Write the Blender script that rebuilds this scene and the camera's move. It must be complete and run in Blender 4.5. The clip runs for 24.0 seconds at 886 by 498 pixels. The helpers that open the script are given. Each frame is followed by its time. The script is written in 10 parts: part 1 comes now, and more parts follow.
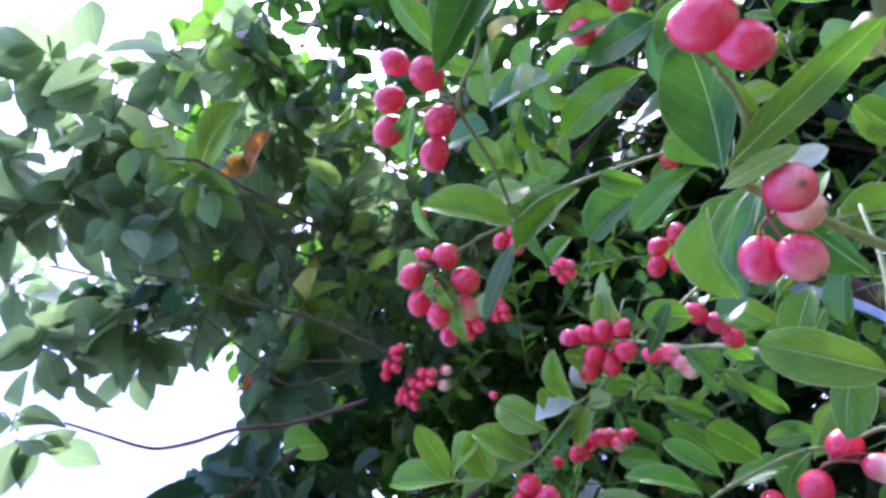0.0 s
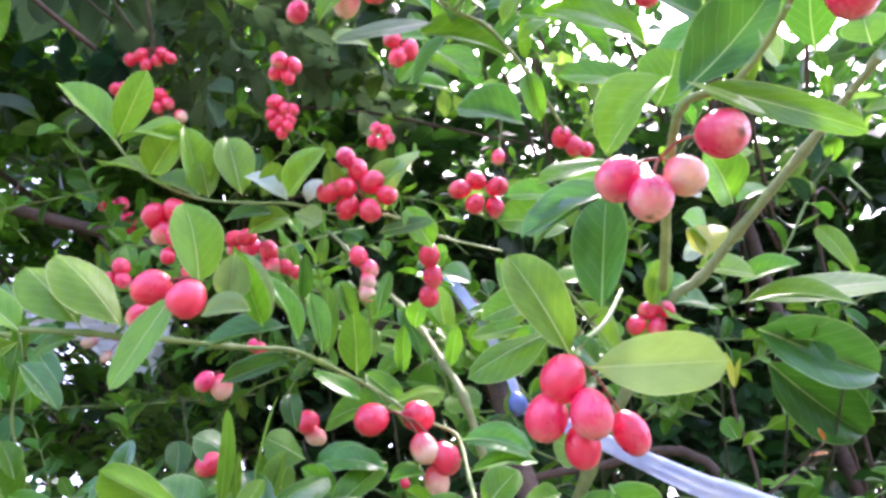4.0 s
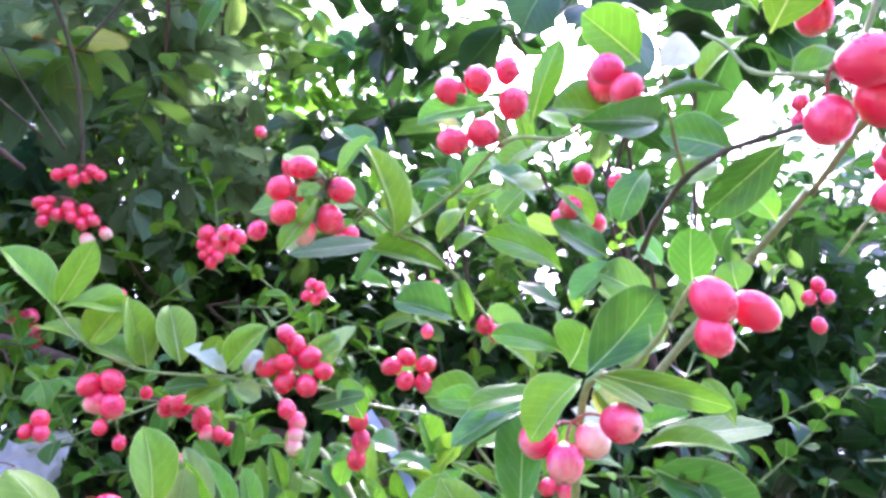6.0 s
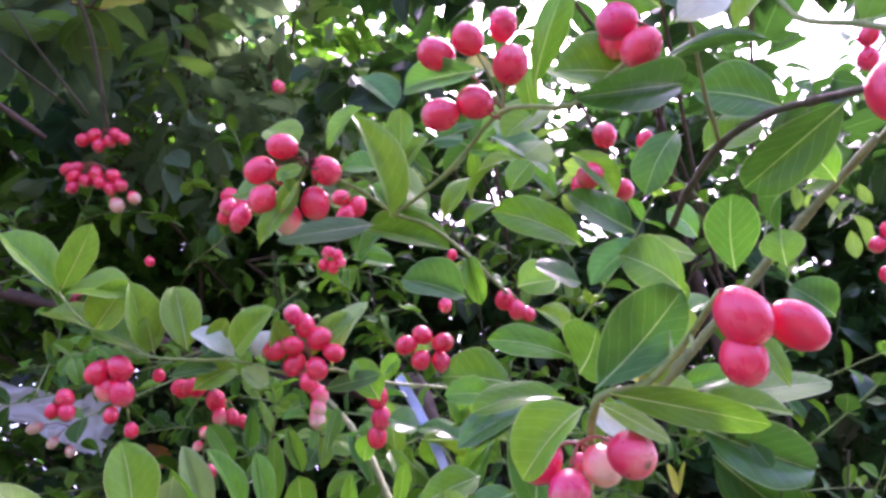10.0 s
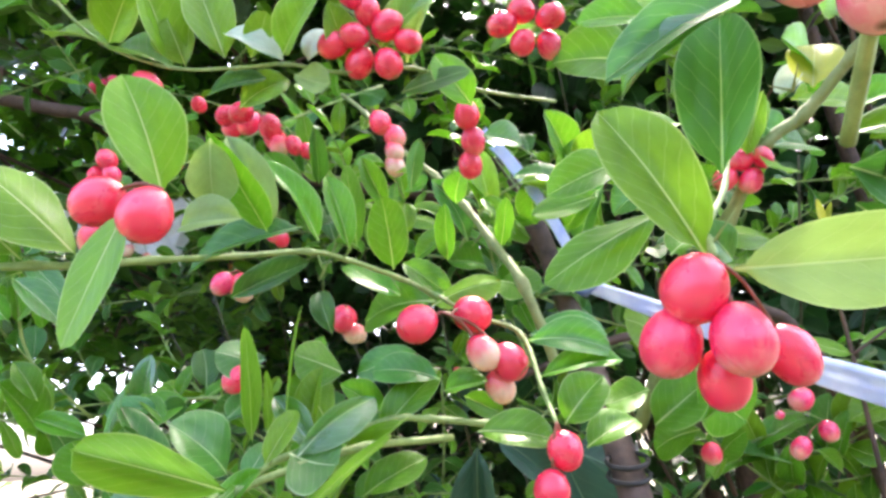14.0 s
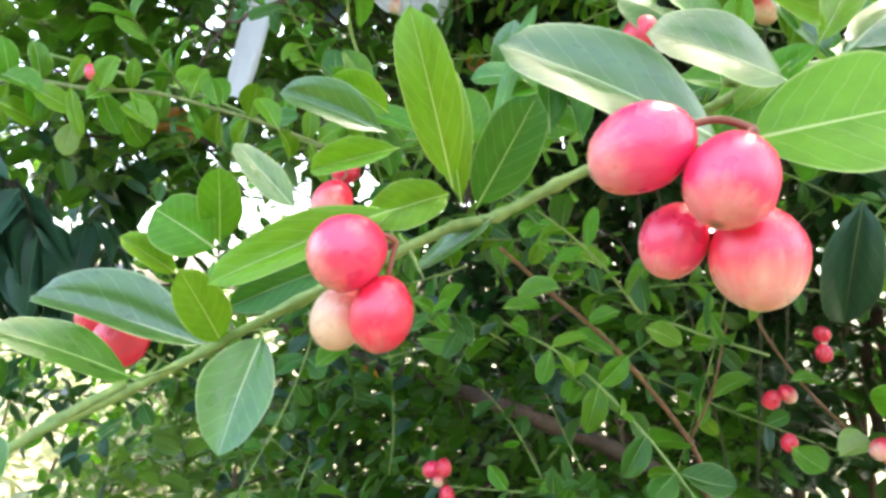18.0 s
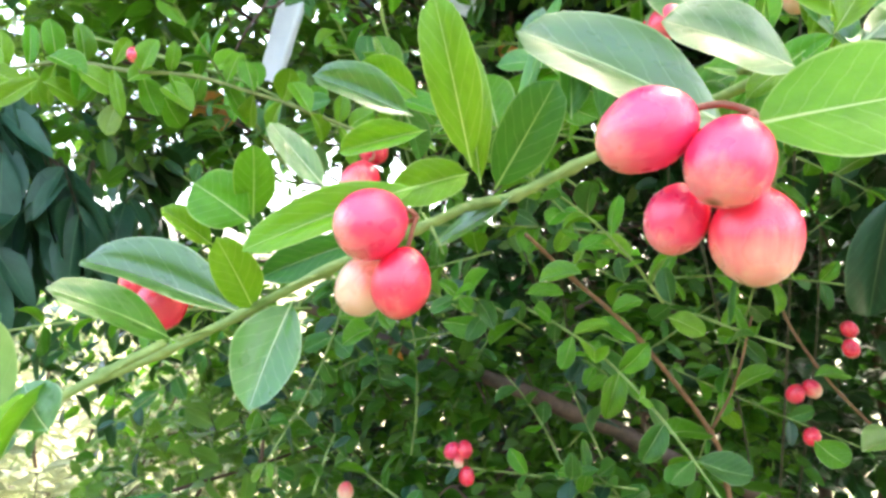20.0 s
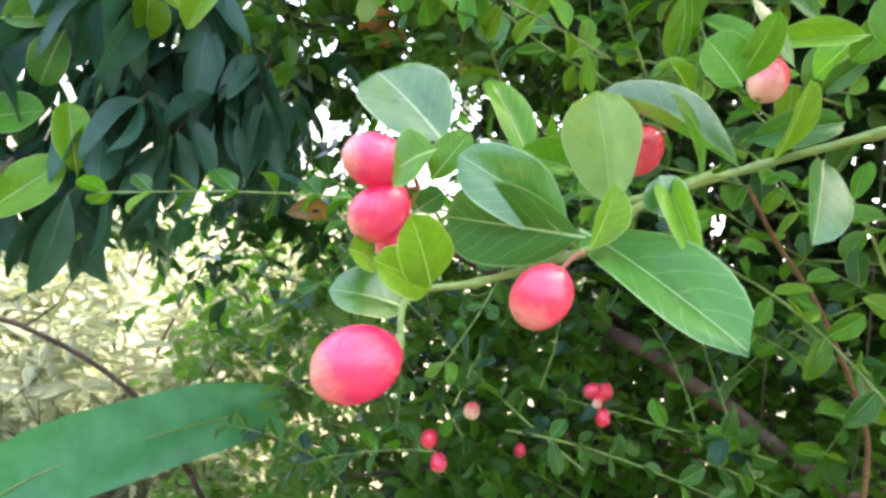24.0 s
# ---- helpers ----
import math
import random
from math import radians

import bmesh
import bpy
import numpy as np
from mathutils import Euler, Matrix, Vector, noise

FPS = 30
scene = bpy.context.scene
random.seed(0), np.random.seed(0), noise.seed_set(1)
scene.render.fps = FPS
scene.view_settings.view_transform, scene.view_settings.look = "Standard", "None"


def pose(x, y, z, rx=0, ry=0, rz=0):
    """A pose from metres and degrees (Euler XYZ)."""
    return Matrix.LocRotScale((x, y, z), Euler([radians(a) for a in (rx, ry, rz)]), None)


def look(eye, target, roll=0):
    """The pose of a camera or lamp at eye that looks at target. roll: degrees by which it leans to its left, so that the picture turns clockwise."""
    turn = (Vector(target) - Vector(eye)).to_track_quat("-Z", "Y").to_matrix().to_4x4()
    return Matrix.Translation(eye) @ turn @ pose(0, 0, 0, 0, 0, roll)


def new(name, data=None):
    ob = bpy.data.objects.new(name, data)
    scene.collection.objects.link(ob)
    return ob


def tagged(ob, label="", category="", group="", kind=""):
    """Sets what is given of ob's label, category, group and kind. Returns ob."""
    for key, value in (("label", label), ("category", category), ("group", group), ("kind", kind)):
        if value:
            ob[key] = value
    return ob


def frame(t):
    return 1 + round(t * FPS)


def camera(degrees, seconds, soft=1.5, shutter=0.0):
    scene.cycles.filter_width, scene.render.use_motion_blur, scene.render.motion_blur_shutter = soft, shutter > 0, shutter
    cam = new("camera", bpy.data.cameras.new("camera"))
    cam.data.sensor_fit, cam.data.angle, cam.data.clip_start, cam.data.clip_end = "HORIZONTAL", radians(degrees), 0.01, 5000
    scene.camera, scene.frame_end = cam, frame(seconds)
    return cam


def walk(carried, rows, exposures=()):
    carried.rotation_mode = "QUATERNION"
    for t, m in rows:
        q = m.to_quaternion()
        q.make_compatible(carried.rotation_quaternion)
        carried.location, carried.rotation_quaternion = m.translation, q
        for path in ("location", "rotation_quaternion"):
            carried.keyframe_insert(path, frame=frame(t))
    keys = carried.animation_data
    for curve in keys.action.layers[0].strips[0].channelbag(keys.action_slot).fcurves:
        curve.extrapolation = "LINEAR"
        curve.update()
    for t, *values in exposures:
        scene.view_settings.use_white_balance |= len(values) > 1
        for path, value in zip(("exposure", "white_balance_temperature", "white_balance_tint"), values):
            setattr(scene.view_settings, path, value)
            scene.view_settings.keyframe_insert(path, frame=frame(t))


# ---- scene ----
cam = camera(69.1, 24.0, 3.0, 0.0)
PATH = [
    (0, (0.1188, 0.1877, 1.6571), (-0.5992, 1.5055, 2.9793), -45.74),
    (0.5, (0.1116, 0.1907, 1.6368), (-0.6653, 1.5192, 2.9141), -30.31),
    (1, (0.1296, 0.1927, 1.6200), (-0.6644, 1.5241, 2.8837), -22.02),
    (1.5, (0.1308, 0.2094, 1.6133), (-0.6160, 1.6491, 2.7835), -16.50),
    (2, (0.1392, 0.2410, 1.6068), (-0.5466, 1.7700, 2.6985), -14.06),
    (2.5, (0.0996, 0.2490, 1.5953), (-0.5473, 1.8447, 2.6128), -6.58),
    (4.5, (0.0024, 0.2329, 1.5997), (-0.1246, 1.9695, 2.5837), -1.08),
    (5, (-0.0120, 0.2058, 1.5850), (-0.1050, 1.9592, 2.5425), -1.29),
    (5.5, (-0.0168, 0.1730, 1.6147), (0.0202, 1.8620, 2.6852), -1.14),
    (6, (0.0060, 0.1492, 1.6481), (0.0860, 1.7560, 2.8362), -3.59),
    (6.5, (0.0204, 0.1561, 1.6685), (0.0334, 1.7488, 2.8782), -4.63),
    (7, (0.0456, 0.1425, 1.7146), (0.0506, 1.6598, 3.0176), -4.75),
    (7.5, (0.0660, 0.1319, 1.7403), (0.1480, 1.6024, 3.0934), -7.03),
    (8, (0.0864, 0.1122, 1.7537), (0.2304, 1.5335, 3.1533), -6.12),
    (8.5, (0.0864, 0.1136, 1.7528), (0.2044, 1.6160, 3.0677), -6.09),
    (9, (0.0756, 0.1396, 1.7300), (0.1016, 1.7642, 2.8962), -3.45),
    (9.5, (0.0504, 0.1608, 1.7158), (0.0064, 1.8274, 2.8207), -3.39),
    (10, (0.0420, 0.1724, 1.7003), (-0.0500, 1.8865, 2.7267), -2.27),
    (10.5, (0.0144, 0.2138, 1.6666), (-0.0466, 1.9674, 2.6263), -1.27),
    (11, (0.0036, 0.2500, 1.6428), (-0.0904, 2.0394, 2.5310), -0.11),
    (11.5, (0.0012, 0.2637, 1.6241), (-0.1298, 2.0765, 2.4587), -2.12),
    (13.5, (-0.0048, 0.3004, 1.6401), (-0.3288, 2.1587, 2.3047), -3.64),
    (14, (-0.0072, 0.3286, 1.6551), (-0.3372, 2.2112, 2.2444), -4.14),
    (14.5, (-0.0204, 0.3541, 1.6669), (-0.3753, 2.2558, 2.1744), -4.98),
    (15, (-0.0408, 0.3582, 1.6655), (-0.5779, 2.2362, 2.0952), -8.52),
    (15.5, (-0.0828, 0.3615, 1.6577), (-0.7608, 2.2057, 2.0308), -7.07),
    (16, (-0.1308, 0.3703, 1.6340), (-0.8488, 2.2118, 1.9401), -4.28),
    (16.5, (-0.1392, 0.3789, 1.6065), (-0.9151, 2.2084, 1.8328), -3.25),
    (17, (-0.1560, 0.3921, 1.5852), (-1.0060, 2.1925, 1.7746), -3.19),
    (17.5, (-0.1896, 0.3994, 1.5673), (-1.0457, 2.1990, 1.7368), 0.06),
    (19.5, (-0.1692, 0.4145, 1.5527), (-1.1040, 2.1798, 1.6510), 5.27),
    (20, (-0.1776, 0.3956, 1.5538), (-1.1356, 2.1480, 1.6590), 4.05),
    (20.5, (-0.2016, 0.3736, 1.5616), (-1.2856, 2.0533, 1.6214), 2.62),
    (21, (-0.2280, 0.3506, 1.5592), (-1.3771, 1.9874, 1.5826), 3.33),
    (21.5, (-0.2460, 0.3486, 1.5437), (-1.4396, 1.9534, 1.5411), 4.29),
    (22, (-0.2616, 0.3265, 1.5241), (-1.5040, 1.8928, 1.4685), 6.91),
    (22.5, (-0.2736, 0.3417, 1.4860), (-1.5107, 1.9113, 1.4085), 9.80),
    (23, (-0.2652, 0.3381, 1.4900), (-1.4478, 1.9485, 1.4009), 11.81),
    (23.5, (-0.2712, 0.3120, 1.4855), (-1.4191, 1.9487, 1.4271), 14.01),
    (24, (-0.3228, 0.2924, 1.4752), (-1.3889, 1.9843, 1.4440), 14.26),
]
EXPOSURES = [(0, 2.6, 5150, 43), (2, 2.85, 5750, 50), (5, 3.52, 6000, 28), (6, 3.55, 5400, 46), (7, 3.15, 5000, 62), (8, 2.05, 5250, 56), (9, 1.32, 5750, 60), (10, 2.8, 5750, 58), (11.5, 3.38, 6350, 24), (14, 3.55, 6500, 18), (17, 3.6, 7000, 8), (20, 3.93, 7250, 4), (22, 3.5, 7300, 5), (24, 3.65, 7050, 9)]
walk(cam, [(t, look(eye, target, roll)) for t, eye, target, roll in PATH], EXPOSURES)

# ---- sky and sun ----
SUN_ELEV, SUN_AZ = radians(59.4), radians(18.7)
world = bpy.data.worlds.new("sky")
scene.world = world
world.use_nodes = True
wn = world.node_tree
wn.nodes.clear()
sky = wn.nodes.new("ShaderNodeTexSky")
sky.sky_type = "NISHITA"
sky.sun_disc = False
sky.sun_elevation, sky.sun_rotation = SUN_ELEV, SUN_AZ
sky.air_density, sky.dust_density, sky.ozone_density = 0.7, 5.0, 0.6
sky_bg = wn.nodes.new("ShaderNodeBackground")
sky_bg.inputs["Strength"].default_value = 0.15
sky_out = wn.nodes.new("ShaderNodeOutputWorld")
wn.links.new(sky.outputs[0], sky_bg.inputs[0])
wn.links.new(sky_bg.outputs[0], sky_out.inputs[0])
sun_data = bpy.data.lights.new("sun", "SUN")
sun_data.energy, sun_data.angle, sun_data.color = 1.9, radians(4.0), (1.0, 0.93, 0.82)
sun_way = Vector((math.cos(SUN_ELEV) * math.sin(SUN_AZ), math.cos(SUN_ELEV) * math.cos(SUN_AZ), math.sin(SUN_ELEV)))
sun = new("sun", sun_data)
sun.matrix_world = look(sun_way * 20, (0, 0, 0))


# ---- materials ----
class Nodes:
    """Short forms for building a node material."""

    def __init__(self, name):
        self.mat = bpy.data.materials.new(name)
        self.mat.use_nodes = True
        self.tree = self.mat.node_tree
        self.tree.nodes.clear()

    def add(self, kind, ins=None, **props):
        node = self.tree.nodes.new(kind)
        for key, value in props.items():
            if key == "op":
                node.operation = value
            elif key == "uv_map":
                node.uv_map = value
            elif key == "blend":
                node.data_type, node.blend_type = "RGBA", value
        for key, value in (ins or {}).items():
            if isinstance(value, bpy.types.NodeSocket):
                self.tree.links.new(value, node.inputs[key])
            else:
                node.inputs[key].default_value = value
        return node

    def math(self, op, a, b=0.0, c=0.0):
        return self.add("ShaderNodeMath", {0: a, 1: b, 2: c}, op=op).outputs[0]

    def span(self, value, lo, hi, to_lo=0.0, to_hi=1.0):
        return self.add("ShaderNodeMapRange", {0: value, 1: lo, 2: hi, 3: to_lo, 4: to_hi}).outputs[0]

    def mix(self, fac, a, b, blend="MIX"):
        return self.add("ShaderNodeMix", {0: fac, 6: a, 7: b}, blend=blend).outputs[2]

    def noise(self, scale, detail=3.0, vector=None, rough=0.55):
        ins = {"Scale": scale, "Detail": detail, "Roughness": rough}
        if vector is not None:
            ins["Vector"] = vector
        return self.add("ShaderNodeTexNoise", ins).outputs[0]

    def finish(self, shader):
        out = self.add("ShaderNodeOutputMaterial")
        self.tree.links.new(shader, out.inputs[0])
        return self.mat


def rgba(c):
    return (c[0], c[1], c[2], 1.0)


def leaf_material(name, dark, light, vein, rough=0.30, through_light=0.35, glow=(0.16, 0.45, 0.025), island=False, vein_width=0.028, spec=0.6, wax=0.5, sheen=0.3, rumple=0.7):
    """Leaf blade: midrib and side veins from the UV map (u across, v along), mottled green, some light passing through."""
    n = Nodes(name)
    rand = n.add("ShaderNodeNewGeometry").outputs["Random Per Island"] if island else n.add("ShaderNodeObjectInfo").outputs["Random"]
    uv = n.add("ShaderNodeSeparateXYZ", {0: n.add("ShaderNodeUVMap", uv_map="UVMap").outputs[0]})
    across = n.math("ABSOLUTE", n.math("SUBTRACT", uv.outputs[0], 0.5))
    along = uv.outputs[1]
    place = n.add("ShaderNodeTexCoord").outputs["Object"]
    shift = n.add("ShaderNodeCombineXYZ", {0: n.math("MULTIPLY", rand, 37.0), 1: n.math("MULTIPLY", rand, 11.0)}).outputs[0]
    spot = n.add("ShaderNodeVectorMath", {0: place, 1: shift}, op="ADD").outputs[0]
    mottle = n.noise(5.0 if not island else 30.0, 4.0, spot)
    swell = n.noise(1.8 if not island else 12.0, 1.0, spot)
    fine = n.noise(38.0 if not island else 200.0, 2.0, spot)
    taper = n.math("SUBTRACT", 1.3, along)
    mid = n.span(across, n.math("MULTIPLY", taper, vein_width * 0.3), n.math("MULTIPLY", taper, vein_width * 0.6), 1.0, 0.0)
    ribs = n.math("SINE", n.math("MULTIPLY", n.math("ADD", n.math("SUBTRACT", along, n.math("MULTIPLY", across, 0.75)), n.math("MULTIPLY", mottle, 0.10)), 46.0))
    side = n.math("MULTIPLY", n.span(ribs, 0.965, 0.99), 0.2)
    base = n.mix(n.math("ADD", n.math("MULTIPLY", rand, 0.65), n.math("MULTIPLY", mottle, 0.35)), rgba(dark), rgba(light))
    tint = n.add("ShaderNodeHueSaturation", {"Hue": n.span(rand, 0.0, 1.0, 0.485, 0.512), "Saturation": n.span(fine, 0.2, 0.8, 0.97, 1.03),
                                             "Value": n.span(mottle, 0.25, 0.75, 0.82, 1.16), "Color": base}).outputs[0]
    blemish = n.math("MULTIPLY", n.span(n.noise(9.0 if not island else 60.0, 5.0, spot, 0.7), 0.68, 0.74), 0.5)
    tint = n.mix(blemish, tint, rgba((0.16, 0.12, 0.03)))
    edge = n.add("ShaderNodeSeparateXYZ", {0: n.add("ShaderNodeUVMap", uv_map="Edge").outputs[0]}).outputs[0]
    rim = n.math("MULTIPLY", n.span(edge, 0.93, 0.98), 0.45)
    tint = n.mix(rim, tint, rgba(vein))
    colour = n.mix(n.math("MULTIPLY", n.math("MAXIMUM", mid, side), 0.92), tint, rgba(vein))
    bump = n.add("ShaderNodeBump", {"Strength": 0.3, "Distance": 0.012, "Height": n.math("ADD", n.math("MULTIPLY", n.math("MAXIMUM", mid, side), -0.4), n.math("ADD", n.math("MULTIPLY", fine, 0.02), n.math("MULTIPLY", swell, rumple)))})
    blade = n.add("ShaderNodeBsdfPrincipled", {"Base Color": colour, "Roughness": n.span(mottle, 0.3, 0.7, rough - 0.06, rough + 0.1), "Specular IOR Level": spec, "Normal": bump.outputs[0], "Coat Weight": 0.0 if island else wax, "Coat IOR": 1.6, "Coat Roughness": n.span(mottle, 0.3, 0.7, sheen, sheen + 0.14)})
    lit = n.mix(0.6, colour, rgba(glow))
    thin = n.add("ShaderNodeBsdfTranslucent", {"Color": lit, "Normal": bump.outputs[0]})
    return n.finish(n.add("ShaderNodeMixShader", {0: through_light, 1: blade.outputs[0], 2: thin.outputs[0]}).outputs[0])


LEAF = {}
LEAF["g"] = leaf_material("leaf_mid_green", (0.055, 0.190, 0.008), (0.112, 0.315, 0.014), (0.58, 0.68, 0.28), 0.36, 0.33, (0.18, 0.48, 0.012), wax=0.08, spec=0.32)
LEAF["y"] = leaf_material("leaf_light_green", (0.105, 0.270, 0.009), (0.180, 0.375, 0.018), (0.60, 0.68, 0.26), 0.40, 0.31, (0.22, 0.47, 0.016), wax=0.08, spec=0.32)
LEAF["d"] = leaf_material("leaf_dark_green", (0.022, 0.096, 0.012), (0.048, 0.165, 0.018), (0.40, 0.54, 0.22), 0.38, 0.26, (0.11, 0.38, 0.015), wax=0.08, spec=0.32)
LEAF["b"] = leaf_material("leaf_blue_green", (0.038, 0.165, 0.020), (0.080, 0.265, 0.034), (0.56, 0.70, 0.34), 0.34, 0.30, (0.12, 0.44, 0.03), spec=0.5, wax=0.25, sheen=0.36)
LEAF["s"] = leaf_material("leaf_glossy_green", (0.030, 0.140, 0.010), (0.066, 0.225, 0.017), (0.56, 0.70, 0.34), 0.3, 0.34, (0.13, 0.46, 0.018), spec=0.9, wax=1.0, sheen=0.30, rumple=0.9)
LEAF["p"] = leaf_material("leaf_pale_underside", (0.19, 0.34, 0.08), (0.31, 0.46, 0.14), (0.48, 0.58, 0.26), 0.5, 0.42, (0.34, 0.56, 0.07), wax=0.15)
# Shade put into blade colour: a darkened copy for backlit leaves.
LEAF["k"] = leaf_material("leaf_painted_shade", (0.014, 0.050, 0.028), (0.030, 0.100, 0.052), (0.14, 0.24, 0.12), 0.44, 0.12, (0.06, 0.22, 0.03), wax=0.08, spec=0.35)
LEAF["o"] = leaf_material("leaf_orange", (0.42, 0.13, 0.02), (0.62, 0.26, 0.03), (0.6, 0.35, 0.1), 0.5, 0.4, (0.8, 0.35, 0.03))
LEAF["Y"] = leaf_material("leaf_yellow", (0.36, 0.38, 0.02), (0.46, 0.50, 0.04), (0.6, 0.6, 0.2), 0.5, 0.45, (0.6, 0.68, 0.05))
LEAF["w"] = leaf_material("leaf_silvery_back", (0.42, 0.52, 0.34), (0.54, 0.64, 0.44), (0.6, 0.65, 0.5), 0.35, 0.3, (0.5, 0.55, 0.3))
FOLIAGE = leaf_material("foliage_green", (0.016, 0.066, 0.006), (0.060, 0.180, 0.012), (0.22, 0.38, 0.08), 0.38, 0.40, (0.19, 0.50, 0.02), island=True, vein_width=0.03, spec=0.4)
FOLIAGE_LIGHT = leaf_material("foliage_light_green", (0.055, 0.130, 0.028), (0.135, 0.285, 0.046), (0.27, 0.42, 0.13), 0.42, 0.45, (0.27, 0.52, 0.05), island=True, vein_width=0.03, spec=0.5)
# Haze put into leaf colour: greyer, paler copy for crowns near the sky.
FOLIAGE_HAZY = leaf_material("foliage_painted_haze", (0.085, 0.160, 0.085), (0.175, 0.30, 0.165), (0.30, 0.42, 0.20), 0.42, 0.45, (0.30, 0.46, 0.14), island=True, vein_width=0.03, spec=0.5)
# Shade put into leaf colour: near-black copy of the foliage green.
FOLIAGE_SHADED = leaf_material("foliage_shaded_green", (0.007, 0.032, 0.009), (0.022, 0.074, 0.014), (0.10, 0.20, 0.07), 0.36, 0.18, (0.08, 0.28, 0.02), island=True, vein_width=0.03, spec=0.35)
# Blue of haze and reflected sky put into the dark leaf colour.
FOLIAGE_BLUE_CAST = leaf_material("foliage_blue_haze_cast", (0.020, 0.070, 0.044), (0.055, 0.150, 0.088), (0.12, 0.24, 0.12), 0.40, 0.22, (0.08, 0.30, 0.06), island=True, vein_width=0.03, spec=0.4)
# Sunlight put into leaf colour: pale tones carry the bush's glare.
FOLIAGE_SUNNY = leaf_material("foliage_painted_sunlight", (0.08, 0.13, 0.04), (0.56, 0.59, 0.40), (0.6, 0.6, 0.45), 0.45, 0.25, (0.46, 0.50, 0.24), island=True, vein_width=0.03, spec=0.4)


def berry_material():
    """Glossy fruit skin: pink red over a paler cream end, with fine streaks and specks."""
    n = Nodes("berry_skin")
    info = n.add("ShaderNodeObjectInfo")
    ripe, rand = n.add("ShaderNodeSeparateColor", {0: info.outputs["Color"]}).outputs[0], info.outputs["Random"]
    place = n.add("ShaderNodeTexCoord").outputs["Object"]
    xyz = n.add("ShaderNodeSeparateXYZ", {0: place})
    shift = n.add("ShaderNodeCombineXYZ", {0: n.math("MULTIPLY", rand, 23.0), 1: n.math("MULTIPLY", rand, 51.0)}).outputs[0]
    spot = n.add("ShaderNodeVectorMath", {0: place, 1: shift}, op="ADD").outputs[0]
    stretch = n.add("ShaderNodeVectorMath", {0: spot, 1: (7.0, 7.0, 0.9)}, op="MULTIPLY").outputs[0]
    streak, patch, speck = n.noise(1.0, 4.0, stretch), n.noise(1.1, 2.0, spot), n.noise(26.0, 2.0, spot, 0.8)
    height = n.math("ADD", n.math("ADD", n.math("MULTIPLY", xyz.outputs[2], 0.62), n.math("MULTIPLY", n.math("SUBTRACT", streak, 0.5), 0.35)),
                    n.math("MULTIPLY", n.math("SUBTRACT", patch, 0.5), 0.7))
    blush = n.span(n.math("ADD", height, n.span(ripe, 0.0, 1.0, -0.60, 0.95)), -0.36, 0.44)
    # Magenta at middle ripeness is a local light cast put into colour.
    pink = n.mix(n.math("MAXIMUM", n.span(n.math("ADD", ripe, n.math("MULTIPLY", rand, 0.08)), 0.76, 0.90), n.span(ripe, 0.66, 0.73, 1.0, 0.0)), rgba((0.87, 0.034, 0.165)), rgba((0.88, 0.026, 0.080)))
    colour = n.mix(blush, rgba((0.86, 0.55, 0.38)), pink)
    deep = n.span(n.math("ADD", height, n.span(rand, 0.0, 1.0, -0.25, 0.25)), 0.1, 0.55)
    colour = n.mix(n.math("MULTIPLY", deep, 0.35), colour, rgba((0.74, 0.016, 0.070)))
    colour = n.mix(n.math("MULTIPLY", n.span(speck, 0.72, 0.78), 0.45), colour, rgba((0.86, 0.50, 0.42)))
    tip = n.span(xyz.outputs[2], -1.02, -0.97, 1.0, 0.0)
    colour = n.mix(tip, colour, rgba((0.22, 0.09, 0.03)))
    bump = n.add("ShaderNodeBump", {"Strength": 0.12, "Distance": 0.02, "Height": n.math("ADD", streak, n.math("MULTIPLY", speck, 0.2))})
    skin = n.add("ShaderNodeBsdfPrincipled", {"Base Color": colour, "Roughness": n.span(patch, 0.3, 0.7, 0.24, 0.34), "Specular IOR Level": 0.95,
                                              "Subsurface Weight": 0.2, "Subsurface Radius": (0.6, 0.2, 0.12), "Subsurface Scale": 0.004, "Normal": bump.outputs[0]})
    return n.finish(skin.outputs[0])


def bark_material(name, dark, light, scale=90.0, rough=0.75, bump_strength=0.5):
    n = Nodes(name)
    place = n.add("ShaderNodeTexCoord").outputs["Object"]
    big, fine = n.noise(scale * 0.25, 4.0, place), n.noise(scale, 5.0, place, 0.65)
    colour = n.mix(n.span(n.math("ADD", n.math("MULTIPLY", big, 0.6), n.math("MULTIPLY", fine, 0.4)), 0.32, 0.68), rgba(dark), rgba(light))
    bump = n.add("ShaderNodeBump", {"Strength": bump_strength, "Distance": 0.004, "Height": fine})
    return n.finish(n.add("ShaderNodeBsdfPrincipled", {"Base Color": colour, "Roughness": rough, "Normal": bump.outputs[0]}).outputs[0])


def plain_material(name, dark, light, rough, scale=60.0, sheer=0.0, spec=0.5):
    """A surface with soft mottling; sheer is the share of light that passes through."""
    n = Nodes(name)
    place = n.add("ShaderNodeTexCoord").outputs["Object"]
    spot = n.noise(scale, 4.0, place)
    colour = n.mix(n.span(spot, 0.35, 0.65), rgba(dark), rgba(light))
    bump = n.add("ShaderNodeBump", {"Strength": 0.3, "Distance": 0.003, "Height": spot})
    face = n.add("ShaderNodeBsdfPrincipled", {"Base Color": colour, "Roughness": rough, "Specular IOR Level": spec, "Normal": bump.outputs[0]}).outputs[0]
    if sheer:
        thin = n.add("ShaderNodeBsdfTranslucent", {"Color": colour}).outputs[0]
        face = n.add("ShaderNodeMixShader", {0: sheer, 1: face, 2: thin}).outputs[0]
    return n.finish(face)


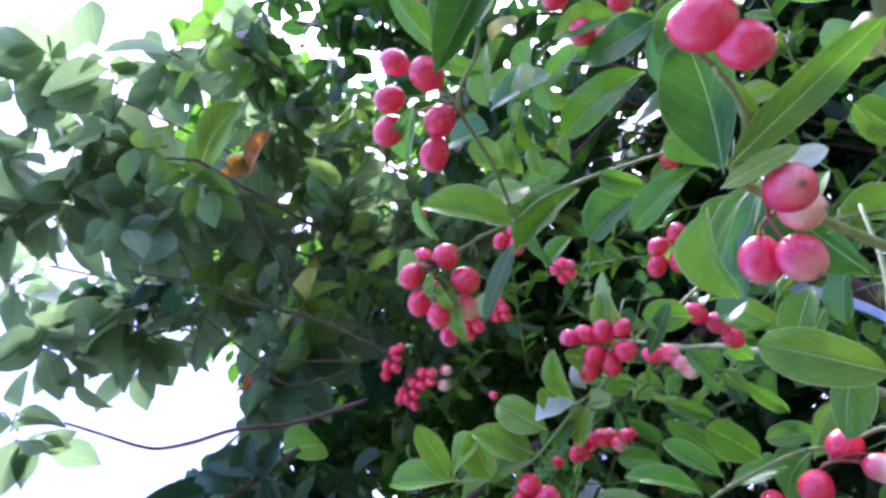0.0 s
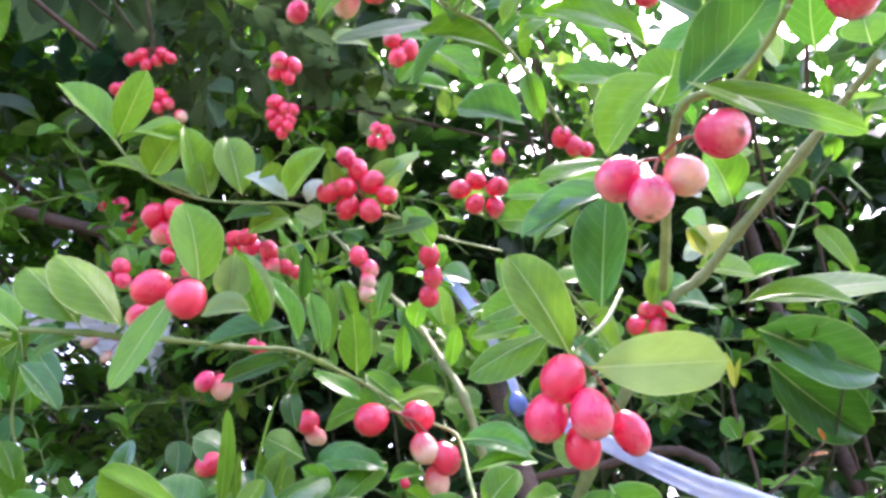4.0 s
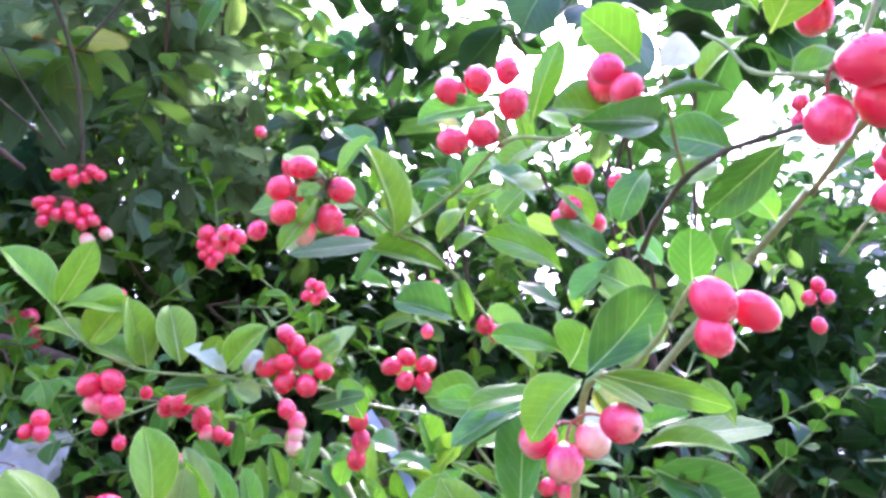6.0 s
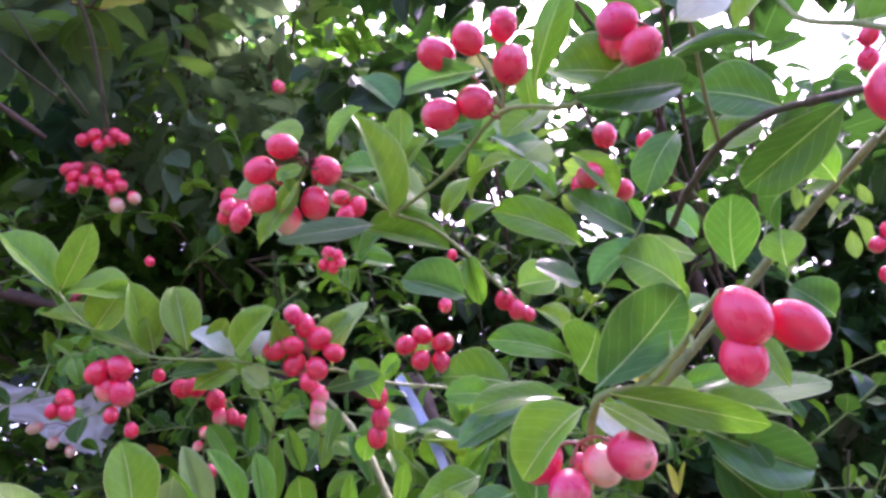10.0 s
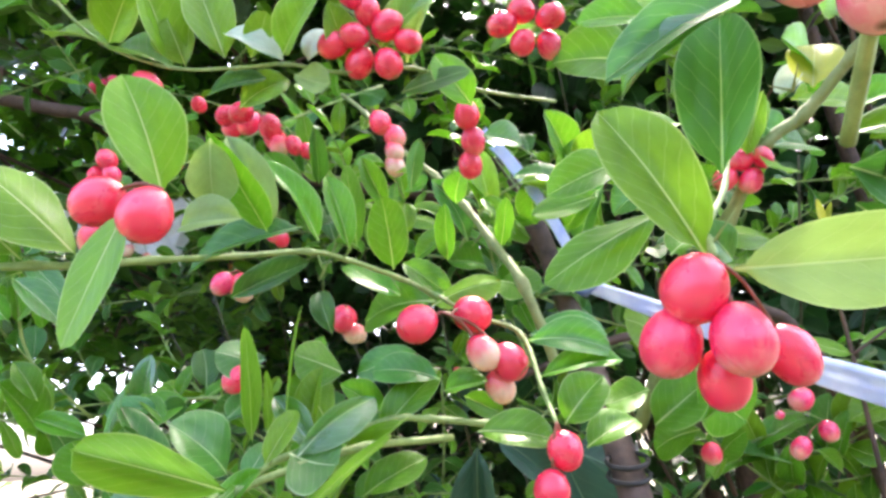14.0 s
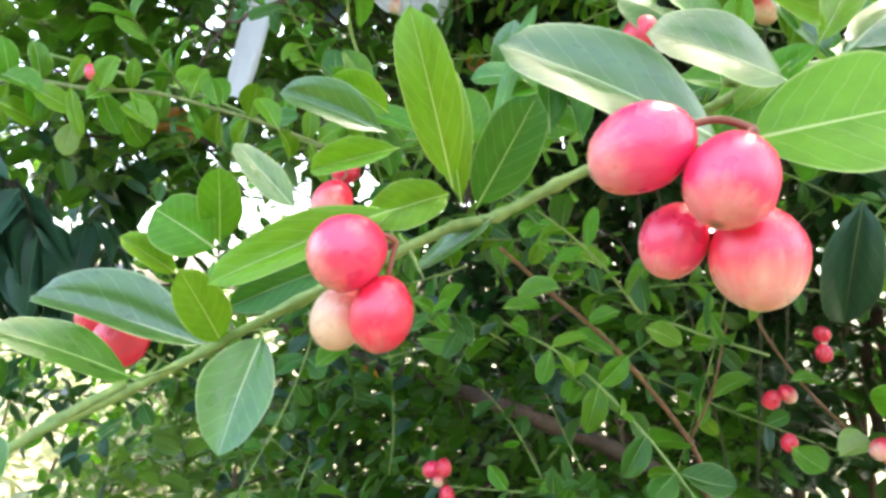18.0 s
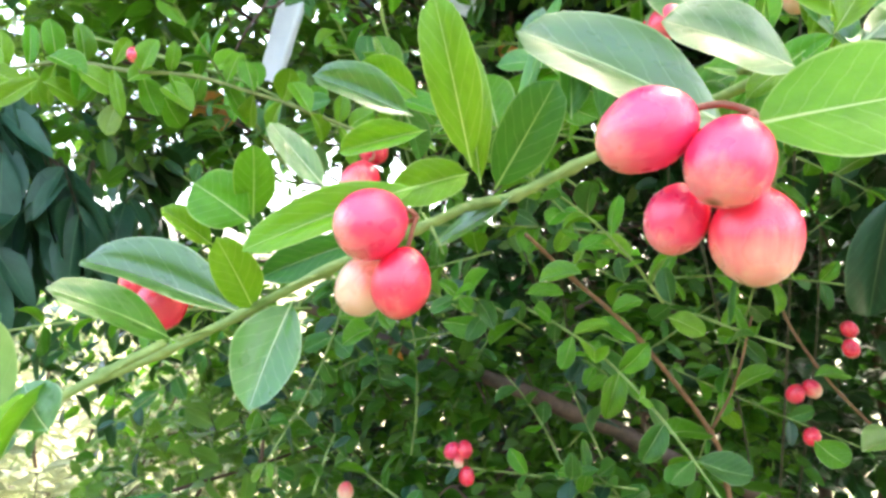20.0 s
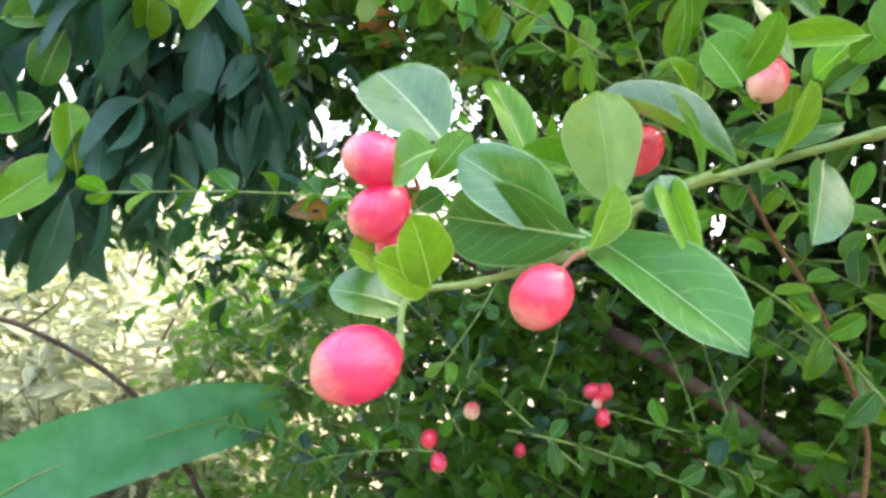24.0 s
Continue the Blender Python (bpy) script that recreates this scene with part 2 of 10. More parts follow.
BERRY = berry_material()
STEM = {
    "green": bark_material("green_stem", (0.13, 0.21, 0.045), (0.31, 0.41, 0.12), 160.0, 0.55, 0.3),
    "grey": bark_material("grey_green_stem", (0.155, 0.19, 0.055), (0.27, 0.31, 0.105), 160.0, 0.65, 0.4),
    "dark": bark_material("dark_twig_bark", (0.034, 0.036, 0.016), (0.11, 0.105, 0.05), 140.0),
    "brown": bark_material("brown_twig_bark", (0.16, 0.075, 0.035), (0.32, 0.17, 0.09), 120.0),
    "bark": bark_material("brown_branch_bark", (0.045, 0.028, 0.020), (0.15, 0.092, 0.066), 70.0),
    "red": bark_material("red_stalk", (0.18, 0.05, 0.025), (0.34, 0.12, 0.07), 150.0, 0.55, 0.3),
}
RIBBON = plain_material("blue_plastic_ribbon", (0.52, 0.60, 0.86), (0.76, 0.82, 0.95), 0.34, 45.0, 0.25, 0.6)
KNOT = plain_material("blue_ribbon_knot", (0.10, 0.16, 0.42), (0.22, 0.30, 0.60), 0.4, 60.0, 0.1)
BAG = plain_material("clear_plastic_bag", (0.82, 0.80, 0.80), (0.95, 0.93, 0.93), 0.2, 14.0, 0.4, 0.9)
WIRE = plain_material("black_wire", (0.012, 0.012, 0.013), (0.03, 0.03, 0.03), 0.5)
EARTH = plain_material("dry_earth", (0.06, 0.06, 0.035), (0.13, 0.12, 0.07), 0.95, 3.0)


# ---- builders ----
def link(name, mesh, material, parent=None, label=""):
    """Link a mesh as one object under a thing or a part."""
    if material is not None and not mesh.materials:
        mesh.materials.append(material)
    ob = new(name, mesh)
    ob.parent = parent
    return tagged(ob, label)


def part(name, bm, material, parent, label="", smooth=True):
    mesh = bpy.data.meshes.new(name)
    bm.to_mesh(mesh)
    bm.free()
    for face in mesh.polygons:
        face.use_smooth = smooth
    return link(name, mesh, material, parent, label)


def thing(name, label, category, group="", kind=""):
    return tagged(new(name), label, category, group, kind)


def smoothed(points, steps=5):
    """A soft curve through the points."""
    pts = [Vector(p) for p in points]
    if len(pts) < 3:
        return [pts[0].lerp(pts[-1], k / steps) for k in range(steps + 1)]
    ends = [pts[0] * 2 - pts[1], *pts, pts[-1] * 2 - pts[-2]]
    out = []
    for a, b, c, d in zip(ends, ends[1:], ends[2:], ends[3:]):
        for k in range(steps):
            s = k / steps
            out.append(0.5 * (2 * b + (c - a) * s + (2 * a - 5 * b + 4 * c - d) * s * s + (3 * b - a - 3 * c + d) * s ** 3))
    return [*out, pts[-1]]


def tube_into(bm, line, r0, r1, sides=7, rough=0.0, seed=0, knots=()):
    """A tapered tube along a line, with swollen knots at some of its points."""
    rng = random.Random(seed)
    rings, n, turn = [], len(line), None
    for i, p in enumerate(line):
        ahead = (line[min(i + 1, n - 1)] - line[max(i - 1, 0)]).normalized()
        turn = ahead.orthogonal().normalized() if turn is None else (turn - ahead * turn.dot(ahead)).normalized()
        side = ahead.cross(turn)
        r = (r0 + (r1 - r0) * i / max(1, n - 1)) * (1.35 if i in knots else 1.0)
        rings.append([bm.verts.new(p + (turn * math.cos(a) + side * math.sin(a)) * r * (1 + rng.uniform(-rough, rough)))
                      for a in (2 * math.pi * k / sides for k in range(sides))])
    for one, two in zip(rings, rings[1:]):
        for k in range(sides):
            bm.faces.new((one[k], one[(k + 1) % sides], two[(k + 1) % sides], two[k]))
    bm.faces.new(rings[0][::-1])
    bm.faces.new(rings[-1])


def leaf_shape(seed, widest=0.55, fold=0.10, curl=0.12, wave=0.02, twist=0.0, blunt=0.55, roll=0.0, rows=16, cols=6):
    """Points, faces and UVs of one blade: base at the origin, tip at y = 1, one wide, facing +z."""
    rng = random.Random(seed)
    phase, lean = rng.uniform(0, 6), rng.uniform(-0.04, 0.04)
    a, b = widest / (1 - widest) * blunt, blunt
    peak = widest ** a * (1 - widest) ** b
    verts, uvs, faces = [], [], []
    for i in range(rows + 1):
        u = i / rows
        s = max(0.0, (u - 0.05) / 0.95)
        half = 0.5 * (s ** a * max(0.0, 1 - s) ** b / peak) if u > 0.05 else 0.0
        half = max(half, 0.018 if u < 0.06 else 0.004)
        for j in range(cols + 1):
            v = 2 * j / cols - 1
            x = v * half * (1 + 0.035 * math.sin((11 if v > 0 else 9) * u + phase * (1 if v > 0 else 2)))
            z = fold * (1.6 * abs(v) - 0.8 * v * v) * half * 2 - curl * (u - 0.25) ** 2 + wave * abs(v) * math.sin(7 * u + phase + (1.3 if v > 0 else 0)) + twist * x * u + roll * max(0.0, v) ** 2 * half
            verts.append((x + lean * math.sin(math.pi * u), u - 0.04 * half * abs(v), z))
            uvs.append((0.5 + 0.5 * v * max(half * 2, 0.05), u))
    for i in range(rows):
        for j in range(cols):
            k = i * (cols + 1) + j
            faces.append((k, k + 1, k + cols + 2, k + cols + 1))
    return verts, faces, uvs


def leaf_mesh(name, *args, **kw):
    verts, faces, uvs = leaf_shape(*args, **kw)
    mesh = bpy.data.meshes.new(name)
    mesh.from_pydata(verts, [], faces)
    layer = mesh.uv_layers.new(name="UVMap")
    for loop in mesh.loops:
        layer.data[loop.index].uv = uvs[loop.vertex_index]
    margin = mesh.uv_layers.new(name="Edge")
    for loop in mesh.loops:
        margin.data[loop.index].uv = (abs(2 * (loop.vertex_index % 7) / 6 - 1), 0.0)
    for face in mesh.polygons:
        face.use_smooth = True
    return mesh


SHAPES = [
    dict(seed=1, widest=0.52, fold=0.17, curl=0.22, wave=0.022),
    dict(seed=2, widest=0.58, fold=0.11, curl=0.36, wave=0.03),
    dict(seed=3, widest=0.48, fold=0.24, curl=0.18, wave=0.018),
    dict(seed=4, widest=0.60, fold=-0.10, curl=0.34, wave=0.026),
    dict(seed=5, widest=0.50, fold=0.26, curl=0.24, wave=0.024, twist=0.35),
    dict(seed=6, widest=0.55, fold=0.13, curl=-0.2, wave=0.03, twist=-0.4),
    dict(seed=7, widest=0.62, fold=0.18, curl=0.48, wave=0.026, blunt=0.45),
    dict(seed=8, widest=0.45, fold=0.26, curl=0.16, wave=0.008),
    dict(seed=9, widest=0.50, fold=0.02, curl=0.05, wave=0.007),
    dict(seed=10, widest=0.55, fold=0.14, curl=0.26, wave=0.02),
    dict(seed=11, widest=0.58, fold=0.20, curl=0.10, wave=0.02, blunt=0.52),
    dict(seed=12, widest=0.60, fold=0.08, curl=0.12, wave=0.02, blunt=0.48),
    dict(seed=13, widest=0.58, fold=0.10, curl=0.16, wave=0.015, roll=0.30),
    dict(seed=14, widest=0.60, fold=-0.14, curl=0.30, wave=0.03, blunt=0.45),
]
LEAF_MESHES = {}


def leaf_of(shape, tone):
    """The shared blade mesh of a shape in a tone."""
    if (shape, tone) not in LEAF_MESHES:
        mesh = leaf_mesh("leaf", **SHAPES[shape])
        mesh.materials.append(LEAF[tone])
        LEAF_MESHES[shape, tone] = mesh
    return LEAF_MESHES[shape, tone]


def leaf(parent, base, tip, facing, width, tone="g", shape=0):
    """One leaf, from its foot to its tip, its upper face turned to facing."""
    base, along = Vector(base), Vector(tip) - Vector(base)
    size = along.length
    y = along / size
    z = Vector(facing) - y * y.dot(Vector(facing))
    z = z.normalized() if z.length > 1e-4 else y.orthogonal().normalized()
    x = y.cross(z)
    ob = new("leaf", leaf_of(shape % len(SHAPES), tone))
    ob.parent = parent
    m = Matrix((x * width, y * size, z * size)).transposed().to_4x4()
    m.translation = base
    ob.matrix_basis = m
    return ob


def branch(parent, points, r0, r1, bark="green", label="", knots=True, seed=0, name="branch", spines=0):
    line = smoothed(points, 6)
    bm = bmesh.new()
    tube_into(bm, line, r0, r1, 8, 0.1, seed, {6 * k for k in range(1, len(points) - 1)} if knots else ())
    rng = random.Random(seed + 5)
    for k in range(spines):
        i = rng.randrange(2, len(line) - 2)
        way = Vector((rng.uniform(-1, 1), rng.uniform(-1, 1), rng.uniform(-1, 1))).normalized()
        tube_into(bm, [line[i], line[i] + way * 0.008, line[i] + way * 0.016], r1 * 0.45, r1 * 0.08, 5)
    return part(name, bm, STEM[bark], parent, label)


def thorns(parent, node, count, size, seed):
    """Thin straight thorns that stand out from a node."""
    rng = random.Random(seed)
    for _ in range(count):
        way = Vector((rng.uniform(-1, 1), rng.uniform(-0.6, 0.6), rng.uniform(-0.5, 1))).normalized() * size * rng.uniform(0.6, 1.1)
        bm = bmesh.new()
        tube_into(bm, [Vector(node), Vector(node) + way * 0.5, Vector(node) + way], 0.0007, 0.00015, 5)
        part("thorn", bm, STEM["grey"], parent)


def berry_mesh(seed):
    rng = random.Random(seed)
    bm = bmesh.new()
    bmesh.ops.create_uvsphere(bm, u_segments=20, v_segments=14, radius=1.0)
    for v in bm.verts:
        lump = noise.noise(v.co * 1.2 + Vector((seed * 7.0, 0, 0))) * 0.05
        taper = 1 - 0.05 * v.co.z
        dent = 0.06 * max(0.0, v.co.z - 0.9) * 10
        v.co = Vector((v.co.x * (1 + lump) * taper, v.co.y * (1 + lump) * taper, v.co.z * (1 + lump * 0.4) - dent * 0.12 + (0.03 if v.co.z < -0.985 else 0) * -1))
    mesh = bpy.data.meshes.new("berry")
    bm.to_mesh(mesh)
    bm.free()
    for face in mesh.polygons:
        face.use_smooth = True
    mesh.materials.append(BERRY)
    return mesh


BERRY_MESHES = [berry_mesh(k) for k in range(5)]


def cluster(node, berries, label="", group="berry clusters on the shrub", cup=True):
    """A bunch that hangs at node. berries: x, y, z, radius, length over width, ripeness."""
    words = label or ("single pink berry on a short stalk" if len(berries) == 1 else "bunch of ripe pink-red berries hanging from a twig")
    bunch = thing("berry_cluster", words, "berries", group)
    bunch.location = node
    foot = Vector(node)
    for k, (x, y, z, r, longer, ripe) in enumerate(berries):
        spot = Vector((x, y, z)) - foot
        up = (-spot).normalized() if spot.length > 1e-4 else Vector((0, 0, 1))
        up = (up + Vector((0, 0, 0.35))).normalized()
        ob = new("berry", BERRY_MESHES[int(abs(x * 1000 + z * 777)) % 5])
        ob.parent = bunch
        ob.color = (ripe, 0, 0, 1)
        ob.matrix_basis = Matrix.LocRotScale(spot, up.to_track_quat("Z", "Y"), (r * 0.98, r * 0.98, r * longer * 1.06))
        top = spot + up * r * longer * 0.95
        if (top).length > 0.002:
            bm = bmesh.new()
            tube_into(bm, smoothed([(0, 0, 0), top * 0.5 + Vector((0, 0, 0.12)) * top.length, top], 4), max(0.0007, r * 0.09), max(0.0006, r * 0.08), 6)
            part("stalk", bm, STEM["red"] if r > 0.0085 else STEM["green"], bunch)
    return bunch


def sprig(parent, start, way, size, pairs, seed, leaf_size=0.045, tones="gggyd", bark="green", droop=0.0, thick=0.0022):
    """A leafy shoot: a curved stem with opposite pairs of leaves, each a part of its own."""
    rng = random.Random(seed)
    way = Vector(way).normalized()
    bend = Vector((rng.uniform(-1, 1), rng.uniform(-1, 1), rng.uniform(-0.6, 0.8))) * 0.35
    pts = [Vector(start) + way * size * s + bend * size * s * s + Vector((0, 0, -droop * size * s * s)) for s in (0, 0.25, 0.5, 0.75, 1.0)]
    stem = branch(parent, pts, thick * 0.8, thick * 0.35, bark, seed=seed, name="shoot")
    line = smoothed(pts, 12)
    turn = rng.uniform(0, 6.28)
    for k in range(pairs):
        s = 0.12 + 0.88 * k / max(1, pairs - 1)
        i = min(len(line) - 2, int(s * (len(line) - 1)))
        p, ahead = line[i], (line[i + 1] - line[i]).normalized()
        turn += 1.57 + rng.uniform(-0.4, 0.4)
        a = ahead.orthogonal().normalized()
        b = ahead.cross(a)
        for sign in (1, -1):
            if rng.random() < 0.06:
                continue
            out = (a * math.cos(turn) + b * math.sin(turn)) * sign
            axis = (out * rng.uniform(0.7, 1.1) + ahead * rng.uniform(0.3, 0.8) + Vector((0, 0, rng.uniform(-0.15, 0.25)))).normalized()
            grow = leaf_size * rng.uniform(0.7, 1.2) * (1 - 0.25 * s)
            face = (Vector((0, -0.35, 0.8)) + ahead * 0.5 + Vector((rng.uniform(-0.5, 0.5), rng.uniform(-0.5, 0.5), rng.uniform(-0.3, 0.3))))
            leaf(stem, p, p + axis * grow, face, grow * rng.uniform(0.46, 0.62), rng.choice(tones), rng.randrange(7))
    return stem


def foliage(parent, name, material, centres, leaf_size, seed, hang=0.3, slim=0.45, label="", kind="stuff"):
    """Many leaves in one mesh, set in sprays along thin twigs. centres: x, y, z, reach, number of leaves, flatness."""
    rng = np.random.default_rng(seed)
    tip = 0.62 if leaf_size < 0.065 else 0.82
    templates = [leaf_shape(k, 0.5 if k % 2 else 0.44, 0.14, 0.22, 0.03, blunt=tip, rows=6, cols=2) for k in range(5)]
    verts, faces, uvs, at = [], [], [], 0
    wood = bmesh.new()
    for cx, cy, cz, reach, count, flat in centres:
        left = int(count)
        while left > 0:
            way = rng.normal(size=3)
            way /= np.linalg.norm(way)
            way[2] -= hang * 0.5
            way /= np.linalg.norm(way)
            per = min(left, int(rng.integers(5, 10)))
            left -= per
            root = np.array((cx, cy, cz)) + rng.normal(size=3) * reach * 0.32 * (1, 1, flat)
            length = min(reach * 0.8, leaf_size * 0.42 * per)
            side = np.cross(way, (0, 0, 1.0))
            side /= np.linalg.norm(side) + 1e-6
            bend = rng.normal(size=3) * 0.2 + (0, 0, -0.25 * hang)
            stem = []
            for k in range(per):
                s = (k + 0.6) / per
                p = root + way * length * s + bend * length * s * s
                stem.append(p)
                last = k == per - 1
                axis = way * (1.0 if last else 0.45) + side * (0.0 if last else (0.9 if k % 2 else -0.9)) + rng.normal(size=3) * 0.3 + (0, 0, -hang * 1.1)
                axis /= np.linalg.norm(axis)
                face = np.array((0, -0.2, 0.8)) + rng.normal(size=3) * 0.5
                face -= axis * (face @ axis)
                face /= np.linalg.norm(face)
                size = leaf_size * rng.uniform(0.6, 1.25)
                tv, tf, tu = templates[rng.integers(5)]
                tv = np.array(tv)
                across = np.cross(axis, face)
                verts.append(p + (tv[:, :1] * across * slim + tv[:, 1:2] * axis + tv[:, 2:] * face) * size)
                faces.extend([tuple(i + at for i in f) for f in tf])
                uvs.append(np.array(tu))
                at += len(tv)
            if len(stem) > 2:
                tube_into(wood, [Vector(root), Vector(stem[len(stem) // 2]), Vector(stem[-1])], leaf_size * 0.022, leaf_size * 0.010, 3)
    mesh = bpy.data.meshes.new(name)
    mesh.from_pydata(np.concatenate(verts).tolist(), [], faces)
    layer = mesh.uv_layers.new(name="UVMap")
    flat_uv = np.concatenate(uvs)
    which = np.empty(len(mesh.loops), np.int32)
    mesh.loops.foreach_get("vertex_index", which)
    layer.data.foreach_set("uv", flat_uv[which].ravel())
    mesh.polygons.foreach_set("use_smooth", np.ones(len(mesh.polygons), bool))
    tagged(part("twig", wood, STEM["dark"], parent), kind=kind)
    ob = link(name, mesh, material, parent, label)
    return tagged(ob, kind=kind)

# ---- ground ----
def ground_sheet():
    """One sheet of rough earth that reaches the horizon."""
    bm = bmesh.new()
    steps = [-400, -120, -40, -14, -8, -5, -3, -2, -1, 0, 1, 2, 3, 4, 5, 7, 10, 14, 40, 120, 400]
    grid = [[bm.verts.new((x, y, 0.05 * noise.noise(Vector((x * 0.4, y * 0.4, 0))) if max(abs(x), abs(y)) < 30 else 0)) for x in steps] for y in steps]
    for a, b in zip(grid, grid[1:]):
        for k in range(len(steps) - 1):
            bm.faces.new((a[k], a[k + 1], b[k + 1], b[k]))
    return tagged(part("ground", bm, EARTH, None), "dry brown earth under the shrubs", "ground", kind="structure")


ground_sheet()

# ---- the berry shrub ----
shrub = thing("berry_shrub", "leafy thorny shrub full of pink berries, in front of taller trees", "shrub")
# upper shoot with a row of light leaves
row = branch(shrub, [(-0.356, 0.64, 2.016), (-0.323, 0.651, 1.969), (-0.294, 0.666, 1.939), (-0.244, 0.669, 1.913), (-0.2, 0.675, 1.908), (-0.165, 0.678, 1.906), (-0.126, 0.685, 1.896), (-0.084, 0.7, 1.901), (-0.048, 0.741, 1.902), (0.01, 0.794, 1.911)], 0.0011, 0.0014, "green", "", seed=30, spines=4)
leaf(row, (-0.32, 0.646, 1.965), (-0.369, 0.618, 2.019), (0.68, -0.68, 0.27), 0.0353, "y", 2)
leaf(row, (-0.317, 0.645, 1.967), (-0.281, 0.609, 2.006), (0.23, -0.58, -0.78), 0.0277, "y", 1)
leaf(row, (-0.315, 0.647, 1.964), (-0.257, 0.629, 1.965), (-0.26, -0.81, 0.53), 0.0453, "y", 6)
leaf(row, (-0.29, 0.662, 1.936), (-0.344, 0.667, 1.965), (0.28, -0.72, 0.63), 0.0368, "y", 0)
leaf(row, (-0.288, 0.662, 1.937), (-0.253, 0.635, 1.967), (-0.03, -0.77, -0.63), 0.0339, "y", 2)
leaf(row, (-0.247, 0.673, 1.917), (-0.295, 0.672, 1.945), (0.33, -0.77, 0.55), 0.0403, "g", 2)
leaf(row, (-0.246, 0.673, 1.918), (-0.248, 0.636, 1.966), (0.86, -0.43, -0.3), 0.0325, "y", 2)
leaf(row, (-0.209, 0.676, 1.918), (-0.226, 0.664, 1.977), (0.42, -0.91, -0.07), 0.0330, "y", 2)
leaf(row, (-0.237, 0.675, 1.916), (-0.236, 0.653, 1.94), (0.82, -0.39, -0.42), 0.0308, "y", 3)
leaf(row, (-0.169, 0.68, 1.915), (-0.133, 0.649, 1.939), (-0.43, -0.81, -0.4), 0.0347, "y", 4)
leaf(row, (-0.191, 0.678, 1.915), (-0.173, 0.668, 1.941), (-0.09, -0.95, -0.31), 0.0167, "y", 5)
leaf(row, (-0.167, 0.682, 1.91), (-0.196, 0.658, 1.932), (0.73, -0.64, 0.24), 0.0257, "w", 6)
leaf(row, (-0.152, 0.684, 1.91), (-0.141, 0.69, 1.938), (0.05, -0.98, 0.18), 0.0186, "w", 2)
leaf(row, (-0.205, 0.69, 1.887), (-0.172, 0.688, 1.906), (0.02, -0.99, -0.15), 0.0249, "y", 6)
leaf(row, (-0.126, 0.688, 1.905), (-0.127, 0.659, 1.933), (0.51, -0.6, -0.62), 0.0220, "y", 2)
leaf(row, (-0.226, 0.684, 1.898), (-0.184, 0.68, 1.905), (-0.13, -0.97, 0.21), 0.0176, "d", 9)
leaf(row, (-0.087, 0.692, 1.902), (-0.061, 0.683, 1.962), (-0.4, -0.91, 0.04), 0.0261, "p", 9)
leaf(row, (-0.105, 0.687, 1.909), (-0.067, 0.679, 1.948), (-0.18, -0.98, -0.04), 0.0251, "y", 6)
leaf(row, (-0.093, 0.7, 1.884), (-0.046, 0.705, 1.897), (0.04, -0.95, 0.3), 0.0204, "d", 8)
leaf(row, (-0.163, 0.686, 1.903), (-0.132, 0.676, 1.88), (-0.06, -0.94, 0.34), 0.0160, "p", 5)
# fruiting shoot with a pair of berries under a broad leaf
pairs = branch(shrub, [(-0.251, 0.537, 1.738), (-0.221, 0.552, 1.74), (-0.205, 0.56, 1.74), (-0.193, 0.589, 1.749), (-0.176, 0.637, 1.762), (-0.149, 0.674, 1.772), (-0.133, 0.702, 1.772), (-0.111, 0.733, 1.766), (-0.093, 0.758, 1.758), (-0.078, 0.775, 1.738)], 0.0019, 0.0016, "green", "", seed=35, spines=6)
leaf(pairs, (-0.144, 0.610, 1.763), (-0.140, 0.548, 1.784), (0.36, -0.88, -0.29), 0.0168, "g", 12)
leaf(pairs, (-0.140, 0.548, 1.784), (-0.143, 0.557, 1.758), (0.36, -0.88, 0.01), 0.0208, "p", 13)
leaf(pairs, (-0.148, 0.53, 1.754), (-0.153, 0.511, 1.796), (0.74, -0.64, -0.22), 0.0282, "y", 0)
leaf(pairs, (-0.156, 0.521, 1.745), (-0.184, 0.527, 1.698), (-0.25, -0.97, 0.02), 0.0245, "y", 8)
leaf(pairs, (-0.2, 0.553, 1.741), (-0.23, 0.526, 1.784), (0.81, -0.53, 0.24), 0.0340, "y", 3)
leaf(pairs, (-0.221, 0.545, 1.741), (-0.255, 0.530, 1.780), (0.6, -0.77, 0.23), 0.0295, "y", 3)
leaf(pairs, (-0.212, 0.564, 1.743), (-0.181, 0.546, 1.757), (-0.6, -0.72, 0.36), 0.0187, "b", 1)
leaf(pairs, (-0.227, 0.552, 1.738), (-0.248, 0.547, 1.73), (0.13, -0.93, 0.35), 0.0147, "g", 1)
leaf(pairs, (-0.161, 0.563, 1.753), (-0.13, 0.553, 1.751), (-0.26, -0.9, 0.35), 0.0192, "p", 2)
leaf(pairs, (-0.132, 0.624, 1.77), (-0.201, 0.622, 1.758), (-0.07, -0.84, 0.54), 0.0258, "d", 9)
leaf(pairs, (-0.196, 0.669, 1.748), (-0.15, 0.674, 1.768), (0.06, -0.99, 0.09), 0.0183, "d", 0)
leaf(pairs, (-0.145, 0.684, 1.78), (-0.162, 0.653, 1.828), (0.93, -0.36, 0.11), 0.0231, "g", 9)
leaf(pairs, (-0.136, 0.711, 1.782), (-0.147, 0.704, 1.836), (0.56, -0.83, 0), 0.0183, "g", 0)
leaf(pairs, (-0.115, 0.742, 1.774), (-0.113, 0.711, 1.818), (0.22, -0.79, -0.57), 0.0272, "g", 5)
leaf(pairs, (-0.145, 0.756, 1.798), (-0.139, 0.721, 1.848), (0.89, -0.32, -0.32), 0.0251, "g", 8)
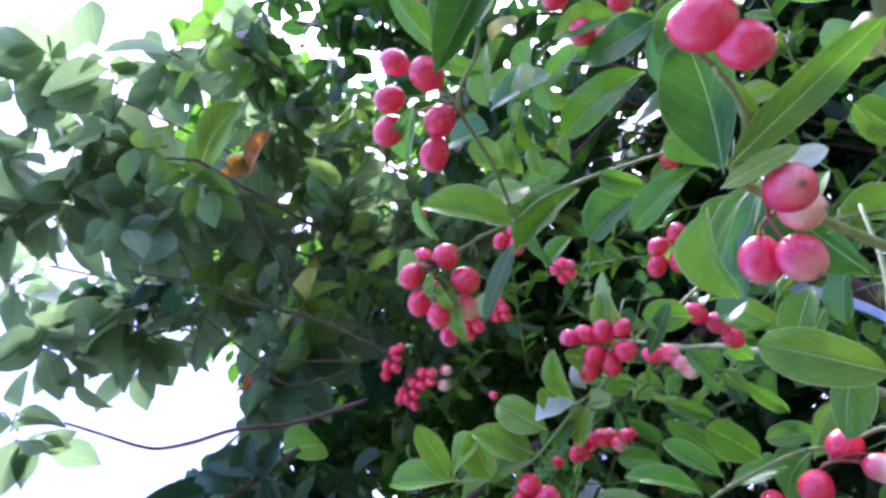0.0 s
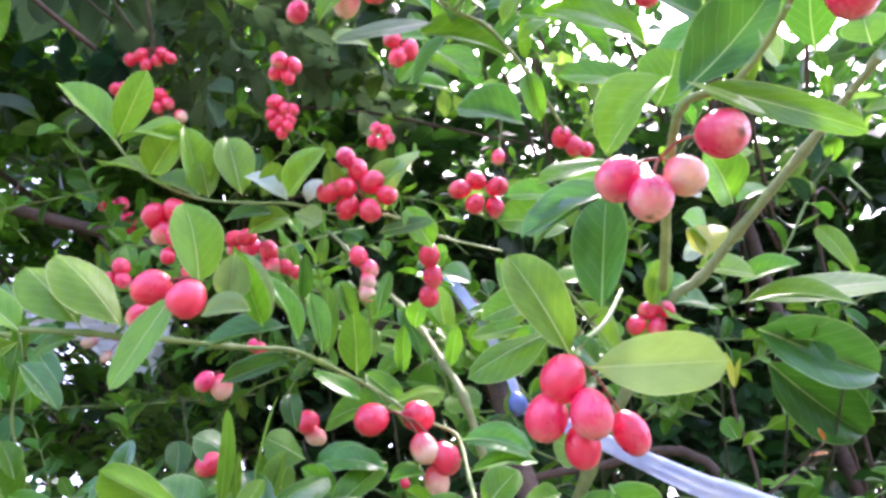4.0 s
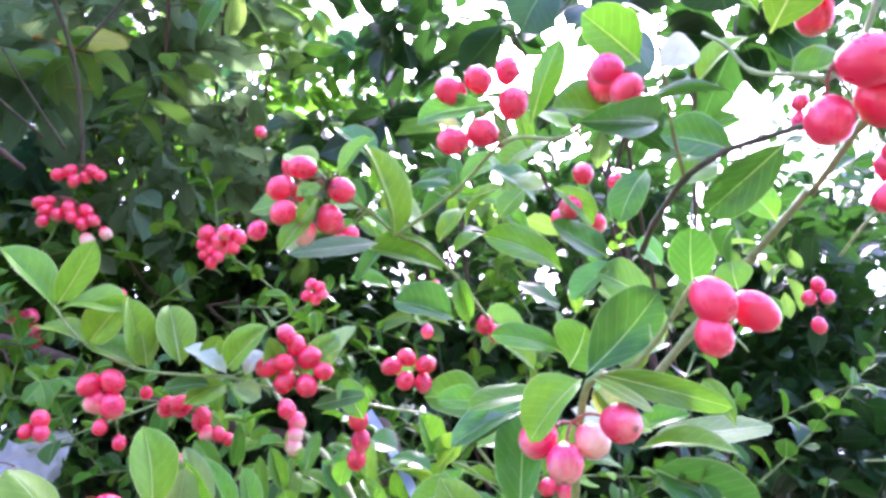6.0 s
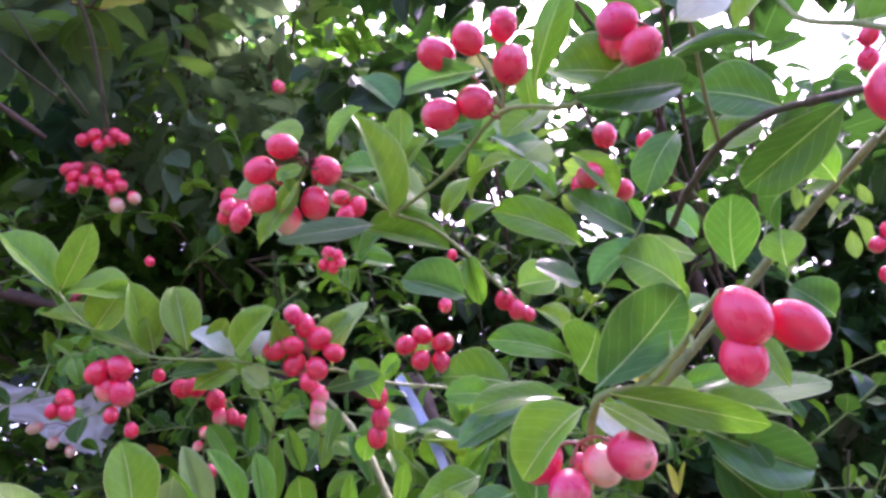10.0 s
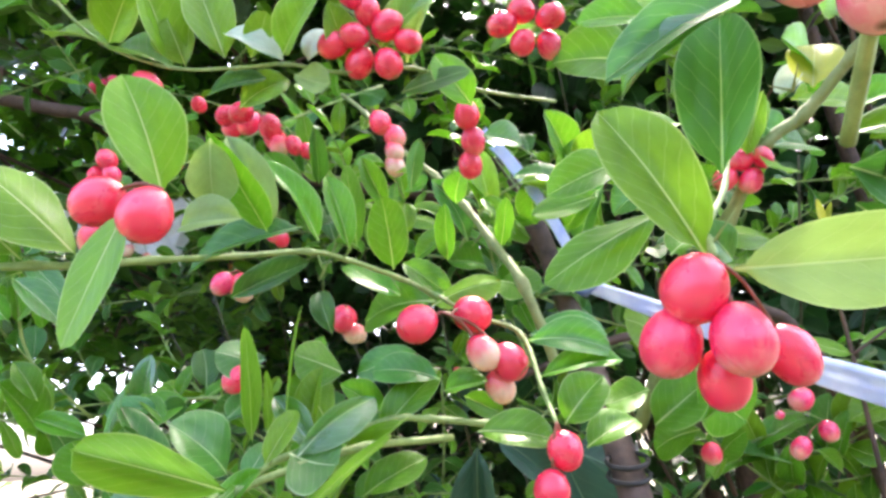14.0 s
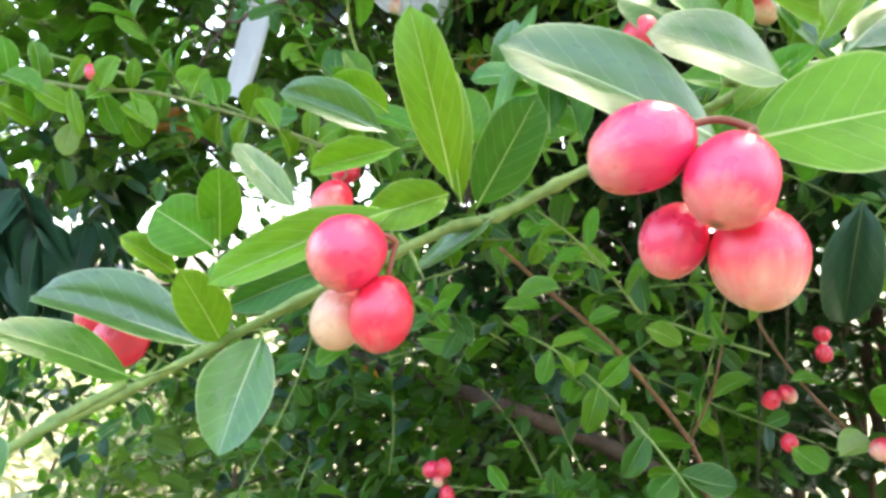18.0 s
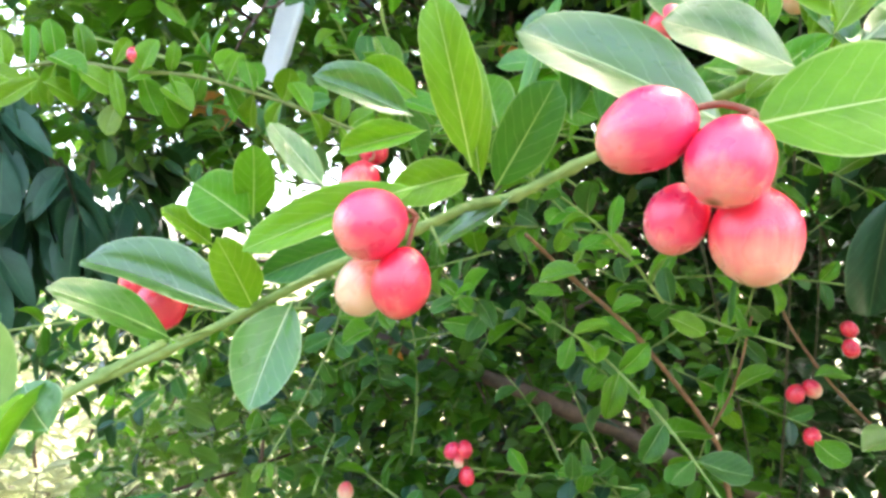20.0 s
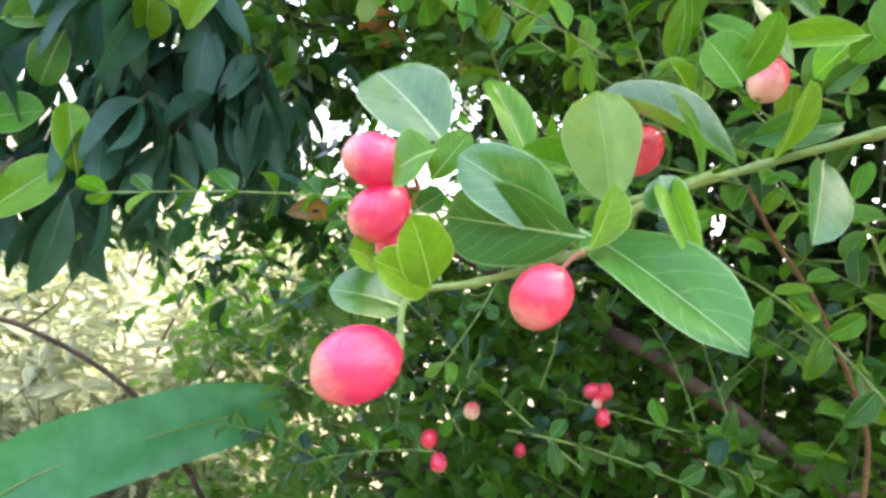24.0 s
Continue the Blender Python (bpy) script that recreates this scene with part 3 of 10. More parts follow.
leaf(pairs, (-0.085, 0.79, 1.79), (-0.081, 0.764, 1.825), (-0.11, -0.81, -0.58), 0.0158, "g", 0)
leaf(pairs, (-0.093, 0.755, 1.749), (-0.046, 0.749, 1.765), (-0.27, -0.87, 0.41), 0.0290, "y", 3)
leaf(pairs, (-0.119, 0.773, 1.763), (-0.163, 0.786, 1.79), (0.11, -0.82, 0.57), 0.0322, "g", 5)
leaf(pairs, (-0.095, 0.778, 1.758), (-0.16, 0.798, 1.761), (-0.24, -0.83, 0.51), 0.0487, "g", 1)
leaf(pairs, (-0.107, 0.782, 1.718), (-0.149, 0.761, 1.712), (0.39, -0.86, 0.34), 0.0263, "b", 1)
leaf(pairs, (-0.031, 0.808, 1.731), (0.027, 0.817, 1.731), (0.15, -0.95, 0.29), 0.0291, "b", 9)
leaf(pairs, (-0.052, 0.848, 1.785), (-0.023, 0.827, 1.772), (-0.24, -0.74, 0.63), 0.0375, "g", 1)
leaf(pairs, (-0.083, 0.84, 1.854), (-0.076, 0.82, 1.873), (-0.49, -0.69, -0.54), 0.0242, "g", 6)
leaf(pairs, (-0.048, 0.837, 1.809), (-0.038, 0.81, 1.84), (-0.04, -0.76, -0.64), 0.0157, "g", 1)
leaf(pairs, (-0.046, 0.755, 1.872), (-0.018, 0.759, 1.864), (0.24, -0.88, 0.4), 0.0355, "b", 4)
leaf(pairs, (-0.049, 0.725, 1.88), (-0.071, 0.708, 1.912), (0.36, -0.91, -0.23), 0.0308, "g", 5)
leaf(pairs, (-0.022, 0.73, 1.929), (-0.001, 0.716, 1.932), (-0.57, -0.82, 0.02), 0.0196, "y", 1)
leaf(pairs, (-0.126, 0.768, 1.831), (-0.138, 0.751, 1.867), (0.34, -0.89, -0.32), 0.0166, "g", 2)
leaf(pairs, (-0.18, 0.737, 1.833), (-0.191, 0.709, 1.861), (0.81, -0.55, -0.21), 0.0217, "g", 1)
leaf(pairs, (-0.115, 0.809, 1.858), (-0.103, 0.788, 1.894), (-0.14, -0.87, -0.46), 0.0154, "b", 3)
leaf(pairs, (-0.169, 0.745, 1.846), (-0.157, 0.709, 1.871), (0.43, -0.41, -0.8), 0.0135, "d", 9)
leaf(pairs, (-0.122, 0.798, 1.795), (-0.085, 0.791, 1.766), (0.16, -0.9, 0.41), 0.0228, "g", 0)
leaf(pairs, (-0.151, 0.623, 1.769), (-0.162, 0.601, 1.816), (0.62, -0.75, -0.22), 0.0204, "p", 7)
cluster((-0.1442, 0.525, 1.7526), [(-0.1733, 0.5280, 1.7531, 0.0097, 1.08, 0.90), (-0.1496, 0.5237, 1.7430, 0.0100, 1.02, 0.95), (-0.1910, 0.5504, 1.7477, 0.0071, 1.10, 0.60)], "pair of pink berries under a broad green leaf")
cluster((-0.1052, 0.6796, 1.9119), [(-0.1148, 0.6635, 1.9387, 0.0080, 1.09, 0.80), (-0.1069, 0.6744, 1.9325, 0.0090, 1.14, 0.98), (-0.0949, 0.6788, 1.9220, 0.0101, 1.07, 0.92), (-0.0824, 0.6824, 1.9100, 0.0082, 1.11, 0.96), (-0.1310, 0.6751, 1.9123, 0.0092, 1.12, 0.93), (-0.1158, 0.6730, 1.9147, 0.0084, 1.15, 0.99), (-0.1165, 0.6850, 1.9022, 0.0093, 1.16, 0.99), (-0.0966, 0.6832, 1.8967, 0.0097, 1.04, 0.98)], "dense bunch of eight pink berries on a thin twig")
cluster((0.0029, 0.6988, 1.9158), [(-0.0211, 0.6920, 1.9167, 0.0084, 1.16, 0.93), (-0.0073, 0.6941, 1.9260, 0.0084, 1.05, 0.92), (0.0104, 0.6951, 1.9185, 0.0085, 1.13, 0.98), (-0.0090, 0.6980, 1.9046, 0.0084, 1.03, 0.98), (0.0079, 0.7073, 1.9053, 0.0083, 1.14, 0.81)])
cluster((-0.0579, 0.7631, 1.9103), [(-0.0583, 0.7692, 1.8981, 0.0100, 1.13, 0.97), (-0.0563, 0.7790, 1.8801, 0.0097, 1.14, 0.82), (-0.0612, 0.7871, 1.8641, 0.0098, 1.07, 0.98)], "three red berries hanging in a row")
cluster((-0.1515, 0.8297, 1.9523), [(-0.1454, 0.8354, 1.9403, 0.0102, 1.10, 0.90), (-0.1343, 0.8424, 1.9281, 0.0100, 1.10, 0.64), (-0.1353, 0.8436, 1.9139, 0.0088, 1.10, 0.40), (-0.1368, 0.8488, 1.9024, 0.0093, 1.10, 0.25)], "hanging row of paler half-ripe berries")
cluster((-0.2733, 0.6803, 1.9127), [(-0.2880, 0.6858, 1.9068, 0.0098, 1.11, 0.89), (-0.2692, 0.6808, 1.9090, 0.0090, 1.11, 0.81), (-0.2853, 0.6913, 1.8930, 0.0078, 1.10, 0.50)])
cluster((-0.2166, 0.7496, 1.9148), [(-0.2436, 0.7529, 1.9112, 0.0087, 1.10, 0.78), (-0.2292, 0.7510, 1.9108, 0.0088, 1.14, 0.80), (-0.2101, 0.7564, 1.8967, 0.0087, 1.08, 0.95)])
cluster((-0.2508, 0.7071, 1.9155), [(-0.2506, 0.7142, 1.9109, 0.0058, 1.06, 0.89)])
cluster((-0.0743, 0.7238, 1.7345), [(-0.0954, 0.7197, 1.7306, 0.0125, 1.03, 1.00), (-0.0631, 0.7393, 1.7370, 0.0124, 1.05, 0.95), (-0.0571, 0.7320, 1.7104, 0.0106, 1.08, 0.30), (-0.0422, 0.7412, 1.7044, 0.0117, 1.05, 0.90), (-0.0502, 0.7512, 1.6902, 0.0099, 1.10, 0.25)], "bunch of pink and pale unripe berries beside round leaves")
cluster((-0.1842, 0.842, 1.7767), [(-0.1885, 0.8465, 1.7648, 0.0093, 1.15, 0.89), (-0.1842, 0.8558, 1.7549, 0.0081, 1.10, 0.30)])
cluster((-0.2463, 0.7973, 1.7202), [(-0.2576, 0.7997, 1.7197, 0.0105, 1.10, 0.90)])
cluster((-0.2736, 0.8193, 1.8119), [(-0.2864, 0.8184, 1.8021, 0.0095, 1.10, 0.80), (-0.2736, 0.8291, 1.7995, 0.0109, 1.15, 0.30)])
cluster((0.1657, 0.8336, 1.8498), [(0.1469, 0.8332, 1.8556, 0.0093, 1.06, 0.85), (0.1329, 0.8319, 1.8407, 0.0091, 1.08, 0.96), (0.1525, 0.8344, 1.8380, 0.0091, 1.14, 0.82), (0.1636, 0.8316, 1.8549, 0.0081, 1.09, 0.85)])
# far bunches in the shade
cluster((-0.3086, 0.9411, 2.2895), [(-0.3194, 0.9399, 2.2792, 0.0112, 1.15, 0.94), (-0.3058, 0.9493, 2.2718, 0.0104, 1.07, 0.90), (-0.2910, 0.9479, 2.2678, 0.0094, 1.12, 0.89), (-0.3258, 0.9500, 2.2643, 0.0097, 1.06, 0.97), (-0.3146, 0.9570, 2.2570, 0.0091, 1.13, 1.00), (-0.2967, 0.9549, 2.2572, 0.0091, 1.12, 0.91), (-0.3128, 0.9671, 2.2419, 0.0094, 1.15, 0.88), (-0.3236, 0.9601, 2.2525, 0.0093, 1.07, 0.97), (-0.3008, 0.9579, 2.2461, 0.0091, 1.11, 0.88)])
cluster((-0.7028, 1.1624, 2.2934), [(-0.7199, 1.1698, 2.2784, 0.0118, 1.13, 0.86), (-0.6945, 1.1653, 2.2802, 0.0122, 1.05, 0.80), (-0.7121, 1.1771, 2.2693, 0.0113, 1.14, 0.82), (-0.7298, 1.1655, 2.2789, 0.0111, 1.08, 0.91), (-0.6952, 1.1808, 2.2525, 0.0119, 1.11, 0.80), (-0.6835, 1.1826, 2.2561, 0.0117, 1.15, 0.82), (-0.7006, 1.1751, 2.2553, 0.0111, 1.07, 0.85), (-0.6886, 1.1903, 2.2426, 0.0124, 1.03, 0.99), (-0.7023, 1.1906, 2.2427, 0.0113, 1.13, 0.96)])
cluster((-0.5738, 0.9704, 2.4637), [(-0.6118, 0.9775, 2.4483, 0.0114, 1.05, 0.91), (-0.5934, 0.9768, 2.4560, 0.0116, 1.10, 0.99), (-0.5863, 0.9856, 2.4401, 0.0104, 1.16, 0.81), (-0.5557, 0.9776, 2.4555, 0.0110, 1.12, 0.94), (-0.5678, 0.9850, 2.4479, 0.0100, 1.14, 0.85), (-0.5441, 0.9845, 2.4502, 0.0103, 1.08, 0.91)])
cluster((-0.597, 0.9986, 2.4145), [(-0.6397, 0.9994, 2.4043, 0.0110, 1.12, 0.85), (-0.6285, 1.0045, 2.4110, 0.0108, 1.07, 0.92), (-0.6319, 1.0077, 2.3943, 0.0109, 1.15, 0.87), (-0.6351, 1.0171, 2.3786, 0.0100, 1.14, 0.84), (-0.6119, 1.0138, 2.3886, 0.0115, 1.03, 0.82), (-0.5927, 1.0074, 2.3977, 0.0114, 1.12, 0.92), (-0.5868, 1.0142, 2.3830, 0.0104, 1.15, 0.92), (-0.5673, 1.0160, 2.3972, 0.0119, 1.04, 0.99), (-0.5701, 1.0226, 2.3733, 0.0104, 1.15, 0.91), (-0.5518, 1.0198, 2.3780, 0.0114, 1.04, 0.84), (-0.5636, 1.0419, 2.3532, 0.0125, 1.10, 0.15), (-0.5334, 1.0374, 2.3628, 0.0111, 1.10, 0.40)])
cluster((-0.1133, 0.7801, 2.0745), [(-0.1194, 0.7797, 2.0696, 0.0065, 1.13, 0.81), (-0.1088, 0.7815, 2.0662, 0.0067, 1.07, 0.99), (-0.1247, 0.7888, 2.0599, 0.0065, 1.13, 0.93), (-0.1148, 0.7909, 2.0567, 0.0068, 1.15, 0.84), (-0.1053, 0.7849, 2.0584, 0.0061, 1.05, 0.80)])
cluster((-0.1764, 0.6492, 2.0537), [(-0.1810, 0.6483, 2.0465, 0.0076, 1.07, 0.81), (-0.1877, 0.6593, 2.0430, 0.0069, 1.16, 0.84), (-0.1697, 0.6560, 2.0457, 0.0075, 1.12, 0.94), (-0.1758, 0.6610, 2.0381, 0.0069, 1.15, 0.97)])
cluster((-0.052, 0.6275, 2.0308), [(-0.0569, 0.6330, 2.0254, 0.0085, 1.10, 0.93), (-0.0662, 0.6314, 2.0167, 0.0080, 1.10, 0.89), (-0.0695, 0.6228, 2.0290, 0.0069, 1.14, 0.89)])
cluster((-0.4414, 0.9674, 2.2), [(-0.4384, 0.9703, 2.1907, 0.0074, 1.05, 0.97)])
cluster((0.0696, 0.6572, 1.9455), [(0.0660, 0.6637, 1.9410, 0.0083, 1.08, 0.93), (0.0756, 0.6650, 1.9315, 0.0078, 1.07, 0.87), (0.0845, 0.6641, 1.9263, 0.0060, 1.03, 0.97)])
cluster((0.0148, 0.7081, 1.9724), [(0.0132, 0.7104, 1.9620, 0.0063, 1.15, 0.81), (0.0225, 0.6880, 2.0017, 0.0049, 1.14, 0.96)])
cluster((-0.1992, 0.715, 1.8949), [(-0.2166, 0.7145, 1.8984, 0.0082, 1.10, 0.88), (-0.2290, 0.7164, 1.8992, 0.0079, 1.05, 0.96), (-0.1980, 0.7239, 1.8883, 0.0087, 1.12, 0.98), (-0.1928, 0.7268, 1.8735, 0.0072, 1.10, 0.50), (-0.1825, 0.7296, 1.8737, 0.0066, 1.14, 0.96), (-0.1748, 0.7353, 1.8708, 0.0060, 1.04, 0.92)])
cluster((-0.3903, 0.7826, 1.9286), [(-0.3876, 0.7910, 1.9222, 0.0090, 1.07, 0.92), (-0.3852, 0.7962, 1.9089, 0.0083, 1.11, 0.79), (-0.4003, 0.7947, 1.9105, 0.0073, 1.06, 0.97)])
cluster((-0.2676, 0.6627, 1.906), [(-0.2798, 0.6678, 1.8987, 0.0096, 1.07, 0.98), (-0.2620, 0.6696, 1.9022, 0.0101, 1.07, 0.96), (-0.2737, 0.6781, 1.8870, 0.0091, 1.10, 0.60), (-0.2619, 0.6801, 1.8845, 0.0105, 1.10, 0.80), (-0.2545, 0.6945, 1.8561, 0.0058, 1.12, 0.93), (-0.2693, 0.6844, 1.8669, 0.0063, 1.10, 1.00)])
cluster((-0.2687, 0.8728, 1.9058), [(-0.2691, 0.8703, 1.9020, 0.0060, 1.10, 0.60), (-0.2804, 0.8838, 1.8904, 0.0054, 1.10, 0.30), (-0.2692, 0.8985, 1.8647, 0.0079, 1.09, 0.90), (-0.2749, 0.8908, 1.8671, 0.0067, 1.06, 0.82)])
# tall fruiting shoot that reaches up to the sky
cluster((-0.0543, 0.4777, 1.9534), [(-0.0712, 0.4744, 1.9626, 0.0082, 1.15, 0.95), (-0.0865, 0.4818, 1.9513, 0.0087, 1.10, 0.95), (-0.0448, 0.4833, 1.9486, 0.0090, 1.05, 0.90), (-0.0832, 0.4851, 1.9314, 0.0087, 1.05, 0.90), (-0.0538, 0.4953, 1.9330, 0.0096, 1.05, 0.90), (-0.0708, 0.4979, 1.9243, 0.0084, 1.10, 0.45), (-0.1075, 0.5119, 1.9384, 0.0067, 1.10, 0.80), (-0.0751, 0.4906, 1.9534, 0.0061, 1.10, 0.80)], "round bunch of pink berries with a dried dark stalk")
sky_shoot = branch(shrub, [(-0.056, 0.479, 1.951), (-0.028, 0.509, 1.95), (-0.008, 0.528, 1.943), (0.013, 0.544, 1.942), (0.039, 0.588, 1.941), (0.069, 0.658, 1.943)], 0.0012, 0.0016, "green", "", seed=65, spines=3)
leaf(sky_shoot, (-0.086, 0.493, 1.901), (-0.065, 0.485, 1.941), (-0.07, -0.98, -0.16), 0.0160, "y", 1)
leaf(sky_shoot, (-0.065, 0.486, 1.974), (-0.086, 0.482, 1.988), (0.33, -0.92, 0.22), 0.0298, "y", 0)
leaf(sky_shoot, (-0.01, 0.519, 1.935), (-0.028, 0.482, 1.995), (0.76, -0.62, -0.16), 0.0306, "y", 7)
leaf(sky_shoot, (-0.023, 0.477, 1.993), (-0.053, 0.5, 1.981), (-0.63, -0.78, 0.04), 0.0251, "g", 0)
leaf(sky_shoot, (-0.022, 0.531, 1.938), (-0.089, 0.53, 1.932), (-0.02, -0.94, 0.34), 0.0269, "d", 8)
leaf(sky_shoot, (-0.033, 0.542, 1.942), (0.028, 0.566, 1.94), (0.37, -0.92, 0.13), 0.0325, "g", 2)
leaf(sky_shoot, (0.023, 0.552, 1.953), (0.044, 0.55, 1.989), (-0.05, -1, -0.04), 0.0183, "y", 4)
leaf(sky_shoot, (0.012, 0.546, 1.962), (-0.006, 0.519, 1.965), (0.84, -0.53, 0.14), 0.0366, "y", 0)
leaf(sky_shoot, (-0.014, 0.568, 1.97), (-0.05, 0.595, 1.944), (-0.6, -0.8, -0.01), 0.0206, "d", 9)
leaf(sky_shoot, (0.036, 0.576, 1.961), (0.063, 0.579, 1.984), (0.01, -0.99, 0.12), 0.0172, "g", 4)
leaf(sky_shoot, (-0.117, 0.514, 1.958), (-0.088, 0.507, 1.958), (-0.2, -0.89, 0.4), 0.0243, "g", 5)
leaf(sky_shoot, (-0.01, 0.54, 1.946), (-0.028, 0.538, 1.98), (0.41, -0.9, 0.16), 0.0148, "g", 2)
leaf(sky_shoot, (0.039, 0.587, 1.943), (0.045, 0.6, 1.907), (-0.09, -0.93, -0.35), 0.0168, "g", 4)
leaf(sky_shoot, (-0.019, 0.608, 1.949), (-0.05, 0.595, 1.952), (0.39, -0.86, 0.33), 0.0219, "g", 2)
leaf(sky_shoot, (0.003, 0.653, 1.946), (0.033, 0.634, 1.959), (-0.62, -0.74, 0.28), 0.0272, "g", 4)
leaf(sky_shoot, (-0.068, 0.552, 1.945), (-0.092, 0.538, 1.947), (0.52, -0.84, 0.14), 0.0190, "p", 1)
cluster((0.0626, 0.4257, 1.9339), [(0.0298, 0.4091, 1.9607, 0.0086, 1.15, 0.90), (0.0468, 0.4042, 1.9648, 0.0082, 1.05, 0.90), (0.0658, 0.4060, 1.9753, 0.0078, 1.10, 0.85), (0.0682, 0.4158, 1.9561, 0.0099, 1.02, 0.85)], "four pink berries on long stalks against the sky")
cluster((0.0608, 0.4278, 1.9302), [(0.0300, 0.4253, 1.9338, 0.0087, 1.12, 0.95), (0.0485, 0.4241, 1.9391, 0.0091, 1.05, 0.90)])
cluster((0.1275, 0.3687, 1.918), [(0.1211, 0.3742, 1.9163, 0.0088, 1.02, 0.90), (0.1132, 0.3730, 1.9329, 0.0086, 1.05, 0.80)])
cluster((0.1417, 0.522, 1.9672), [(0.1237, 0.5227, 1.9598, 0.0088, 1.02, 0.90), (0.1348, 0.5096, 1.9819, 0.0079, 1.05, 0.90), (0.1512, 0.5512, 1.9660, 0.0076, 1.10, 0.60)])
upper = branch(shrub, [(-0.008, 0.528, 1.943), (0.033, 0.468, 1.931), (0.062, 0.426, 1.933), (0.093, 0.418, 1.926), (0.108, 0.405, 1.926), (0.131, 0.377, 1.927)], 0.0013, 0.0012, "green", "", seed=82, spines=2)
dark_fork = branch(shrub, [(0.169, 0.525, 1.917), (0.171, 0.496, 1.92), (0.179, 0.453, 1.922), (0.189, 0.418, 1.911), (0.192, 0.388, 1.891), (0.19, 0.35, 1.862)], 0.0023, 0.0017, "dark", "", seed=63, spines=3)
branch(shrub, [(0.179, 0.453, 1.922), (0.172, 0.437, 1.925), (0.164, 0.421, 1.928), (0.151, 0.387, 1.936), (0.142, 0.362, 1.953)], 0.0012, 0.0009, "grey", "", seed=97, spines=2)
leaf(upper, (0.081, 0.447, 1.946), (0.076, 0.432, 1.975), (-0.19, -0.86, -0.48), 0.0127, "g", 0)
leaf(upper, (0.096, 0.453, 1.962), (0.063, 0.452, 1.942), (-0.17, -0.94, 0.28), 0.0312, "g", 0)
leaf(upper, (0.058, 0.478, 1.962), (0.097, 0.499, 1.953), (0.49, -0.86, 0.13), 0.0284, "b", 9)
# Tone d on many blades here stands for shadow, put into their colour.
leaf(dark_fork, (0.22, 0.454, 1.947), (0.173, 0.447, 1.961), (0.1, -0.98, -0.19), 0.0374, "d", 0)
leaf(dark_fork, (0.282, 0.529, 1.945), (0.261, 0.52, 1.978), (-0.13, -0.94, -0.33), 0.0299, "g", 1)
leaf(dark_fork, (0.207, 0.543, 1.891), (0.202, 0.511, 1.927), (-0.56, -0.58, -0.59), 0.0335, "d", 3)
leaf(dark_fork, (0.24, 0.544, 1.893), (0.242, 0.539, 1.92), (-0.43, -0.89, -0.13), 0.0261, "g", 3)
leaf(dark_fork, (0.245, 0.53, 1.94), (0.241, 0.557, 1.933), (-0.99, -0.14, -0.04), 0.0351, "d", 1)
leaf(dark_fork, (0.171, 0.537, 1.875), (0.135, 0.505, 1.891), (0.62, -0.77, -0.13), 0.0427, "g", 1)
leaf(dark_fork, (0.145, 0.518, 1.904), (0.112, 0.535, 1.887), (-0.57, -0.73, 0.37), 0.0306, "b", 0)
leaf(dark_fork, (0.148, 0.536, 1.921), (0.106, 0.527, 1.946), (0.16, -0.98, -0.1), 0.0348, "d", 5)
leaf(dark_fork, (0.118, 0.559, 1.927), (0.063, 0.525, 1.945), (0.51, -0.86, -0.05), 0.0350, "g", 1)
leaf(dark_fork, (0.117, 0.583, 1.91), (0.083, 0.571, 1.917), (0.36, -0.89, 0.29), 0.0356, "d", 5)
leaf(sky_shoot, (0.035, 0.625, 1.926), (-0.014, 0.614, 1.944), (0.28, -0.95, 0.17), 0.0333, "b", 4)
leaf(dark_fork, (0.131, 0.413, 1.938), (0.089, 0.4, 1.937), (0.3, -0.95, 0.04), 0.0379, "g", 2)
leaf(dark_fork, (0.173, 0.485, 1.962), (0.145, 0.493, 1.927), (-0.43, -0.89, 0.14), 0.0292, "d", 1)
leaf(dark_fork, (0.242, 0.516, 1.845), (0.226, 0.519, 1.869), (-0.12, -0.99, 0.02), 0.0225, "d", 4)
leaf(dark_fork, (0.193, 0.551, 1.923), (0.176, 0.535, 1.937), (0.52, -0.81, -0.26), 0.0252, "b", 1)
leaf(upper, (0.112, 0.516, 1.975), (0.141, 0.519, 1.947), (0.1, -1, -0.02), 0.0236, "g", 6)
leaf(upper, (0.069, 0.536, 1.96), (0.085, 0.514, 1.975), (-0.79, -0.61, -0.05), 0.0285, "g", 1)
# bunch of three long berries with the leaf rosette below it
cluster((0.1331, 0.3937, 1.8066), [(0.1400, 0.3973, 1.7974, 0.0102, 1.10, 0.95), (0.1634, 0.4069, 1.7966, 0.0092, 1.25, 0.95), (0.1390, 0.4051, 1.7834, 0.0086, 1.10, 0.90)], "three long pink berries on a green shoot")
rosette = branch(shrub, [(0.135, 0.399, 1.809), (0.127, 0.439, 1.801), (0.114, 0.457, 1.793), (0.095, 0.464, 1.79), (0.092, 0.495, 1.774), (0.092, 0.543, 1.741)], 0.0012, 0.0026, "green", "", seed=88, spines=3)
leaf(rosette, (0.093, 0.462, 1.793), (0.139, 0.45, 1.832), (-0.32, -0.94, 0.07), 0.0277, "d", 5)
leaf(rosette, (0.097, 0.448, 1.787), (0.173, 0.473, 1.776), (0.07, -0.95, -0.30), 0.0165, "g", 8)
leaf(rosette, (0.091, 0.487, 1.81), (0.102, 0.466, 1.825), (-0.88, -0.48, -0.04), 0.0387, "g", 5)
leaf(rosette, (0.088, 0.483, 1.818), (0.049, 0.469, 1.828), (0.34, -0.94, 0.08), 0.0194, "g", 1)
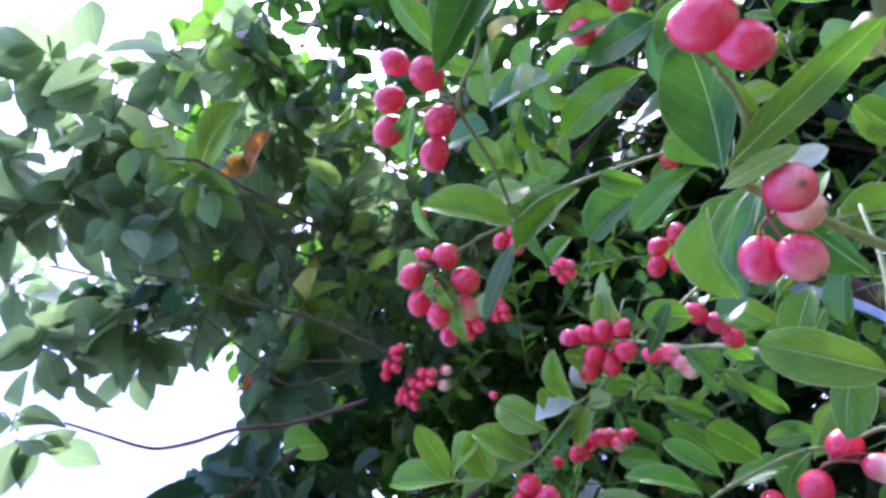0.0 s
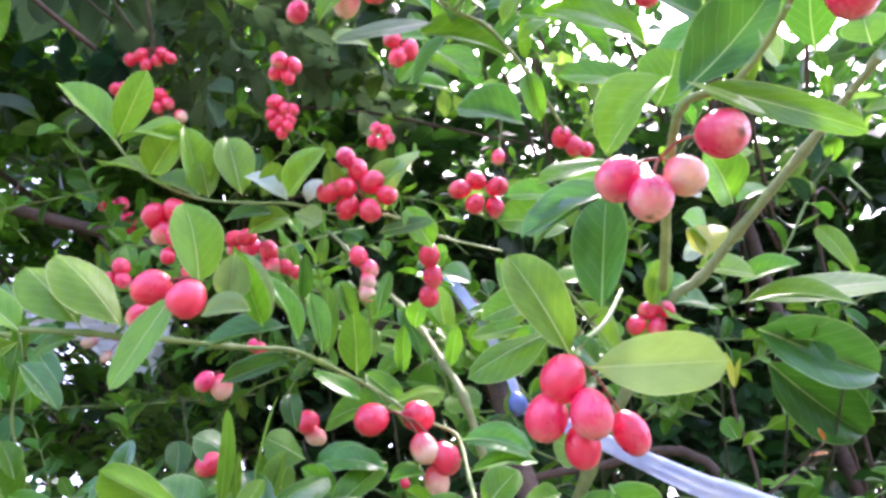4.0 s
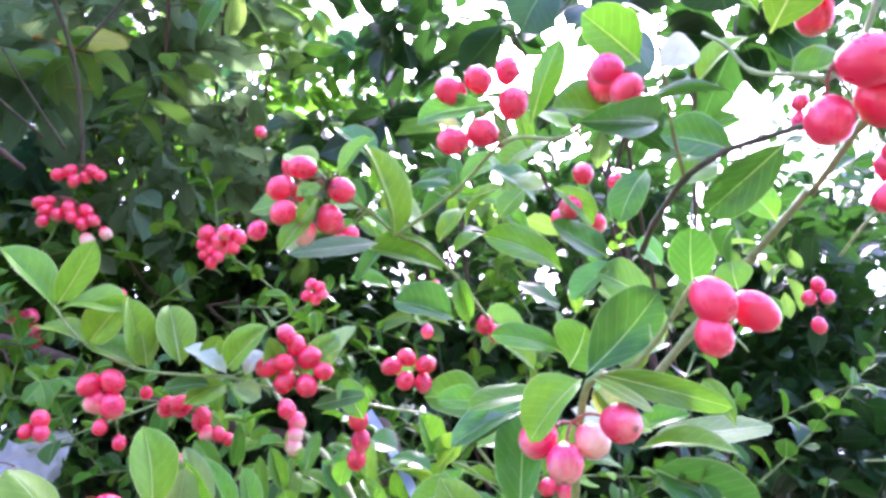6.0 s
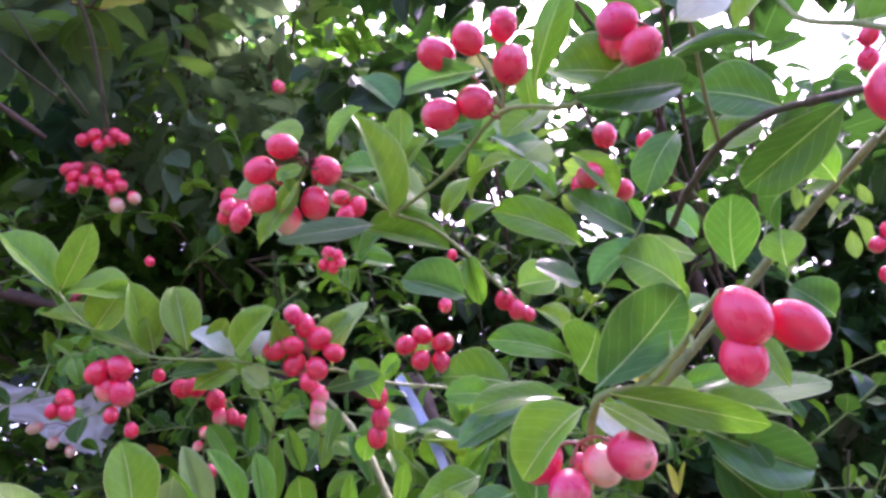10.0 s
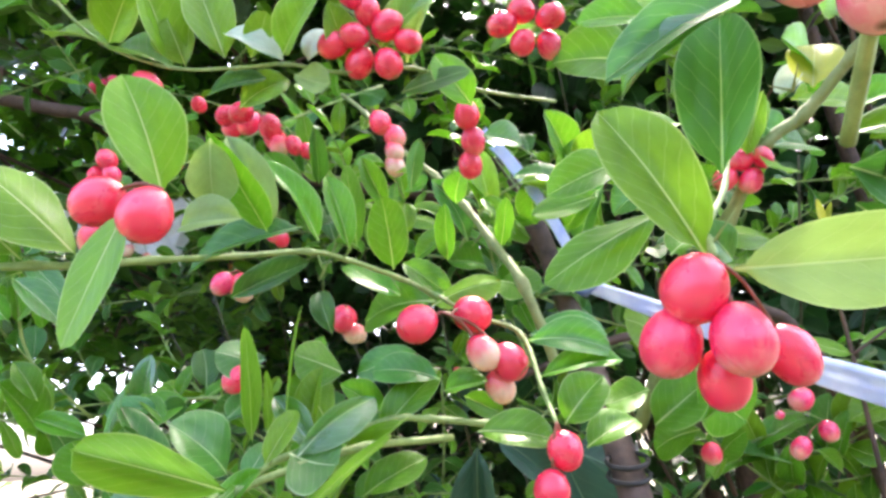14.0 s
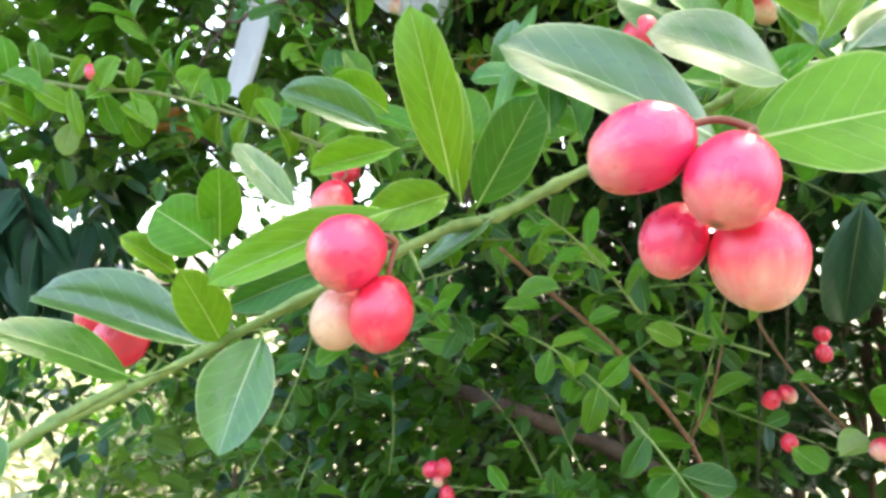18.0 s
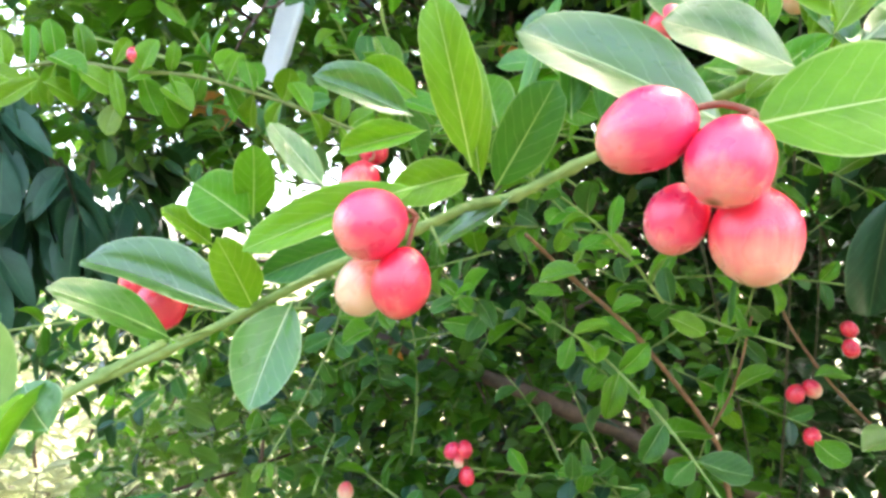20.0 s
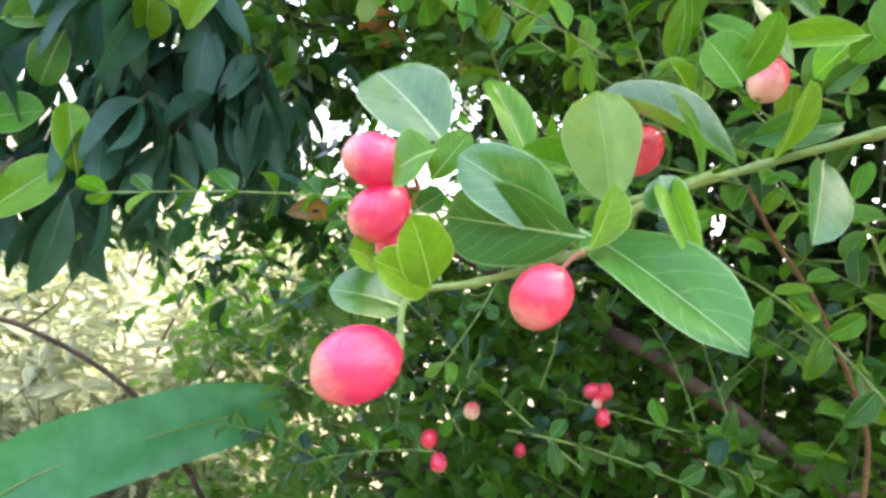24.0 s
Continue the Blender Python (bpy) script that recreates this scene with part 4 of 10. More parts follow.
leaf(rosette, (0.082, 0.43, 1.777), (0.053, 0.44, 1.754), (-0.52, -0.79, 0.32), 0.0221, "y", 4)
leaf(rosette, (0.09, 0.438, 1.78), (0.117, 0.441, 1.764), (0.34, -0.83, 0.43), 0.0141, "y", 8)
leaf(rosette, (0.072, 0.568, 1.815), (0.026, 0.588, 1.805), (-0.44, -0.8, 0.41), 0.0239, "s", 6)
leaf(rosette, (0.091, 0.552, 1.819), (0.037, 0.532, 1.816), (0.24, -0.76, 0.61), 0.0256, "g", 1)
leaf(rosette, (0.136, 0.465, 1.829), (0.148, 0.474, 1.82), (0.55, -0.82, -0.17), 0.0231, "y", 0)
leaf(rosette, (0.052, 0.595, 1.836), (0.018, 0.586, 1.839), (0.28, -0.92, 0.29), 0.0235, "g", 9)
leaf(rosette, (0.13, 0.457, 1.817), (0.12, 0.458, 1.795), (-0.19, -0.98, 0.07), 0.0104, "y", 1)
cluster((0.0850, 0.4790, 1.7740), [(0.1015, 0.4480, 1.7610, 0.0100, 1.02, 0.85), (0.0670, 0.4825, 1.7675, 0.0100, 1.05, 0.80), (0.0775, 0.4760, 1.7520, 0.0098, 1.02, 0.70), (0.0940, 0.4780, 1.7635, 0.0091, 1.02, 0.22)], "three pink berries and one pale green one")
# main stem with a bunch of five berries and the two leaves above it
cluster((0.0456, 0.5502, 1.71), [(0.0386, 0.5529, 1.7006, 0.0114, 1.04, 0.95), (0.0291, 0.5605, 1.6841, 0.0107, 1.10, 0.85), (0.0494, 0.5495, 1.6818, 0.0105, 1.10, 0.80), (0.0454, 0.5675, 1.6708, 0.0090, 1.15, 0.90), (0.0701, 0.5722, 1.6776, 0.0089, 1.25, 0.85)], "bunch of five large pink berries below two broad leaves")
five = branch(shrub, [(0.046, 0.55, 1.71), (0.054, 0.583, 1.731), (0.075, 0.628, 1.762), (0.097, 0.682, 1.808)], 0.0014, 0.0015, "green", "", seed=29, spines=2)
leaf(five, (0.043, 0.549, 1.711), (0.016, 0.542, 1.769), (0.06, -0.99, -0.1), 0.0278, "y", 0)
leaf(five, (0.07, 0.608, 1.761), (0.079, 0.598, 1.839), (-0.44, -0.9, -0.06), 0.0369, "d", 0)
leaf(five, (0.04, 0.59, 1.742), (-0.013, 0.586, 1.721), (-0.06, -0.93, 0.35), 0.0258, "g", 3)
leaf(five, (0.088, 0.583, 1.832), (0.024, 0.571, 1.804), (-0.02, -0.91, 0.42), 0.0277, "b", 9)
leaf(five, (0.07, 0.716, 1.885), (0.014, 0.693, 1.894), (0.39, -0.91, 0.13), 0.0492, "g", 6)
leaf(five, (0.037, 0.673, 1.801), (-0.004, 0.654, 1.784), (0.27, -0.9, 0.35), 0.0274, "g", 9)
leaf(five, (0.023, 0.711, 1.796), (-0.016, 0.72, 1.79), (-0.27, -0.93, 0.24), 0.0269, "g", 5)
leaf(five, (0.049, 0.644, 1.737), (0.07, 0.653, 1.753), (-0.19, -0.72, 0.67), 0.0246, "g", 9)
leaf(five, (0.059, 0.577, 1.714), (0.05, 0.564, 1.725), (0.6, -0.73, -0.32), 0.0150, "b", 6)
leaf(five, (0.06, 0.656, 1.785), (0.026, 0.663, 1.77), (-0.32, -0.87, 0.37), 0.0260, "b", 0)
leaf(five, (0.162, 0.794, 1.893), (0.144, 0.806, 1.85), (-0.45, -0.89, -0.07), 0.0193, "y", 0)
leaf(five, (0.052, 0.554, 1.706), (0.111, 0.532, 1.699), (-0.36, -0.91, -0.18), 0.0300, "p", 11)
main_stem = branch(shrub, [(0.049, 0.949, 1.659), (0.079, 0.909, 1.722), (0.138, 0.864, 1.817), (0.169, 0.841, 1.867), (0.203, 0.836, 1.889), (0.237, 0.806, 1.920), (0.292, 0.747, 1.968), (0.341, 0.680, 2.010), (0.371, 0.593, 2.030)], 0.0062, 0.0036, "grey", "thick grey-green stem", seed=90, spines=5)
leaf(main_stem, (0.209, 0.824, 1.905), (0.226, 0.836, 1.955), (-0.18, -0.94, 0.3), 0.0417, "Y", 9)
leaf(main_stem, (0.273, 0.883, 2.001), (0.242, 0.818, 2.031), (0.57, -0.55, -0.61), 0.0635, "g", 9)
leaf(main_stem, (0.229, 0.882, 1.93), (0.201, 0.819, 1.951), (0.92, -0.4, 0.06), 0.0705, "g", 2)
leaf(main_stem, (0.164, 0.85, 1.869), (0.151, 0.806, 1.892), (0.83, -0.43, -0.36), 0.0480, "g", 2)
leaf(main_stem, (0.36, 0.988, 2.15), (0.271, 0.947, 2.155), (0.42, -0.9, 0.07), 0.0418, "y", 8)
leaf(main_stem, (0.224, 0.907, 1.937), (0.293, 0.92, 1.936), (0.18, -0.9, 0.39), 0.0449, "y", 0)
leaf(main_stem, (0.121, 0.874, 1.809), (0.178, 0.887, 1.81), (0.21, -0.9, 0.39), 0.0277, "y", 3)
leaf(main_stem, (0.119, 0.872, 1.809), (0.082, 0.795, 1.85), (0.9, -0.43, 0), 0.0499, "y", 0)
leaf(main_stem, (0.118, 0.87, 1.812), (0.075, 0.858, 1.833), (0.41, -0.85, 0.35), 0.0226, "d", 9)
leaf(main_stem, (0.184, 0.845, 1.844), (0.164, 0.813, 1.846), (0.65, -0.35, 0.67), 0.0322, "y", 1)
leaf(main_stem, (0.291, 0.92, 2.027), (0.349, 0.945, 2.067), (-0.05, -0.81, 0.58), 0.0400, "g", 0)
leaf(main_stem, (0.243, 0.887, 1.954), (0.212, 0.913, 1.955), (-0.62, -0.77, 0.13), 0.0269, "w", 0)
leaf(main_stem, (0.193, 0.857, 1.876), (0.17, 0.858, 1.909), (0.12, -0.99, 0.1), 0.0301, "b", 6)
leaf(main_stem, (0.077, 0.906, 1.735), (0.051, 0.879, 1.75), (0.77, -0.62, 0.14), 0.0404, "y", 3)
leaf(main_stem, (0.188, 0.881, 1.884), (0.24, 0.909, 1.896), (0.33, -0.83, 0.45), 0.0459, "b", 6)
leaf(main_stem, (0.06, 0.799, 1.875), (0.105, 0.82, 1.894), (0.13, -0.81, 0.57), 0.0343, "y", 0)
leaf(main_stem, (0.1, 0.537, 1.806), (0.121, 0.536, 1.793), (0.14, -0.96, 0.25), 0.0148, "w", 1)
leaf(main_stem, (0.113, 0.871, 2.028), (0.172, 0.94, 2.018), (0.76, -0.65, 0.04), 0.0437, "y", 6)
leaf(main_stem, (0.1, 0.965, 2.107), (0.159, 0.965, 2.118), (-0.05, -0.96, 0.28), 0.0697, "y", 2)
branch(shrub, [(0.059, 0.762, 1.86), (0.092, 0.812, 1.834), (0.122, 0.861, 1.805)], 0.0016, 0.002, "green", "", seed=17, spines=2)
# pale twig that runs down behind the berries
pale_twig = branch(shrub, [(-0.231, 0.982, 2.069), (-0.196, 0.955, 2.024), (-0.150, 0.915, 1.955), (-0.108, 0.886, 1.904), (-0.078, 0.860, 1.859), (-0.052, 0.822, 1.808), (-0.031, 0.787, 1.765), (-0.012, 0.800, 1.700)], 0.0024, 0.0040, "grey", "pale grey-green bare twig", seed=75, spines=2)
leaf(pale_twig, (-0.09, 0.906, 1.881), (-0.087, 0.902, 1.914), (0.15, -0.98, -0.14), 0.0297, "g", 9)
leaf(pale_twig, (-0.061, 0.996, 1.855), (-0.053, 0.955, 1.894), (0.02, -0.68, -0.73), 0.0180, "g", 1)
leaf(pale_twig, (-0.076, 0.975, 1.834), (-0.105, 0.937, 1.836), (0.72, -0.53, 0.44), 0.0326, "g", 4)
# lower right round leaves and red berries
cluster((-0.0156, 0.6814, 1.6637), [(-0.0131, 0.6891, 1.6495, 0.0097, 1.05, 1.00), (-0.0220, 0.6856, 1.6304, 0.0097, 1.05, 1.00)], "two deep pink berries below round leaves")
round_shoot = branch(shrub, [(-0.09, 0.754, 1.757), (-0.063, 0.752, 1.738), (-0.034, 0.749, 1.723), (-0.022, 0.712, 1.683), (-0.016, 0.688, 1.664)], 0.0015, 0.0014, "green", "", seed=75, spines=2)
leaf(round_shoot, (-0.028, 0.727, 1.715), (0.023, 0.731, 1.712), (0.1, -0.91, 0.41), 0.0271, "b", 6)
leaf(round_shoot, (-0.024, 0.735, 1.693), (0.026, 0.734, 1.704), (-0.15, -0.74, 0.66), 0.0218, "g", 9)
leaf(round_shoot, (-0.06, 0.699, 1.663), (-0.017, 0.696, 1.659), (0, -0.8, 0.61), 0.0259, "g", 9)
leaf(round_shoot, (-0.012, 0.708, 1.663), (0.011, 0.705, 1.689), (-0.35, -0.91, 0.22), 0.0288, "g", 9)
leaf(round_shoot, (-0.001, 0.727, 1.65), (0.031, 0.744, 1.668), (-0.02, -0.69, 0.72), 0.0264, "g", 9)
leaf(round_shoot, (0.044, 0.775, 1.682), (0.016, 0.781, 1.673), (-0.34, -0.72, 0.6), 0.0370, "g", 5)
leaf(round_shoot, (0.097, 0.921, 1.655), (0.056, 0.941, 1.644), (-0.5, -0.76, 0.42), 0.0390, "g", 1)
leaf(round_shoot, (0.067, 0.913, 1.662), (0.109, 0.9, 1.694), (-0.55, -0.72, 0.42), 0.0420, "g", 3)
# low shoot with pale broad leaves
low_shoot = branch(shrub, [(-0.196, 0.633, 1.634), (-0.186, 0.67, 1.644), (-0.174, 0.694, 1.656), (-0.145, 0.709, 1.665), (-0.117, 0.724, 1.674), (-0.095, 0.735, 1.673), (-0.062, 0.755, 1.668), (-0.028, 0.782, 1.662)], 0.0018, 0.0022, "green", "", seed=90, spines=4)
leaf(low_shoot, (-0.104, 0.713, 1.675), (-0.159, 0.707, 1.629), (-0.44, -0.65, 0.62), 0.0247, "y", 9)
leaf(low_shoot, (-0.157, 0.732, 1.668), (-0.168, 0.712, 1.709), (0.78, -0.62, -0.1), 0.0333, "y", 3)
leaf(low_shoot, (-0.149, 0.734, 1.706), (-0.17, 0.709, 1.72), (0.81, -0.53, 0.24), 0.0330, "g", 3)
leaf(low_shoot, (-0.196, 0.7, 1.666), (-0.193, 0.685, 1.734), (1, -0.05, -0.05), 0.0241, "y", 8)
leaf(low_shoot, (-0.192, 0.712, 1.669), (-0.195, 0.718, 1.711), (1, -0.06, 0.08), 0.0138, "y", 8)
leaf(low_shoot, (-0.199, 0.679, 1.649), (-0.21, 0.651, 1.68), (0.97, -0.15, 0.19), 0.0400, "b", 6)
leaf(low_shoot, (-0.192, 0.682, 1.644), (-0.183, 0.694, 1.667), (0.22, -0.9, 0.37), 0.0167, "b", 1)
leaf(low_shoot, (-0.124, 0.736, 1.674), (-0.143, 0.725, 1.67), (0.38, -0.82, 0.42), 0.0181, "b", 0)
leaf(low_shoot, (-0.127, 0.747, 1.678), (-0.145, 0.72, 1.698), (0.86, -0.51, 0.07), 0.0214, "g", 0)
leaf(low_shoot, (-0.112, 0.762, 1.677), (-0.12, 0.751, 1.694), (0.68, -0.71, -0.16), 0.0122, "b", 0)
leaf(low_shoot, (-0.177, 0.647, 1.644), (-0.202, 0.649, 1.626), (-0.42, -0.77, 0.49), 0.0368, "g", 3)
leaf(low_shoot, (-0.162, 0.756, 1.668), (-0.137, 0.754, 1.692), (-0.14, -0.99, 0.04), 0.0165, "g", 1)
cluster((-0.1882, 0.8628, 1.7613), [(-0.1927, 0.8618, 1.7706, 0.0108, 1.03, 0.86), (-0.1832, 0.8660, 1.7562, 0.0080, 1.10, 0.40)])
cluster((-0.1088, 0.926, 1.7261), [(-0.1062, 0.9274, 1.7208, 0.0050, 1.09, 0.99)])
cluster((-0.2545, 0.9131, 1.6857), [(-0.2537, 0.9113, 1.6785, 0.0064, 1.13, 0.87)])
# lower right shoots with small berries
cluster((0.2155, 0.9979, 1.6779), [(0.2033, 0.9955, 1.6752, 0.0105, 1.10, 0.80)])
cluster((0.246, 1.0743, 1.6546), [(0.2476, 1.0749, 1.6444, 0.0099, 1.10, 0.70), (0.2172, 1.0722, 1.6299, 0.0100, 1.20, 0.70), (0.2011, 1.0633, 1.6633, 0.0045, 1.07, 0.81)])
cluster((0.1308, 1.0586, 1.6404), [(0.1289, 1.0638, 1.6304, 0.0108, 1.05, 0.60)])
# front shoot that bends down with the large glossy leaves
front = branch(shrub, [(-0.405, 0.549, 1.508), (-0.392, 0.567, 1.519), (-0.365, 0.579, 1.536), (-0.327, 0.581, 1.555), (-0.3, 0.599, 1.573), (-0.284, 0.612, 1.584), (-0.272, 0.623, 1.589), (-0.253, 0.631, 1.601), (-0.219, 0.639, 1.619), (-0.181, 0.654, 1.641), (-0.156, 0.678, 1.651), (-0.127, 0.705, 1.659), (-0.084, 0.751, 1.661)], 0.0017, 0.0023, "green", "", seed=97, spines=8)
cluster((-0.1874, 0.5689, 1.601), [(-0.2119, 0.5621, 1.5963, 0.0109, 1.15, 0.78), (-0.1920, 0.5628, 1.5880, 0.0108, 1.03, 0.80), (-0.2059, 0.5788, 1.5757, 0.0088, 1.10, 0.76), (-0.1863, 0.5779, 1.5715, 0.0115, 1.08, 0.58)], "four large pink berries, one pale, below two broad leaves")
leaf(front, (-0.193, 0.593, 1.603), (-0.247, 0.559, 1.629), (0.61, -0.72, 0.33), 0.0288, "s", 11)
leaf(front, (-0.19, 0.588, 1.603), (-0.146, 0.594, 1.613), (0.05, -0.94, 0.33), 0.0362, "y", 11)
leaf(front, (-0.177, 0.624, 1.629), (-0.216, 0.602, 1.644), (0.56, -0.70, 0.44), 0.0307, "s", 11)
leaf(front, (-0.168, 0.659, 1.653), (-0.156, 0.672, 1.682), (0.22, -0.93, 0.3), 0.0140, "y", 0)
leaf(front, (-0.158, 0.677, 1.656), (-0.122, 0.696, 1.692), (-0.13, -0.81, 0.56), 0.0314, "s", 3)
leaf(front, (-0.144, 0.646, 1.628), (-0.103, 0.671, 1.665), (-0.39, -0.51, 0.77), 0.0171, "y", 8)
leaf(front, (-0.228, 0.783, 1.728), (-0.264, 0.784, 1.728), (-0.03, -0.89, 0.46), 0.0290, "s", 3)
leaf(front, (-0.139, 0.729, 1.63), (-0.102, 0.745, 1.655), (-0.01, -0.83, 0.56), 0.0265, "g", 1)
leaf(front, (-0.34, 0.8, 1.695), (-0.331, 0.785, 1.74), (0.03, -0.95, -0.32), 0.0204, "s", 9)
leaf(front, (-0.317, 0.784, 1.695), (-0.299, 0.794, 1.7), (0.41, -0.87, 0.26), 0.0173, "d", 5)
leaf(front, (-0.312, 0.853, 1.568), (-0.347, 0.855, 1.562), (-0.15, -0.77, 0.63), 0.0194, "g", 2)
leaf(front, (-0.158, 0.703, 1.658), (-0.181, 0.698, 1.693), (0.47, -0.86, 0.19), 0.0177, "s", 0)
leaf(front, (-0.127, 0.731, 1.665), (-0.09, 0.742, 1.709), (-0.1, -0.94, 0.31), 0.0254, "g", 1)
leaf(front, (-0.18, 0.642, 1.637), (-0.192, 0.625, 1.625), (0.4, -0.69, 0.6), 0.0093, "y", 1)
# shoot above it with leaves that hang
leaf(pairs, (-0.314, 0.544, 1.729), (-0.334, 0.556, 1.679), (0.59, -0.7, -0.4), 0.0316, "y", 3)
leaf(pairs, (-0.297, 0.526, 1.722), (-0.339, 0.504, 1.735), (0.52, -0.69, 0.5), 0.0314, "p", 9)
leaf(pairs, (-0.321, 0.553, 1.736), (-0.296, 0.553, 1.739), (-0.05, -0.96, 0.28), 0.0181, "g", 3)
leaf(pairs, (-0.331, 0.558, 1.759), (-0.335, 0.556, 1.789), (0.82, -0.57, 0.07), 0.0148, "y", 9)
leaf(pairs, (-0.33, 0.546, 1.756), (-0.361, 0.527, 1.762), (0.53, -0.7, 0.47), 0.0168, "y", 8)
leaf(pairs, (-0.289, 0.582, 1.757), (-0.336, 0.569, 1.789), (0.48, -0.79, 0.38), 0.0284, "y", 1)
leaf(pairs, (-0.286, 0.577, 1.748), (-0.311, 0.576, 1.735), (0.12, -0.99, -0.11), 0.0147, "y", 4)
leaf(pairs, (-0.332, 0.533, 1.751), (-0.337, 0.524, 1.775), (0.95, -0.31, 0.11), 0.0198, "y", 0)
leaf(pairs, (-0.341, 0.529, 1.751), (-0.366, 0.524, 1.779), (0.71, -0.48, 0.52), 0.0215, "y", 5)
leaf(pairs, (-0.381, 0.569, 1.735), (-0.412, 0.565, 1.724), (0.03, -0.97, 0.24), 0.0247, "b", 4)
branch(shrub, [(-0.372, 0.505, 1.75), (-0.361, 0.522, 1.752), (-0.343, 0.535, 1.752), (-0.322, 0.55, 1.752), (-0.294, 0.58, 1.754)], 0.0016, 0.002, "green", "", seed=89, spines=3)
branch(shrub, [(-0.316, 0.559, 1.751), (-0.316, 0.549, 1.734), (-0.314, 0.544, 1.729)], 0.0013, 0.001, "green", "", seed=13, spines=0)
leaf(low_shoot, (-0.163, 0.679, 1.658), (-0.136, 0.681, 1.648), (0.28, -0.68, 0.68), 0.0447, "b", 5)
leaf(low_shoot, (-0.278, 0.703, 1.64), (-0.28, 0.696, 1.682), (0.67, -0.74, -0.08), 0.0206, "d", 5)
leaf(low_shoot, (-0.262, 0.71, 1.635), (-0.284, 0.704, 1.699), (0.91, -0.29, 0.29), 0.0270, "d", 9)
leaf(low_shoot, (-0.313, 0.715, 1.642), (-0.289, 0.703, 1.707), (-0.62, -0.78, 0.1), 0.0193, "b", 8)
leaf(low_shoot, (-0.231, 0.786, 1.723), (-0.256, 0.763, 1.738), (0.74, -0.56, 0.38), 0.0338, "b", 3)
leaf(low_shoot, (-0.257, 0.781, 1.687), (-0.248, 0.799, 1.707), (0.16, -0.79, 0.6), 0.0219, "b", 0)
leaf(low_shoot, (-0.21, 0.823, 1.705), (-0.195, 0.806, 1.744), (-0.08, -0.93, -0.37), 0.0208, "g", 1)
leaf(low_shoot, (-0.182, 0.801, 1.745), (-0.193, 0.799, 1.783), (0.21, -0.98, 0.01), 0.0194, "d", 6)
leaf(low_shoot, (-0.176, 0.7, 1.664), (-0.159, 0.681, 1.742), (-0.89, -0.45, 0.08), 0.0180, "y", 8)
leaf(low_shoot, (-0.167, 0.716, 1.667), (-0.159, 0.713, 1.709), (-0.24, -0.97, -0.01), 0.0195, "y", 2)
leaf(low_shoot, (-0.2, 0.658, 1.62), (-0.17, 0.651, 1.652), (-0.4, -0.9, 0.15), 0.0175, "g", 0)
leaf(low_shoot, (-0.112, 0.761, 1.678), (-0.133, 0.759, 1.68), (0.16, -0.94, 0.31), 0.0177, "b", 2)
leaf(low_shoot, (-0.088, 0.741, 1.698), (-0.13, 0.734, 1.711), (0.3, -0.79, 0.53), 0.0278, "b", 1)
leaf(low_shoot, (-0.086, 0.743, 1.69), (-0.058, 0.74, 1.696), (-0.2, -0.77, 0.6), 0.0251, "g", 4)
leaf(low_shoot, (-0.078, 0.773, 1.688), (-0.052, 0.777, 1.675), (0.24, -0.95, 0.21), 0.0176, "g", 0)
leaf(low_shoot, (-0.169, 0.622, 1.643), (-0.180, 0.546, 1.661), (0.95, -0.19, -0.23), 0.0230, "y", 13)
cluster((-0.2401, 0.7821, 1.7233), [(-0.2482, 0.7762, 1.7146, 0.0098, 1.15, 0.90)], "single pink berry under a round leaf")
# tip of the front shoot with berries in the open
cluster((-0.2798, 0.5645, 1.5737), [(-0.2893, 0.5540, 1.5699, 0.0109, 1.00, 0.84), (-0.2821, 0.5618, 1.5531, 0.0092, 1.15, 0.86), (-0.3007, 0.5681, 1.5512, 0.0090, 1.15, 0.12)], "two bright pink berries and one pale unripe berry")
tip = branch(shrub, [(-0.378, 0.556, 1.525), (-0.386, 0.538, 1.514), (-0.392, 0.515, 1.500), (-0.391, 0.494, 1.488), (-0.395, 0.480, 1.480), (-0.425, 0.481, 1.464), (-0.448, 0.477, 1.453), (-0.434, 0.460, 1.436)], 0.0018, 0.0011, "green", "", seed=31, spines=3)
cluster((-0.4098, 0.5929, 1.548), [(-0.4162, 0.5833, 1.5365, 0.0110, 1.08, 0.86), (-0.4310, 0.5851, 1.5448, 0.0100, 1.10, 0.84)])
leaf(front, (-0.332, 0.734, 1.646), (-0.343, 0.731, 1.677), (0.31, -0.95, -0.01), 0.0300, "g", 5)
cluster((-0.3900, 0.4750, 1.4815), [(-0.3960, 0.4670, 1.4660, 0.0090, 1.08, 0.80)], "single bright pink berry on a red stalk")
cluster((-0.4336, 0.4605, 1.4360), [(-0.4434, 0.4515, 1.4308, 0.0124, 1.12, 0.80)], "large pink berry hanging at the tip of a shoot")
cluster((-0.4628, 0.4882, 1.4909), [(-0.4763, 0.4759, 1.4972, 0.0103, 1.15, 0.80), (-0.4731, 0.4816, 1.4791, 0.0106, 1.15, 0.82), (-0.4726, 0.4958, 1.4696, 0.0084, 1.10, 0.80)], "three pink berries half hidden by leaves")
cluster((-0.3823, 0.6831, 1.6193), [(-0.3856, 0.6771, 1.6046, 0.0111, 1.10, 0.55), (-0.3895, 0.6929, 1.6259, 0.0087, 1.10, 0.80)])
leaf(tip, (-0.457, 0.491, 1.447), (-0.477, 0.47, 1.45), (0.54, -0.40, 0.74), 0.0257, "s", 9)
leaf(tip, (-0.47, 0.483, 1.459), (-0.471, 0.47, 1.465), (0.76, 0.24, 0.6), 0.0173, "y", 1)
